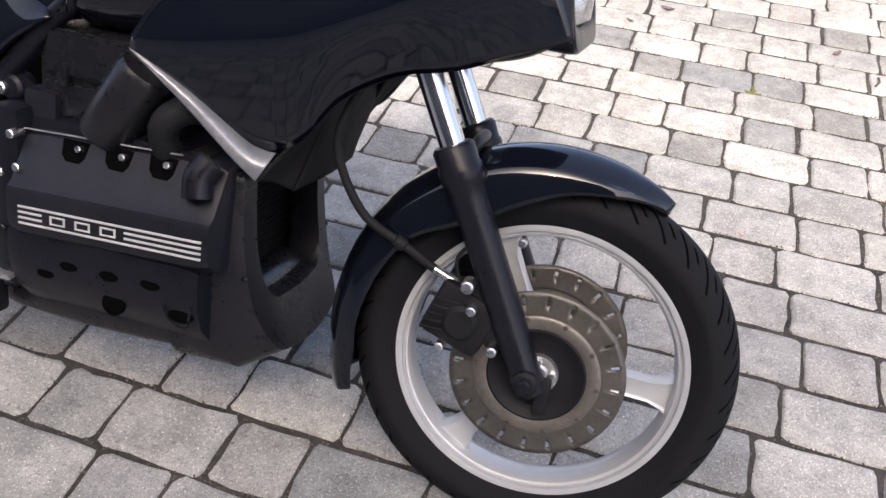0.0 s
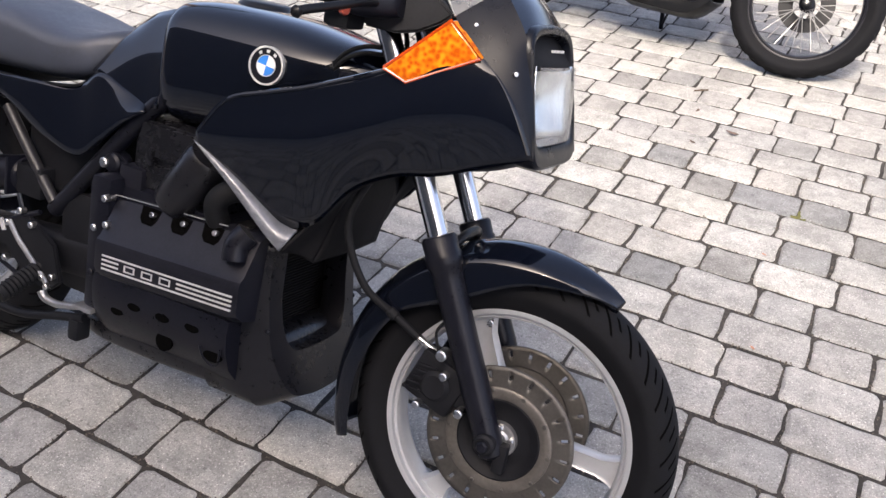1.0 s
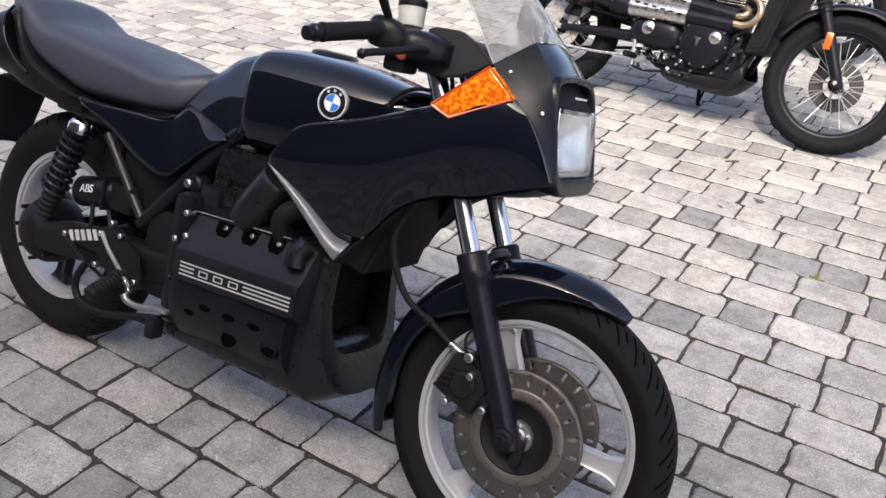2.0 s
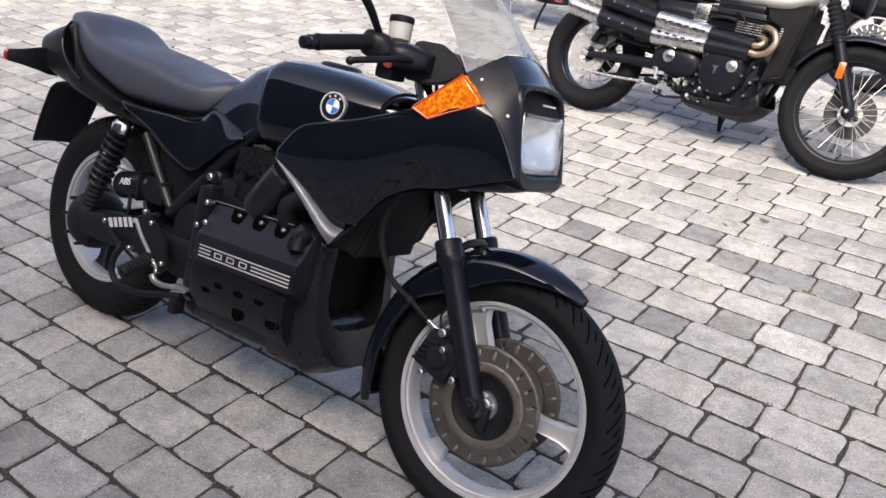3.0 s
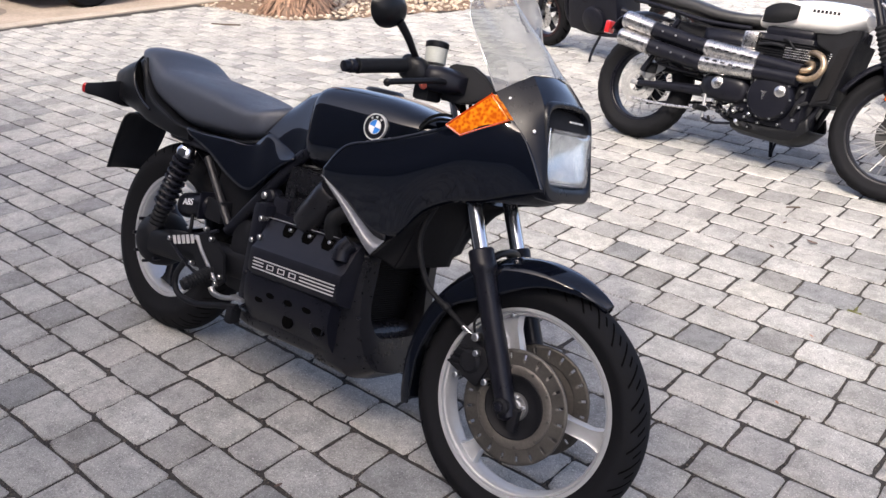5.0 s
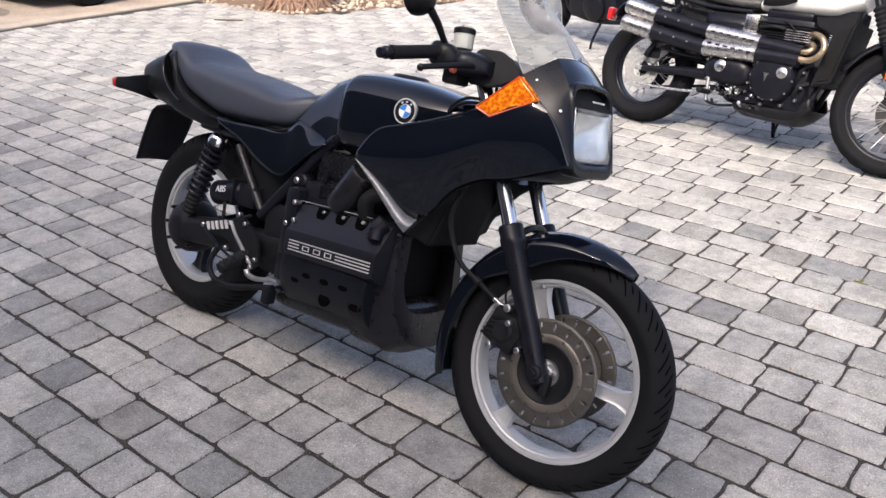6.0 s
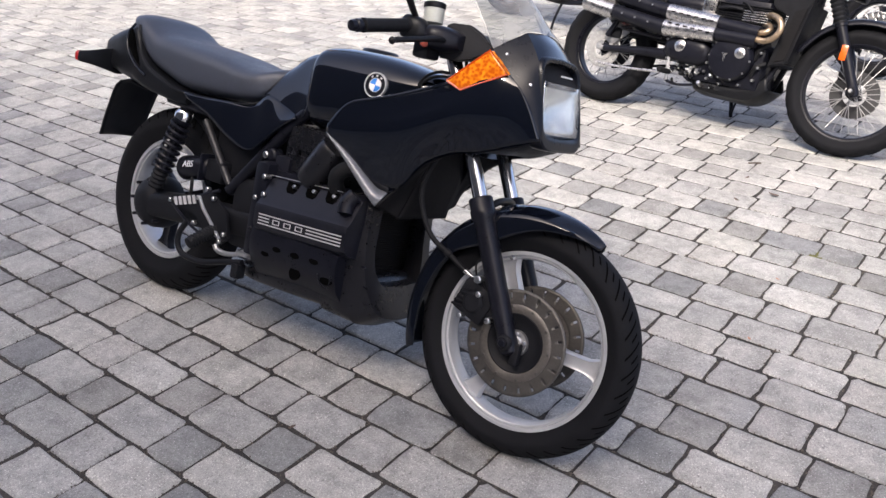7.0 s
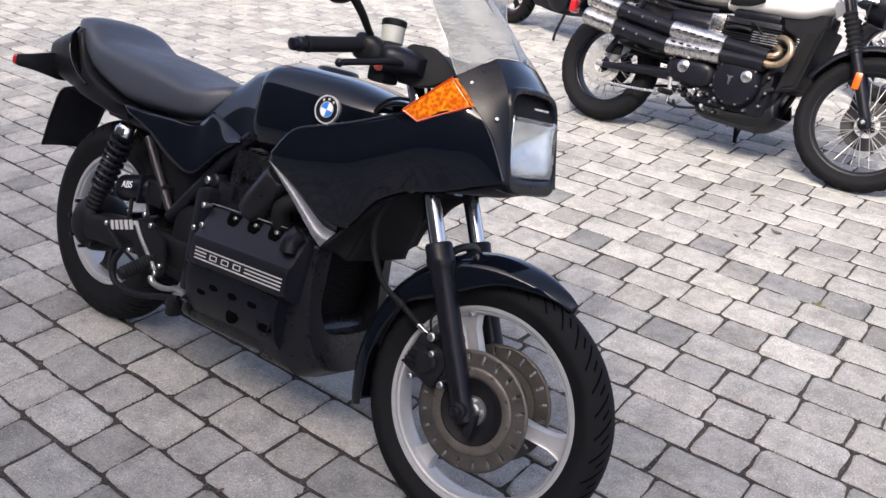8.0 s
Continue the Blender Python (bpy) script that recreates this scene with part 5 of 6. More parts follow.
    part("injector_rail", tube([(-0.78, -0.15, 0.655), (-0.70, -0.155, 0.665), (-0.64, -0.15, 0.66)], 0.010, 10), MATT, cyls)
    part("spark_lead", tube([(-0.66, -0.13, 0.70), (-0.62, -0.155, 0.69), (-0.58, -0.15, 0.65)], 0.006, 8), GRIP, cyls)
    part("rocker_cover", box(-0.78, -0.52, -0.12, 0.12, 0.715, 0.76, None, 0.018), SATIN, sc)
    part("throttle_cover", box(-0.875, -0.79, -0.165, -0.06, 0.62, 0.715, None, 0.014), BRUSHED, sc, "brushed throttle body cover")
    cc = part("clutch_cover", lathe([(0.125, 0.0), (0.125, 0.045), (0.112, 0.062), (0.07, 0.07), (0.0, 0.072)], 40, (-0.626, -0.145, 0.395), (0, -1, 0), None, True), SATIN, sc, "round black clutch cover")
    part("cover_plug", lathe([(0.03, 0), (0.03, 0.012), (0.022, 0.018), (0.0, 0.019)], 24, (-0.566, -0.208, 0.43), (0, -1, 0), None, True), BRUSHED, cc, "bright round cover plug")
    part("cover_mark", plate([(-0.668, 0.418), (-0.632, 0.418), (-0.643, 0.406), (-0.647, 0.372), (-0.653, 0.372), (-0.657, 0.406)], -0.221, -0.214, 0.001), BRUSHED, cc)
    for k in range(10):
        a = 2 * math.pi * k / 10
        part("cover_bolt", cyl((-0.626 + 0.117 * math.cos(a), -0.205, 0.395 + 0.117 * math.sin(a)), (-0.626 + 0.117 * math.cos(a), -0.185, 0.395 + 0.117 * math.sin(a)), 0.006, 8), STEEL, cc)
    sp = part("sprocket_cover", hull([(-1.04, 0.37, 0.43, 0.02, 2.4, -0.15), (-1.0, 0.335, 0.46, 0.045, 2.6, -0.15), (-0.90, 0.32, 0.475, 0.055, 2.6, -0.15), (-0.80, 0.33, 0.465, 0.05, 2.6, -0.15), (-0.755, 0.36, 0.43, 0.02, 2.4, -0.15)], 4, 24), SATIN, sc, "rounded black engine cover")
    part("oval_plate", lathe([(0.0, 0.008), (0.028, 0.007), (0.036, 0.0), (0.036, -0.01)], 24, (-0.93, -0.20, 0.415), (0, -1, 0.05)), BRUSHED, sp, "oval alloy plate")
    part("skid_plate", skin([[(-0.84, -0.12, 0.25), (-0.82, -0.13, 0.20), (-0.80, 0, 0.17), (-0.82, 0.13, 0.20), (-0.84, 0.12, 0.25)], [(-0.65, -0.13, 0.25), (-0.64, -0.135, 0.19), (-0.64, 0, 0.165), (-0.64, 0.135, 0.19), (-0.65, 0.13, 0.25)],
                             [(-0.50, -0.13, 0.27), (-0.49, -0.13, 0.195), (-0.48, 0, 0.17), (-0.49, 0.13, 0.195), (-0.50, 0.13, 0.27)], [(-0.42, -0.12, 0.34), (-0.40, -0.12, 0.27), (-0.385, 0, 0.26), (-0.40, 0.12, 0.27), (-0.42, 0.12, 0.34)]], 3, 4), PLASTIC, sc, "black skid plate", thick=0.006)
    for k in range(3):
        # Black studs stand in for the shade of the plate's holes.
        part("skid_hole", cyl((-0.76 + 0.045 * k, -0.142, 0.215), (-0.76 + 0.045 * k, -0.12, 0.215), 0.011, 12), RADIATOR, sc)
    part("radiator", plate([(-0.385, 0.700), (-0.285, 0.742), (-0.335, 0.415), (-0.435, 0.385)], -0.14, 0.14, 0.008), MATT, sc, "black slanting radiator")
    part("radiator_guard", plate([(-0.360, 0.690), (-0.300, 0.715), (-0.345, 0.435), (-0.405, 0.415)], -0.147, -0.138, 0.003), RADIATOR, sc)
    part("frame_gusset", plate([(-0.53, 0.775), (-0.30, 0.80), (-0.30, 0.72), (-0.40, 0.66), (-0.50, 0.70)], -0.09, 0.09, 0.006), MATT, sc, "black frame gusset under the tank")
    for k in range(26):
        a = random.Random(k + 3)
        x, z = a.uniform(-1.02, -0.70), a.uniform(0.215, 0.32)
        part("small_fitting", cyl((x, -0.17 + a.uniform(-0.01, 0.01), z), (x + a.uniform(-0.02, 0.02), -0.13, z + a.uniform(-0.02, 0.02)), a.uniform(0.005, 0.014), 8), (SATIN, MATT, STEEL)[k % 3 if k % 4 else 2], sc)
    part("footrest_hanger", tube([(-1.02, -0.165, 0.52), (-1.0, -0.17, 0.40), (-0.99, -0.175, 0.30), (-0.975, -0.18, 0.20)], 0.009, 10), ALLOY, sc, "worn alloy footrest hanger")
    part("footpeg", cyl((-0.98, -0.16, 0.26), (-0.985, -0.28, 0.265), 0.016, 14), GRIP, sc, "black footpeg")
    part("brake_pedal", tube([(-0.98, -0.18, 0.21), (-0.90, -0.19, 0.20), (-0.80, -0.20, 0.215)], 0.008, 8), SATIN, sc)
    # high exhausts
    for dz, dy, x1 in ((0.0, 0.0, -1.60), (-0.096, -0.012, -1.625)):
        top = dz == 0
        z0, z1 = (0.565 if top else 0.475), (0.675 if top else 0.575)
        y = -0.185 + dy
        way = [(-0.51, -0.12, 0.648), (-0.462, -0.165, 0.651), (-0.412, -0.192, 0.632), (-0.390, -0.20, 0.588), (-0.410, -0.204, 0.538), (-0.462, -0.206, 0.512), (-0.54, -0.205, 0.522)] if top else \
            [(-0.52, -0.11, 0.600), (-0.475, -0.15, 0.598), (-0.455, -0.178, 0.578), (-0.475, -0.192, 0.556), (-0.54, -0.19, 0.550)]
        pipe = part("exhaust_pipe", tube(way, 0.0165, 16, 8), BRONZE, sc, "heat-tinted exhaust header")
        ax = Vector((-0.50, y, 0.548 + dz * 0.45))
        bx = Vector((-1.08, y, 0.592 + dz * 0.95))
        cx = Vector((-1.40, y, 0.638 + dz))
        dx = Vector((x1, y, 0.672 + dz))
        part("front_shield", tube([ax, Vector((-0.74, y, 0.566 + dz * 0.6))], 0.037, 20, 1), SATIN, pipe, "black perforated front heat shield")
        hs = part("heat_shield", tube([Vector((-0.735, y, 0.566 + dz * 0.62)), Vector((-1.05, y, 0.590 + dz * 0.92))], 0.047, 24, 1), BRUSHED, pipe, "brushed steel heat shield")
        part("silencer_front", tube([Vector((-1.05, y, 0.590 + dz * 0.92)), bx, cx], 0.043, 20, 3), SATIN, pipe, "black silencer body")
        part("silencer", lathe([(0.040, 0.0), (0.049, 0.004), (0.050, 0.19), (0.052, 0.20), (0.048, 0.216), (0.036, 0.216), (0.034, 0.15)], 28, cx, dx - cx, None), BRUSHED, pipe, "brushed steel silencer end")
        for k in range(6):
            p = Vector((-0.765 - 0.048 * k, y - 0.0455, 0.572 + dz * 0.66 + 0.0038 * k))
            # Black boxes stand in for the shade in the shield's slots.
            part("shield_slot", box(p.x - 0.015, p.x + 0.011, p.y - 0.003, p.y + 0.003, p.z - 0.004, p.z + 0.004, None, 0.002), RADIATOR, hs)
        for k in range(3):
            part("shield_screw", cyl((-1.15 - 0.09 * k, y - 0.047, 0.61 + dz + 0.012 * k), (-1.15 - 0.09 * k, y - 0.03, 0.61 + dz + 0.012 * k), 0.006, 8), STEEL, hs)
    part("inner_mudguard", box(-1.36, -1.10, -0.065, 0.065, 0.42, 0.72, None, 0.02), MATT, sc, "black inner mudguard and battery box")
    part("air_box", box(-1.10, -0.84, -0.12, 0.12, 0.44, 0.72, None, 0.02), MATT, sc, "black air box")
    chain = part("sprocket", lathe([(0.03, 0.075), (0.095, 0.075), (0.105, 0.078), (0.105, 0.086), (0.03, 0.086)], 40, (-1.50, 0, 0.325)), SATIN, sc, "dark rear sprocket with chain")
    part("chain", tube([(-1.50, 0.08, 0.43), (-1.25, 0.085, 0.42), (-0.95, 0.09, 0.40)], 0.009, 8), MATT, chain)
    part("chain", tube([(-1.50, 0.08, 0.22), (-1.25, 0.085, 0.27), (-0.95, 0.09, 0.32)], 0.009, 8), MATT, chain)
    part("chain_cover", plate([(-1.62, 0.44), (-1.40, 0.475), (-1.15, 0.47), (-1.15, 0.44), (-1.40, 0.44), (-1.60, 0.41)], 0.07, 0.10, 0.003), PLASTIC, chain)
    # bolts, unions and pipes on the near side of the engine
    pick = random.Random(5)
    for x, z in ((-1.03, 0.44), (-0.99, 0.47), (-0.90, 0.485), (-0.80, 0.475), (-0.75, 0.45), (-0.76, 0.35), (-0.83, 0.315), (-0.93, 0.31), (-1.01, 0.335), (-0.50, 0.50), (-0.47, 0.45), (-0.465, 0.37), (-0.48, 0.30), (-0.55, 0.262), (-0.66, 0.25), (-0.74, 0.265)):
        part("engine_bolt", cyl((x, -0.178, z), (x, -0.14, z), 0.0075, 8), STEEL, eng)
    for k in range(9):
        x, z = pick.uniform(-1.04, -0.80), pick.uniform(0.50, 0.60)
        part("bracket", box(x - 0.02, x + 0.02, -0.15, -0.12, z - 0.015, z + 0.015, None, 0.004), (MATT, SATIN, PLASTIC)[k % 3], eng)
    for k in range(5):
        x = -1.34 + 0.05 * k
        part("linkage", tube([(x, -0.10, 0.50 + 0.02 * (k % 2)), (x + 0.06, -0.12, 0.46), (x + 0.17, -0.12, 0.44 + 0.02 * k)], 0.006, 8), (ALLOY, SATIN)[k % 2], eng)
    part("caliper_bracket", plate([(-1.50, 0.39), (-1.44, 0.43), (-1.36, 0.47), (-1.33, 0.44), (-1.42, 0.36)], -0.10, -0.088, 0.003), ALLOY, eng)
    for k in range(3):
        part("water_hose", tube([(-0.44, -0.14, 0.60 - 0.1 * k), (-0.48, -0.165, 0.57 - 0.1 * k), (-0.50, -0.15, 0.50 - 0.09 * k)], 0.012, 10), GRIP, eng)
    part("side_stand", tube([(-0.70, 0.11, 0.26), (-0.71, 0.19, 0.16), (-0.72, 0.259, 0.074)], 0.012, 10), SATIN, sc, "black side stand")
    part("stand_spring", tube([(-0.64, 0.12, 0.23), (-0.68, 0.18, 0.15), (-0.71, 0.235, 0.095)], 0.007, 8), SATIN, sc)
    return sc


scrambler()


# ---- the motorcycle farther back ----
def far_moto(at, label, rim_mat, tank_mat):
    fm = thing("motorcycle", at, label, "motorcycle")
    for x in (0.0, -1.42):
        worn_tread(part("tyre", tyre(x, 0.31, 0.31, 0.215, 0.06, 96), RUBBER, fm, "black tyre"))
        wr = part("wheel_rim", rim(x, 0.31, 0.217, 0.045), rim_mat, fm, "dark cast wheel rim")
        for k in range(5):
            part("spoke", spoke(x, 0.31, radians(20 + 72 * k), 0.03, 0.18), SATIN, wr)
        part("brake_disc", disc(x, 0.31, 0.07, 0.07, 0.14), BRUSHED, fm, "steel brake disc", thick=0.005)
        part("brake_disc", disc(x, 0.31, -0.07, 0.07, 0.14), BRUSHED, fm, thick=0.005)
        part("hub", cyl((x, -0.09, 0.31), (x, 0.09, 0.31), 0.028, 20), ALLOY, fm)
    for s in (-1, 1):
        part("fork_leg", tube([(0, s * 0.10, 0.31), (-0.22, s * 0.10, 0.78)], 0.026, 14, 1), SATIN, fm, "black fork leg")
        part("swing_arm", tube([(-1.42, s * 0.12, 0.31), (-0.92, s * 0.10, 0.36)], 0.026, 12, 1), SATIN, fm, "black swing arm")
        part("frame_tube", tube([(-0.26, s * 0.06, 0.82), (-0.55, s * 0.13, 0.66), (-0.92, s * 0.12, 0.40)], 0.024, 12), SATIN, fm, "black frame spar")
    part("engine", box(-0.95, -0.42, -0.17, 0.17, 0.26, 0.60, None, 0.05), SATIN, fm, "black engine")
    for s in (-1, 1):
        part("engine_cover", lathe([(0.11, 0), (0.11, 0.03), (0.09, 0.045), (0.0, 0.048)], 32, (-0.72, s * 0.165, 0.38), (0, s, 0), None, True), SATIN, fm, "round black engine cover")
        part("header_pipe", tube([(-0.45, s * 0.08, 0.60), (-0.36, s * 0.10, 0.50), (-0.40, s * 0.10, 0.30), (-0.70, s * 0.13, 0.25), (-1.05, s * 0.17, 0.29)], 0.020, 14), SATIN, fm, "black exhaust header")
    part("fuel_tank", hull([(-0.78, 0.76, 0.82, 0.09, 2.5), (-0.70, 0.70, 0.93, 0.13, 2.8), (-0.50, 0.68, 1.0, 0.15, 2.8), (-0.30, 0.74, 0.98, 0.13, 2.6), (-0.22, 0.82, 0.92, 0.07, 2.4)], 4, 28), tank_mat, fm, "glossy fuel tank")
    part("seat", hull([(-0.78, 0.77, 0.82, 0.08, 2.6), (-0.95, 0.76, 0.84, 0.13, 2.8), (-1.2, 0.80, 0.88, 0.12, 2.8), (-1.5, 0.88, 0.94, 0.07, 2.5)], 4, 24), TAN_SEAT, fm, "black seat")
    part("headlamp", lathe([(0.03, -0.08), (0.08, -0.03), (0.09, 0.04), (0.0, 0.05)], 24, (-0.12, 0, 0.86), (1, 0, 0), None, True), SATIN, fm, "round headlamp")
    part("handlebar", tube([(-0.36, -0.36, 1.02), (-0.27, -0.12, 1.02), (-0.27, 0.12, 1.02), (-0.36, 0.36, 1.02)], 0.012, 10), SATIN, fm, "black handlebar")
    part("side_stand", tube([(-0.75, 0.13, 0.24), (-0.72, 0.22, 0.10), (-0.70, 0.25, -0.036)], 0.012, 10), SATIN, fm, "black side stand")


far_moto(pose(-3.35, 6.38, 0, -9, 0, 172), "dark motorcycle with red wheel rims parked farther back", material("dark_red_rim", (0.025, 0.007, 0.008), 0.35, 0.3, var=0.2, scale=20),
         material("deep_red_paint", (0.16, 0.012, 0.014), 0.2, coat=1.0, rough_var=0.05))
far_moto(pose(1.30, 5.95, 0, -13, 0, -4), "black motorcycle parked close behind the scrambler", SATIN, PAINT)


# ---- pavement, kerb, bed and the added shade wall behind ----
def concrete(name, source, tones):
    """Tumbled concrete, each block of its own tone, with speckled aggregate, stains and pores."""
    m = bpy.data.materials.new(name)
    m.use_nodes = True
    nd, ln = m.node_tree.nodes, m.node_tree.links
    b = nd["Principled BSDF"]
    if source == "object":
        rnd = nd.new("ShaderNodeObjectInfo").outputs["Random"]
    else:
        rnd = nd.new("ShaderNodeNewGeometry").outputs["Random Per Island"]
    tone = nd.new("ShaderNodeValToRGB")
    el = tone.color_ramp.elements
    el[0].position, el[0].color = 0.0, (*tones[0], 1)
    el[1].position, el[1].color = 1.0, (*tones[-1], 1)
    for i, c in enumerate(tones[1:-1], 1):
        el.new(i / (len(tones) - 1)).color = (*c, 1)
    ln.new(rnd, tone.inputs[0])
    geo = nd.new("ShaderNodeNewGeometry")
    pos = geo.outputs["Position"]

    def noise_at(scale, detail, rough=0.55):
        n = nd.new("ShaderNodeTexNoise")
        n.inputs["Scale"].default_value, n.inputs["Detail"].default_value, n.inputs["Roughness"].default_value = scale, detail, rough
        ln.new(pos, n.inputs["Vector"])
        return n.outputs["Fac"]

    def scaled(fac, lo, hi, a, z):
        r = nd.new("ShaderNodeMapRange")
        r.inputs["From Min"].default_value, r.inputs["From Max"].default_value = lo, hi
        r.inputs["To Min"].default_value, r.inputs["To Max"].default_value = a, z
        ln.new(fac, r.inputs[0])
        return r.outputs[0]

    def times(col, fac):
        x = nd.new("ShaderNodeVectorMath")
        x.operation = "SCALE"
        ln.new(col, x.inputs[0])
        ln.new(fac, x.inputs["Scale"])
        return x.outputs[0]
    stain = noise_at(2.2, 5, 0.6)
    blotch = noise_at(26, 7, 0.7)
    grain = noise_at(170, 5, 0.8)
    pores = noise_at(95, 3, 0.6)
    vor = nd.new("ShaderNodeTexVoronoi")
    vor.inputs["Scale"].default_value = 105
    ln.new(pos, vor.inputs["Vector"])
    col = times(tone.outputs[0], scaled(stain, 0.35, 0.68, 0.86, 1.08))
    col = times(col, scaled(blotch, 0.3, 0.7, 0.78, 1.16))
    col = times(col, scaled(grain, 0.30, 0.70, 0.72, 1.26))
    col = times(col, scaled(pores, 0.30, 0.40, 0.58, 1.0))
    # worn patches, darker, where pale grit shows
    wear = scaled(noise_at(8, 5, 0.65), 0.46, 0.60, 0.0, 1.0)
    col = times(col, scaled(wear, 0.0, 1.0, 1.04, 0.82))
    grit = nd.new("ShaderNodeMath")
    grit.operation = "MULTIPLY"
    ln.new(scaled(vor.outputs["Distance"], 0.10, 0.24, 1.0, 0.0), grit.inputs[0])
    ln.new(scaled(wear, 0.0, 1.0, 0.35, 1.0), grit.inputs[1])
    col = times(col, scaled(grit.outputs[0], 0.0, 1.0, 0.98, 2.0))
    fine = nd.new("ShaderNodeTexVoronoi")
    fine.inputs["Scale"].default_value = 260
    ln.new(pos, fine.inputs["Vector"])
    pale = nd.new("ShaderNodeMath")
    pale.operation = "MULTIPLY"
    ln.new(scaled(fine.outputs["Distance"], 0.26, 0.40, 1.0, 0.0), pale.inputs[0])
    ln.new(scaled(fine.outputs["Color"], 0.62, 0.66, 0.0, 1.0), pale.inputs[1])
    col = times(col, scaled(pale.outputs[0], 0.0, 1.0, 0.97, 1.62))
    pit = nd.new("ShaderNodeMath")
    pit.operation = "MULTIPLY"
    ln.new(scaled(fine.outputs["Distance"], 0.30, 0.45, 1.0, 0.0), pit.inputs[0])
    ln.new(scaled(fine.outputs["Color"], 0.34, 0.30, 0.0, 1.0), pit.inputs[1])
    col = times(col, scaled(pit.outputs[0], 0.0, 1.0, 1.0, 0.66))
    # rust and moss in a few spots
    spot = nd.new("ShaderNodeMix")
    spot.data_type = "RGBA"
    ln.new(scaled(noise_at(3.1, 6, 0.72), 0.66, 0.74, 0.0, 0.55), spot.inputs[0])
    ln.new(col, spot.inputs[6])
    spot.inputs[7].default_value = (0.20, 0.155, 0.09, 1)
    col = spot.outputs[2]
    ln.new(col, b.inputs["Base Color"])
    b.inputs["Specular IOR Level"].default_value = 0.35
    ln.new(scaled(blotch, 0.3, 0.7, 0.72, 0.92), b.inputs["Roughness"])
    add = nd.new("ShaderNodeMath")
    add.operation = "ADD"
    ln.new(scaled(blotch, 0.3, 0.7, 0.0, 1.0), add.inputs[0])
    ln.new(scaled(grain, 0.3, 0.7, 0.0, 0.8), add.inputs[1])
    bp = nd.new("ShaderNodeBump")
    bp.inputs["Strength"].default_value, bp.inputs["Distance"].default_value = 0.85, 0.005
    ln.new(add.outputs[0], bp.inputs["Height"])
    ln.new(bp.outputs[0], b.inputs["Normal"])
    return m


PITCH, ROW0 = 0.1604, 0.3105
LONG, SHORT = 0.2412, 0.1608
LIGHT = [(0.280, 0.286, 0.288), (0.478, 0.475, 0.452), (0.534, 0.529, 0.497), (0.405, 0.404, 0.386), (0.562, 0.551, 0.512), (0.502, 0.496, 0.458)]
DARK = [(0.225, 0.230, 0.232), (0.412, 0.413, 0.396), (0.468, 0.460, 0.434), (0.278, 0.276, 0.264), (0.496, 0.483, 0.450), (0.360, 0.362, 0.356)]
paver_one = {"L": concrete("large_paver", "object", LIGHT), "S": concrete("small_paver", "object", DARK)}


def milder(tones, k):
    """The same range of tones drawn together."""
    mean = [sum(t[i] for t in tones) / len(tones) for i in range(3)]
    return [tuple(m + (c - m) * k for c, m in zip(t, mean)) for t in tones]


paver_many = [concrete("large_paver_field", "island", milder(LIGHT, 0.6)), concrete("small_paver_field", "island", milder(DARK, 0.6))]


def block_shape(length, rng):
    """One tumbled block: worn corners, a rounded shoulder and a slightly domed top. Points and faces."""
    hx, hy = length / 2 - 0.0040, PITCH / 2 - 0.0046
    corner, ring = [rng.uniform(0.008, 0.019) for _ in range(4)], []
    for q, (sx, sy) in enumerate(((1, -1), (1, 1), (-1, 1), (-1, -1))):
        c = corner[q]
        for k in range(3):
            a = radians(-90 + 90 * q + 45 * k)
            ring.append((sx * (hx - c) + c * math.cos(a), sy * (hy - c) + c * math.sin(a)))
        ax, ay = ring[-1]
        bx, by = ((1, 1), (-1, 1), (-1, -1), (1, -1))[q]
        bx, by = (bx * hx, by * (hy - 0.016)) if q % 2 == 0 else (bx * (hx - 0.016), by * hy)
        for k in (0.3, 0.68):
            ring.append((ax + (bx - ax) * k, ay + (by - ay) * k))
    ring = [(x + rng.uniform(-0.0036, 0.0036), y + rng.uniform(-0.0036, 0.0036)) for x, y in ring]
    pts, faces, n = [], [], len(ring)

    def inset(d, z, dz):
        for x, y in ring:
            k = math.hypot(x / hx, y / hy)
            pts.append((x - (x / hx) / k * d * 1.2, y - (y / hy) / k * d * 1.2, z + rng.uniform(-dz, dz)))
    inset(0.0, -0.024, 0)
    inset(0.0, -0.006, 0.001)
    inset(0.0032, -0.0014, 0.0008)
    inset(0.012, 0.0, 0.0006)
    for lv in range(3):
        for i in range(n):
            j = (i + 1) % n
            faces.append((lv * n + i, lv * n + j, (lv + 1) * n + j, (lv + 1) * n + i))
    faces.append(tuple(range(3 * n, 4 * n)))
    return pts, faces


rng = random.Random(11)
shapes = {k: [block_shape(l, rng) for _ in range(8)] for k, l in (("L", LONG), ("S", SHORT))}
meshes = {}
for k, vs in shapes.items():
    for i, (pts, faces) in enumerate(vs):
        me = bpy.data.meshes.new("paver")
        me.from_pydata(pts, [], faces)
        for p in me.polygons:
            p.use_smooth = True
        me.materials.append(paver_one[k])
        meshes[k, i] = me
pavement = tagged(new("pavement"), "grey tumbled concrete block paving in straight courses", "pavement", kind="structure")
all_pts, all_faces = [], []
near = 0
COURSE = {-1: -0.508, 0: -0.706, 1: -0.494, 2: -0.684, 3: -0.484, 4: -0.676, 5: -0.475, 6: -0.665, 7: -0.618, 8: -0.816, 9: -0.606, 10: -0.641, 11: -0.834, 12: 0.192, 13: -0.003, 14: 0.204, 15: 0.006, 16: 0.217, 17: 0.024, 18: 0.230, 19: 0.038, 20: 0.245, 21: 0.055}
all_kinds = []


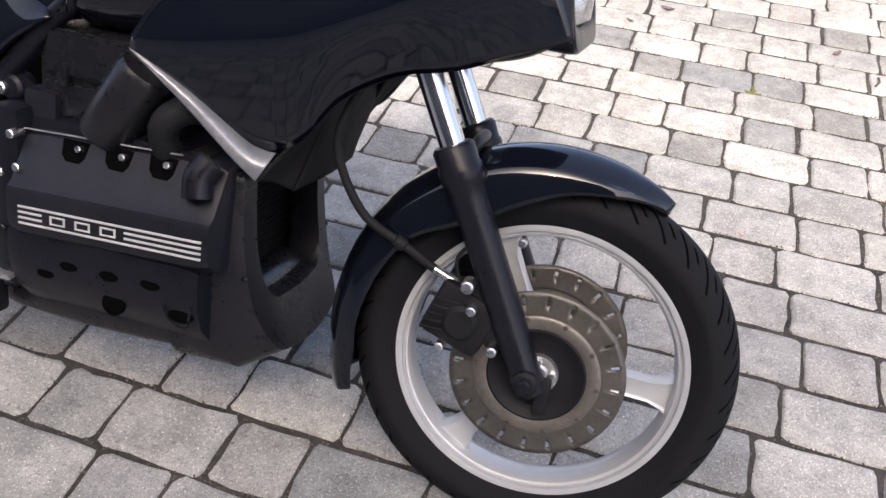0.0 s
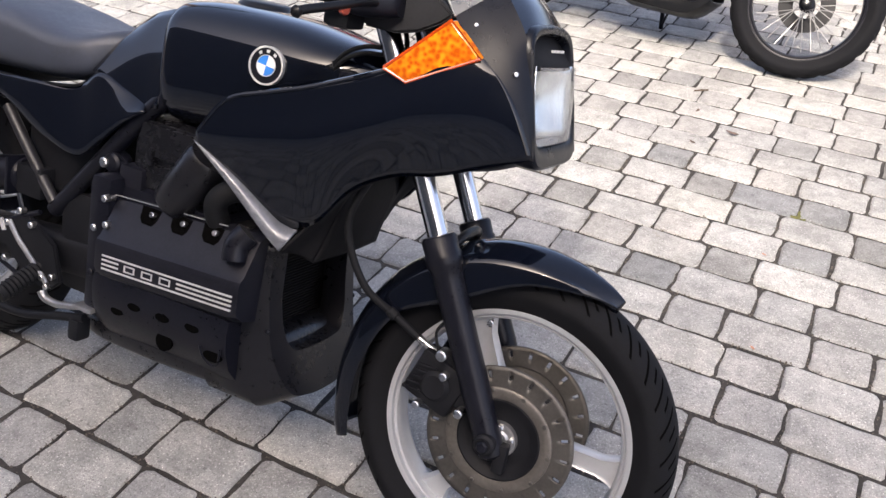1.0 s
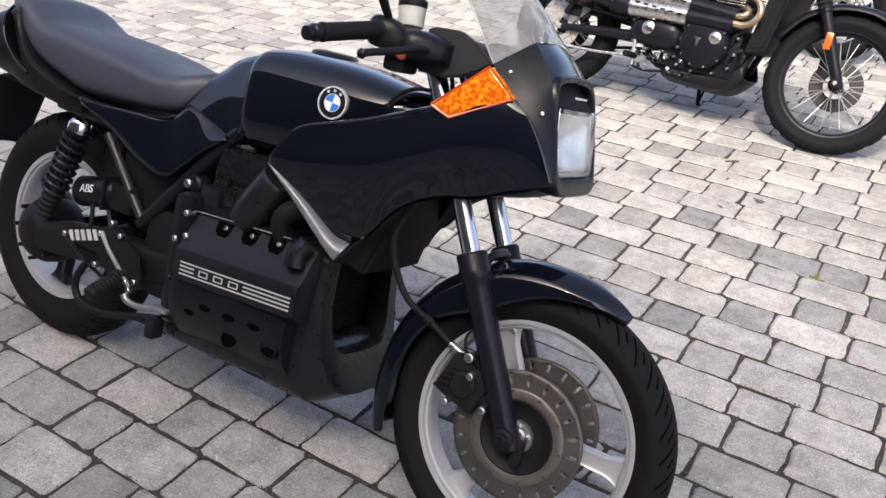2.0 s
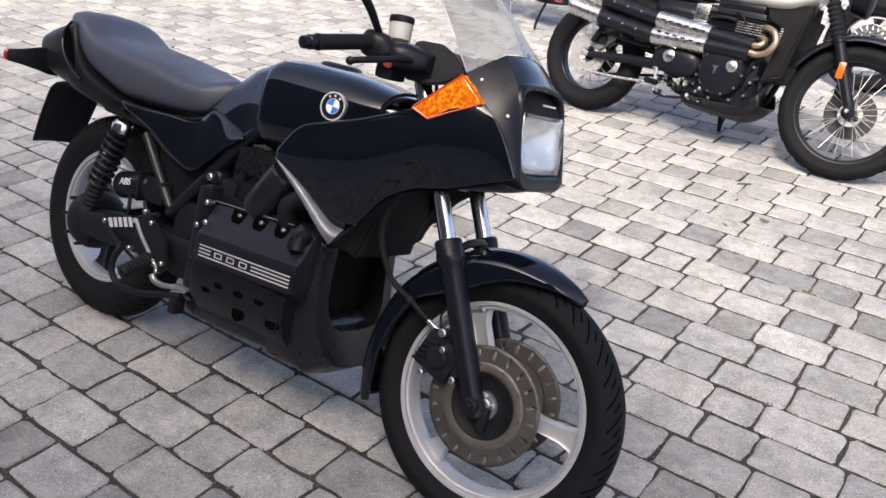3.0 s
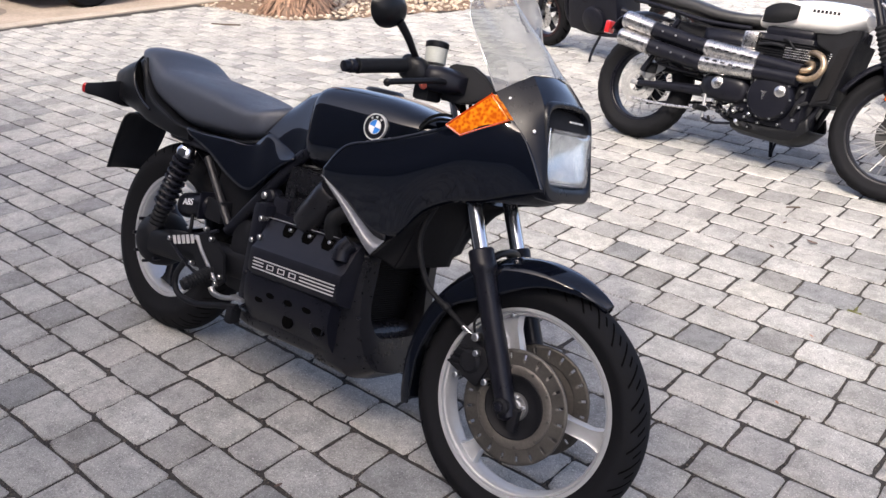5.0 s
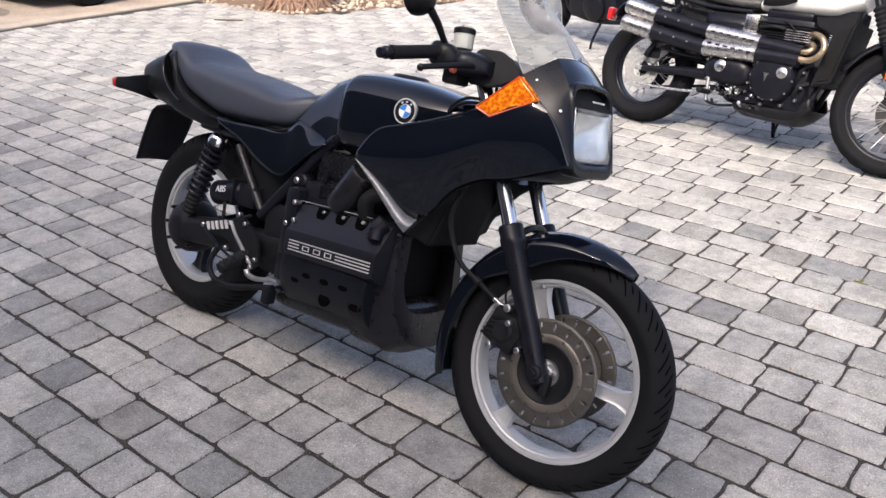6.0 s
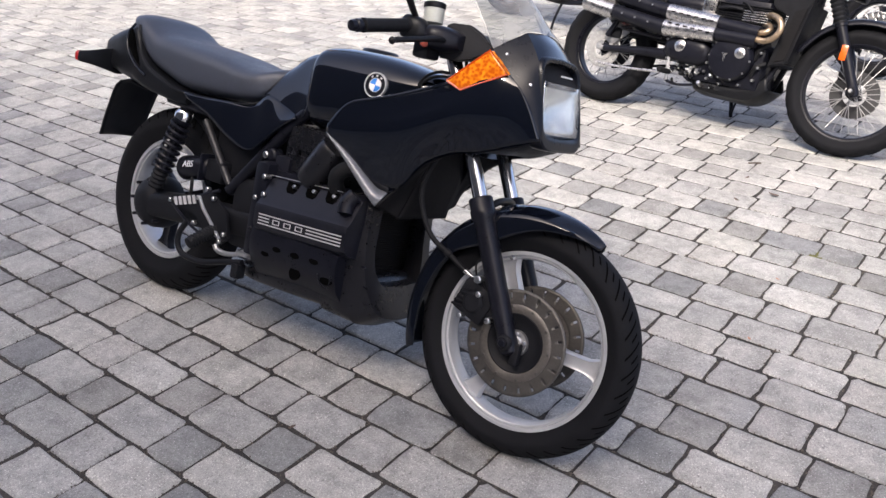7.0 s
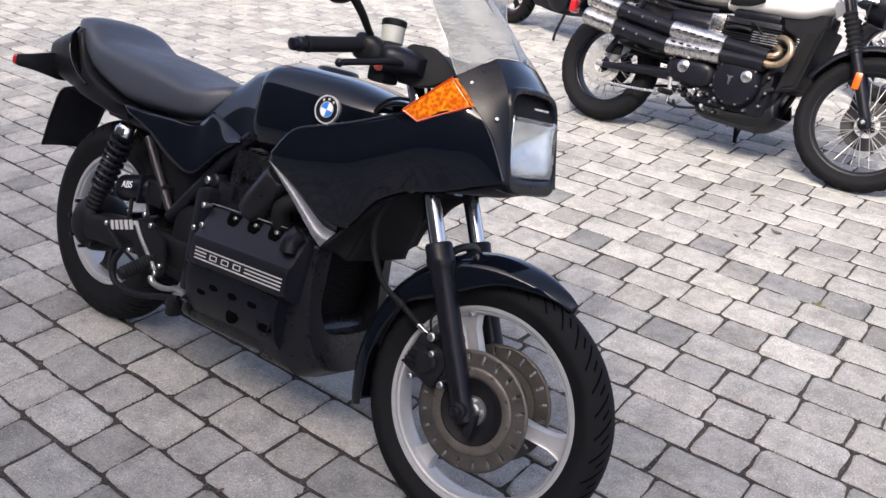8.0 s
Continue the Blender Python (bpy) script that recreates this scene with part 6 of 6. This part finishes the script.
def in_bed(x, y):
    """The planting bed: straight along the drive, a rounded corner, then sweeping away."""
    if y < 5.56 or x > -5.92 + 0.40 * (y - 5.56):
        return False
    return not (x > -6.35 and y < 5.9 and math.hypot(x + 6.35, y - 5.95) > 0.46)


for row in [*range(-6, 66), *range(-43, -6)]:
    y = ROW0 + PITCH * (row + 0.5)
    start = COURSE.get(row, 0.109 + 0.0067 * row - 0.2 * (row % 2) + rng.uniform(-0.02, 0.02))
    i = 2 * int(math.floor((-7.62 - start) / (LONG + SHORT)))
    x = start + i / 2 * (LONG + SHORT)
    while x < 6.4:
        kind = "LS"[i % 2]
        i += 1
        l = LONG if kind == "L" else SHORT
        cx, cy = x + l / 2 + rng.uniform(-0.002, 0.002), y + rng.uniform(-0.0015, 0.0015)
        x += l
        if cx - l / 2 < -7.66:
            continue
        # the bed and its edge take the place of paving
        if in_bed(cx, cy):
            continue
        v, rz, dz, tx, ty = rng.randrange(8), radians(rng.gauss(0, 0.45)), rng.gauss(0, 0.0011), rng.gauss(0, 0.004), rng.gauss(0, 0.004)
        flip = math.pi if rng.random() < 0.5 else 0.0
        if -1.55 < cx < 0.95 and 0.30 < cy < 3.35 and near < 300:
            ob = new("paver", meshes[kind, v])
            ob.matrix_basis = Matrix.LocRotScale((cx, cy, dz), Euler((tx, ty, rz + flip)), None)
            ob.parent = pavement
            near += 1
        else:
            m = Matrix.LocRotScale((cx, cy, dz), Euler((tx, ty, rz + flip)), None)
            pts, faces = shapes[kind][v]
            o = len(all_pts)
            all_pts += [tuple(m @ Vector(p)) for p in pts]
            all_kinds += [0 if kind == "L" else 1] * len(faces)
            all_faces += [tuple(o + k for k in f) for f in faces]
me = bpy.data.meshes.new("paver_field")
me.from_pydata(all_pts, [], all_faces)
for p, k in zip(me.polygons, all_kinds):
    p.use_smooth = True
    p.material_index = k
for m in paver_many:
    me.materials.append(m)
field = tagged(new("paver_field", me), kind="stuff")
field.parent = pavement

SAND = material("joint_sand", (0.033, 0.0295, 0.0265), 0.95, var=0.6, scale=9, bump=0.6, bump_scale=260)
bm = bmesh.new()
bmesh.ops.create_grid(bm, x_segments=2, y_segments=2, size=400)
for v in bm.verts:
    v.co.z = -0.0055
tagged(part("ground", bm, SAND), "dark sandy ground under the paving", "ground", kind="structure")
CRUMB = material("joint_crumbs", (0.10, 0.085, 0.07), 0.95, var=0.6, scale=90)
verts, faces = [], []
for _ in range(9000):
    if rng.random() < 0.6:
        x, y = rng.uniform(-2.3, 1.2), ROW0 + PITCH * rng.randrange(-1, 19) + rng.gauss(0, 0.004)
    else:
        row = rng.randrange(-1, 19)
        x = COURSE[row] + (LONG + SHORT) * rng.randrange(-4, 5) + (LONG if rng.random() < 0.5 else 0) + rng.gauss(0, 0.004)
        y = ROW0 + PITCH * (row + rng.random())
    z, r, o = -0.0035 + rng.uniform(0, 0.0035), rng.uniform(0.0012, 0.0046), len(verts)
    a = rng.uniform(0, 6.28)
    verts += [(x + r * math.cos(a + k * 2.09), y + r * math.sin(a + k * 2.09), z - r * 0.4) for k in range(3)] + [(x, y, z + r * 0.8)]
    faces += [(o, o + 1, o + 3), (o + 1, o + 2, o + 3), (o + 2, o, o + 3)]
me = bpy.data.meshes.new("joint_crumbs")
me.from_pydata(verts, [], faces)
me.materials.append(CRUMB)
tagged(new("joint_crumbs", me), "dark crumbs and grit in the paving joints", "grit", kind="stuff")
# moss in a joint and a few dry twigs
MOSS = material("joint_moss", (0.10, 0.10, 0.03), 0.95, var=0.4, scale=120, bump=0.4, bump_scale=300)
bm = bmesh.new()
for _ in range(46):
    u, v = rng.gauss(0, 0.018), rng.gauss(0, 0.006)
    if rng.random() < 0.5:
        u, v = rng.gauss(0, 0.005), abs(rng.gauss(0, 0.03))
    pebble_r = rng.uniform(0.003, 0.007)
    for q in bmesh.ops.create_icosphere(bm, subdivisions=1, radius=pebble_r)["verts"]:
        q.co = (q.co.x + 0.462 + u, q.co.y + 2.885 + v, q.co.z * 0.5 - 0.002)
tagged(part("moss_tuft", bm, MOSS), "small green moss tuft in a paving joint", "moss", kind="stuff")
TWIG = material("dry_twig", (0.07, 0.05, 0.035), 0.9, var=0.3, scale=60)
for x, y, a in ((-0.11, 3.80, 0.5), (0.86, 3.12, 1.2), (-6.3, 4.95, 0.3)):
    l = 0.035 if x > -1 else 0.16
    tagged(part("twig", tube([(x - l * math.cos(a), y - l * math.sin(a), 0.004), (x, y, 0.008), (x + l * math.cos(a + 0.4), y + l * math.sin(a + 0.4), 0.004)], 0.004 if x > -1 else 0.009, 6, 3), TWIG), "dry brown twig lying on the paving", "twig")
LEAF = material("dead_leaf", (0.11, 0.075, 0.06), 0.85, var=0.4, scale=90, bump=0.3, bump_scale=300)
# Small curled orange pieces, added where the blocks have orange spots.
ORANGE_SPECK = material("orange_speck", (0.40, 0.20, 0.13), 0.8, var=0.3, scale=90)
leaf_rng = random.Random(8)
for x, y, l, m in ((-0.07, 3.574, 0.016, LEAF), (0.109, 3.428, 0.027, LEAF), (-0.01, 3.261, 0.016, LEAF), (0.726, 3.292, 0.024, LEAF), (0.404, 2.581, 0.008, ORANGE_SPECK), (0.47, 2.085, 0.009, ORANGE_SPECK), (-0.399, 0.794, 0.012, LEAF)):
    a, bend, bm = leaf_rng.uniform(0, 6.28), leaf_rng.uniform(0.2, 0.4), bmesh.new()
    rows = []
    for k in range(7):
        u = k / 6
        w = l * 0.42 * math.sin(math.pi * min(1, u * 0.97 + 0.03)) ** 0.7 * leaf_rng.uniform(0.8, 1.1)
        rows.append([(l * (u * 2 - 1), v * w, 0.0035 + l * bend * ((u * 2 - 1) ** 2 * 0.5 + abs(v) * 0.5)) for v in (-1, -0.5, 0, 0.5, 1)])
    skin(rows, 2, 2, bm)
    place(bm, Matrix.Translation((x, y, 0)) @ Matrix.Rotation(a, 4, "Z"))
    tagged(part("leaf", bm, m, thick=0.0008), "small curled dry brown leaf on the paving" if m is LEAF else "small orange speck on the paving", "leaf", "fallen leaves")
KERB = material("pale_kerb_concrete", (0.34, 0.295, 0.245), 0.85, var=0.2, scale=5, bump=0.3, bump_scale=200)
tagged(part("kerb", box(-7.90, -7.685, -6, 30, -0.03, 0.010, None, 0.006), KERB), "pale flush concrete edge strip", "kerb", kind="structure")
ROAD = material("worn_drive_concrete", (0.32, 0.265, 0.215), 0.9, var=0.22, scale=2.5, bump=0.3, bump_scale=150)
tagged(part("road", box(-40, -7.93, -20, 40, -0.03, 0.004, None, 0), ROAD), "sunlit tan concrete driveway", "road", kind="structure")
# A flat darker patch on the drive, wavy at its edge.
patch_bm = bmesh.new()
edge = [patch_bm.verts.new((-9.05 + (0.5 + 0.12 * math.sin(3 * k * 0.2618 + 1)) * math.cos(k * 0.2618), 3.55 + (0.42 + 0.10 * math.cos(2 * k * 0.2618)) * math.sin(k * 0.2618), 0.0085)) for k in range(24)]
patch_bm.faces.new(edge)
part("drive_dark_patch", patch_bm, material("dark_patch_tone", (0.15, 0.125, 0.105), 0.8, var=0.3, scale=6), bpy.data.objects["road"])
# Unseen wall, added to shade the near side and darken the paint's reflections.
SHADE_WALL = material("dark_shade_wall", (0.095, 0.088, 0.08), 0.8, var=0.3, scale=1.5, bump=0.3, bump_scale=60)
wall = box(-30, 6.0, -7.0, -6.6, -0.02, 9.95, None, 0.02)
tagged(part("shade_wall", wall, SHADE_WALL), "unseen plain dark wall added to shade the near paving", "wall", kind="structure")


# ---- planting bed, tree and parked car beyond the paving ----
MULCH = material("brown_mulch", (0.16, 0.105, 0.07), 0.95, var=0.5, scale=14, bump=1.0, bump_scale=60)
STONE = material("pale_pebble", (0.44, 0.37, 0.29), 0.8, var=0.3, scale=9, bump=0.3, bump_scale=90)
BARK = material("shaggy_bark", (0.17, 0.115, 0.085), 0.95, var=0.45, scale=16, bump=0.8, bump_scale=50)
DRY = material("dry_fibre", (0.26, 0.16, 0.11), 0.95, var=0.4, scale=20, bump=0.5, bump_scale=60)
FROND = material("palm_frond_green", (0.06, 0.09, 0.03), 0.6, var=0.3, scale=8, bump=0.2, bump_scale=50)
bm = bmesh.new()
grid = {}
for i in range(46):
    for j in range(52):
        x, y = -7.64 + i * 0.075, 5.54 + j * 0.075
        h = noise.noise(Vector((x * 3, y * 3, 0))) * 0.012 + noise.noise(Vector((x * 11, y * 11, 3))) * 0.008
        grid[i, j] = bm.verts.new((x, y, 0.0 + h))
for i in range(45):
    for j in range(51):
        c = grid[i, j].co
        if in_bed(c.x + 0.04, c.y + 0.04):
            bm.faces.new((grid[i, j], grid[i + 1, j], grid[i + 1, j + 1], grid[i, j + 1]))
bmesh.ops.delete(bm, geom=[v for v in bm.verts if not v.link_faces], context="VERTS")
tagged(part("planting_bed", bm, MULCH), "bed of brown mulch beside the paving", "planting bed", kind="structure")


def pebble(bm, x, y, z, r, rng):
    q = bmesh.ops.create_icosphere(bm, subdivisions=1, radius=r)["verts"]
    sx, sy, sz, a = rng.uniform(0.8, 1.3), rng.uniform(0.7, 1.1), rng.uniform(0.5, 0.75), rng.uniform(0, 3)
    for v in q:
        px, py, pz = v.co.x * sx, v.co.y * sy, v.co.z * sz
        k = 1 + rng.uniform(-0.12, 0.12)
        v.co = (x + (px * math.cos(a) - py * math.sin(a)) * k, y + (px * math.sin(a) + py * math.cos(a)) * k, z + pz * k)


TREE = (-6.42, 6.02)
verts, faces = [], []
for n in range(30):
    bm = bmesh.new()
    for _ in range(30):
        for _try in range(40):
            x, y = rng.uniform(-7.6, -5.0), rng.uniform(5.56, 8.4)
            d = math.hypot(x - TREE[0], y - TREE[1])
            if in_bed(x, y) and d > 0.36 and (rng.random() < (0.25 if x < -6.5 and y < 6.2 else 0.95)):
                break
        pebble(bm, x, y, 0.012, rng.uniform(0.012, 0.038), rng)
    o = len(verts)
    bm.verts.index_update()
    verts += [tuple(v.co) for v in bm.verts]
    faces += [tuple(o + v.index for v in f.verts) for f in bm.faces]
    bm.free()
me = bpy.data.meshes.new("pebbles")
me.from_pydata(verts, [], faces)
for p in me.polygons:
    p.use_smooth = True
me.materials.append(STONE)
tagged(new("pebbles", me), "pale cream pebbles scattered over the bed", "pebbles", kind="stuff")
bm = bmesh.new()
for k in range(22):
    y = 5.53 + 0.008 * (k % 3)
    x = -7.5 + k * 0.075 + rng.uniform(-0.02, 0.02)
    if k < 20:
        pebble(bm, x, y + max(0, x + 6.3) * 0.5, 0.01, rng.uniform(0.015, 0.034), rng)
tagged(part("edging_stones", bm, STONE), "row of pale stones edging the bed", "edging stones", kind="stuff")

tree = thing("palm_tree", pose(TREE[0], TREE[1], 0), "brown shaggy palm trunk in a pebble bed", "tree")
rings = []
for i in range(26):
    z = -0.03 + i * 0.17
    r = 0.20 + 0.20 * math.exp(-z * 3.2) + 0.02 * (i % 2)
    rings.append([(r * (1 + 0.10 * noise.noise(Vector((math.cos(k * 0.393) * 2, math.sin(k * 0.393) * 2, z * 3)))) * math.cos(k * 0.393),
                   r * (1 + 0.10 * noise.noise(Vector((math.cos(k * 0.393) * 2, math.sin(k * 0.393) * 2, z * 3)))) * math.sin(k * 0.393), z) for k in range(16)])
bm = bmesh.new()
stitch(bm, rings, True, True)
part("trunk", bm, BARK, tree)
verts, faces = [], []
for _ in range(520):
    a, z = rng.uniform(0, 2 * math.pi), rng.uniform(0.02, 0.75)
    r = 0.215 + 0.20 * math.exp(-z * 3.2)
    l, w, da = rng.uniform(0.06, 0.2), rng.uniform(0.006, 0.02), rng.uniform(-0.2, 0.2)
    o = len(verts)
    out = rng.uniform(0.01, 0.07)
    z2 = max(0.006, z - l)
    r2 = 0.215 + 0.20 * math.exp(-z2 * 3.2) + out
    for rr, zz, aa, ww in ((r, z, a, w), (r2, z2, a + da, w * 0.5)):
        for s in (-1, 1):
            verts.append((rr * math.cos(aa) - s * ww * math.sin(aa), rr * math.sin(aa) + s * ww * math.cos(aa), zz))
    verts.append(((r - 0.02) * math.cos(a), (r - 0.02) * math.sin(a), z))
    faces += [(o, o + 1, o + 3, o + 2), (o, o + 2, o + 4), (o + 1, o + 4, o + 3), (o + 2, o + 3, o + 4), (o, o + 4, o + 1)]
me = bpy.data.meshes.new("fibre")
me.from_pydata(verts, [], faces)
me.materials.append(DRY)
fib = tagged(new("fibre", me), kind="stuff")
fib.parent = tree
verts, faces = [], []
for k in range(16):
    a, up = k * 0.393 + rng.uniform(-0.1, 0.1), rng.uniform(0.2, 1.0)
    for i in range(22):
        t = i / 21
        r, z = 0.15 + 1.7 * t, 4.25 + up * t * 1.3 - 1.6 * t * t
        for s in (-1, 1):
            l = 0.42 * math.sin(math.pi * min(1, 0.12 + 0.85 * t)) + 0.03
            b2 = a + s * 1.05
            o = len(verts)
            px, py = r * math.cos(a), r * math.sin(a)
            verts += [(px, py, z), (px + 0.045 * math.cos(a), py + 0.045 * math.sin(a), z + 0.004), (px + l * math.cos(b2), py + l * math.sin(b2), z - l * 0.45), (px + 0.02 * math.cos(a), py + 0.02 * math.sin(a), z - 0.012)]
            faces += [(o, o + 1, o + 2), (o, o + 2, o + 3), (o + 1, o + 3, o + 2)]
me = bpy.data.meshes.new("crown")
me.from_pydata(verts, [], faces)
me.materials.append(FROND)
crown = new("crown", me)
crown.parent = tree

# a dark car on the drive, of which little more than a tyre shows
car = thing("car", pose(-9.18, 5.95, 0, 0, 0, 90), "dark maroon car parked on the driveway", "car")
CARPAINT = material("car_maroon_paint", (0.05, 0.012, 0.014), 0.2, coat=0.6)
secs = []
for x, zb, zt, w in ((-2.15, 0.42, 0.62, 0.60), (-2.05, 0.30, 0.80, 0.76), (-1.2, 0.24, 0.92, 0.85), (-0.6, 0.22, 0.96, 0.87), (0.6, 0.22, 0.98, 0.87), (1.5, 0.24, 0.97, 0.85), (2.0, 0.30, 0.92, 0.76), (2.1, 0.42, 0.75, 0.62)):
    zm = (zb + zt) / 2
    secs.append([(x, -w * 0.86, zb), (x, -w, zm - 0.05), (x, -w * 0.97, zm + 0.12), (x, -w * 0.86, zt), (x, w * 0.86, zt), (x, w * 0.97, zm + 0.12), (x, w, zm - 0.05), (x, w * 0.86, zb)])
bm = bmesh.new()
stitch(bm, secs, True, True)
part("body", bm, CARPAINT, car)
secs = []
for x, zt, w, wt in ((-1.15, 0.93, 0.78, 0.76), (-0.45, 1.36, 0.80, 0.60), (0.3, 1.43, 0.80, 0.60), (1.1, 1.38, 0.80, 0.58), (1.75, 0.96, 0.76, 0.72)):
    secs.append([(x, -w, 0.90), (x, -wt, zt), (x, wt, zt), (x, w, 0.90)])
bm = bmesh.new()
stitch(bm, secs, True, True)
part("cabin", bm, PLASTIC, car, "dark glazed cabin")
for x in (-1.33, 1.27):
    for y in (-0.80, 0.80):
        m = pose(x, y, 0.315)
        prof = [(0.20, -0.10), (0.29, -0.10), (0.312, -0.075), (0.315, 0.0), (0.312, 0.075), (0.29, 0.10), (0.20, 0.10)]
        wheel = part("wheel", place(lathe(prof, 40), m), RUBBER, car)
        part("rim", place(lathe([(0.02, -0.085), (0.14, -0.075), (0.20, -0.095), (0.20, 0.095), (0.14, 0.075), (0.02, 0.085)], 32), m), SILVER, wheel)
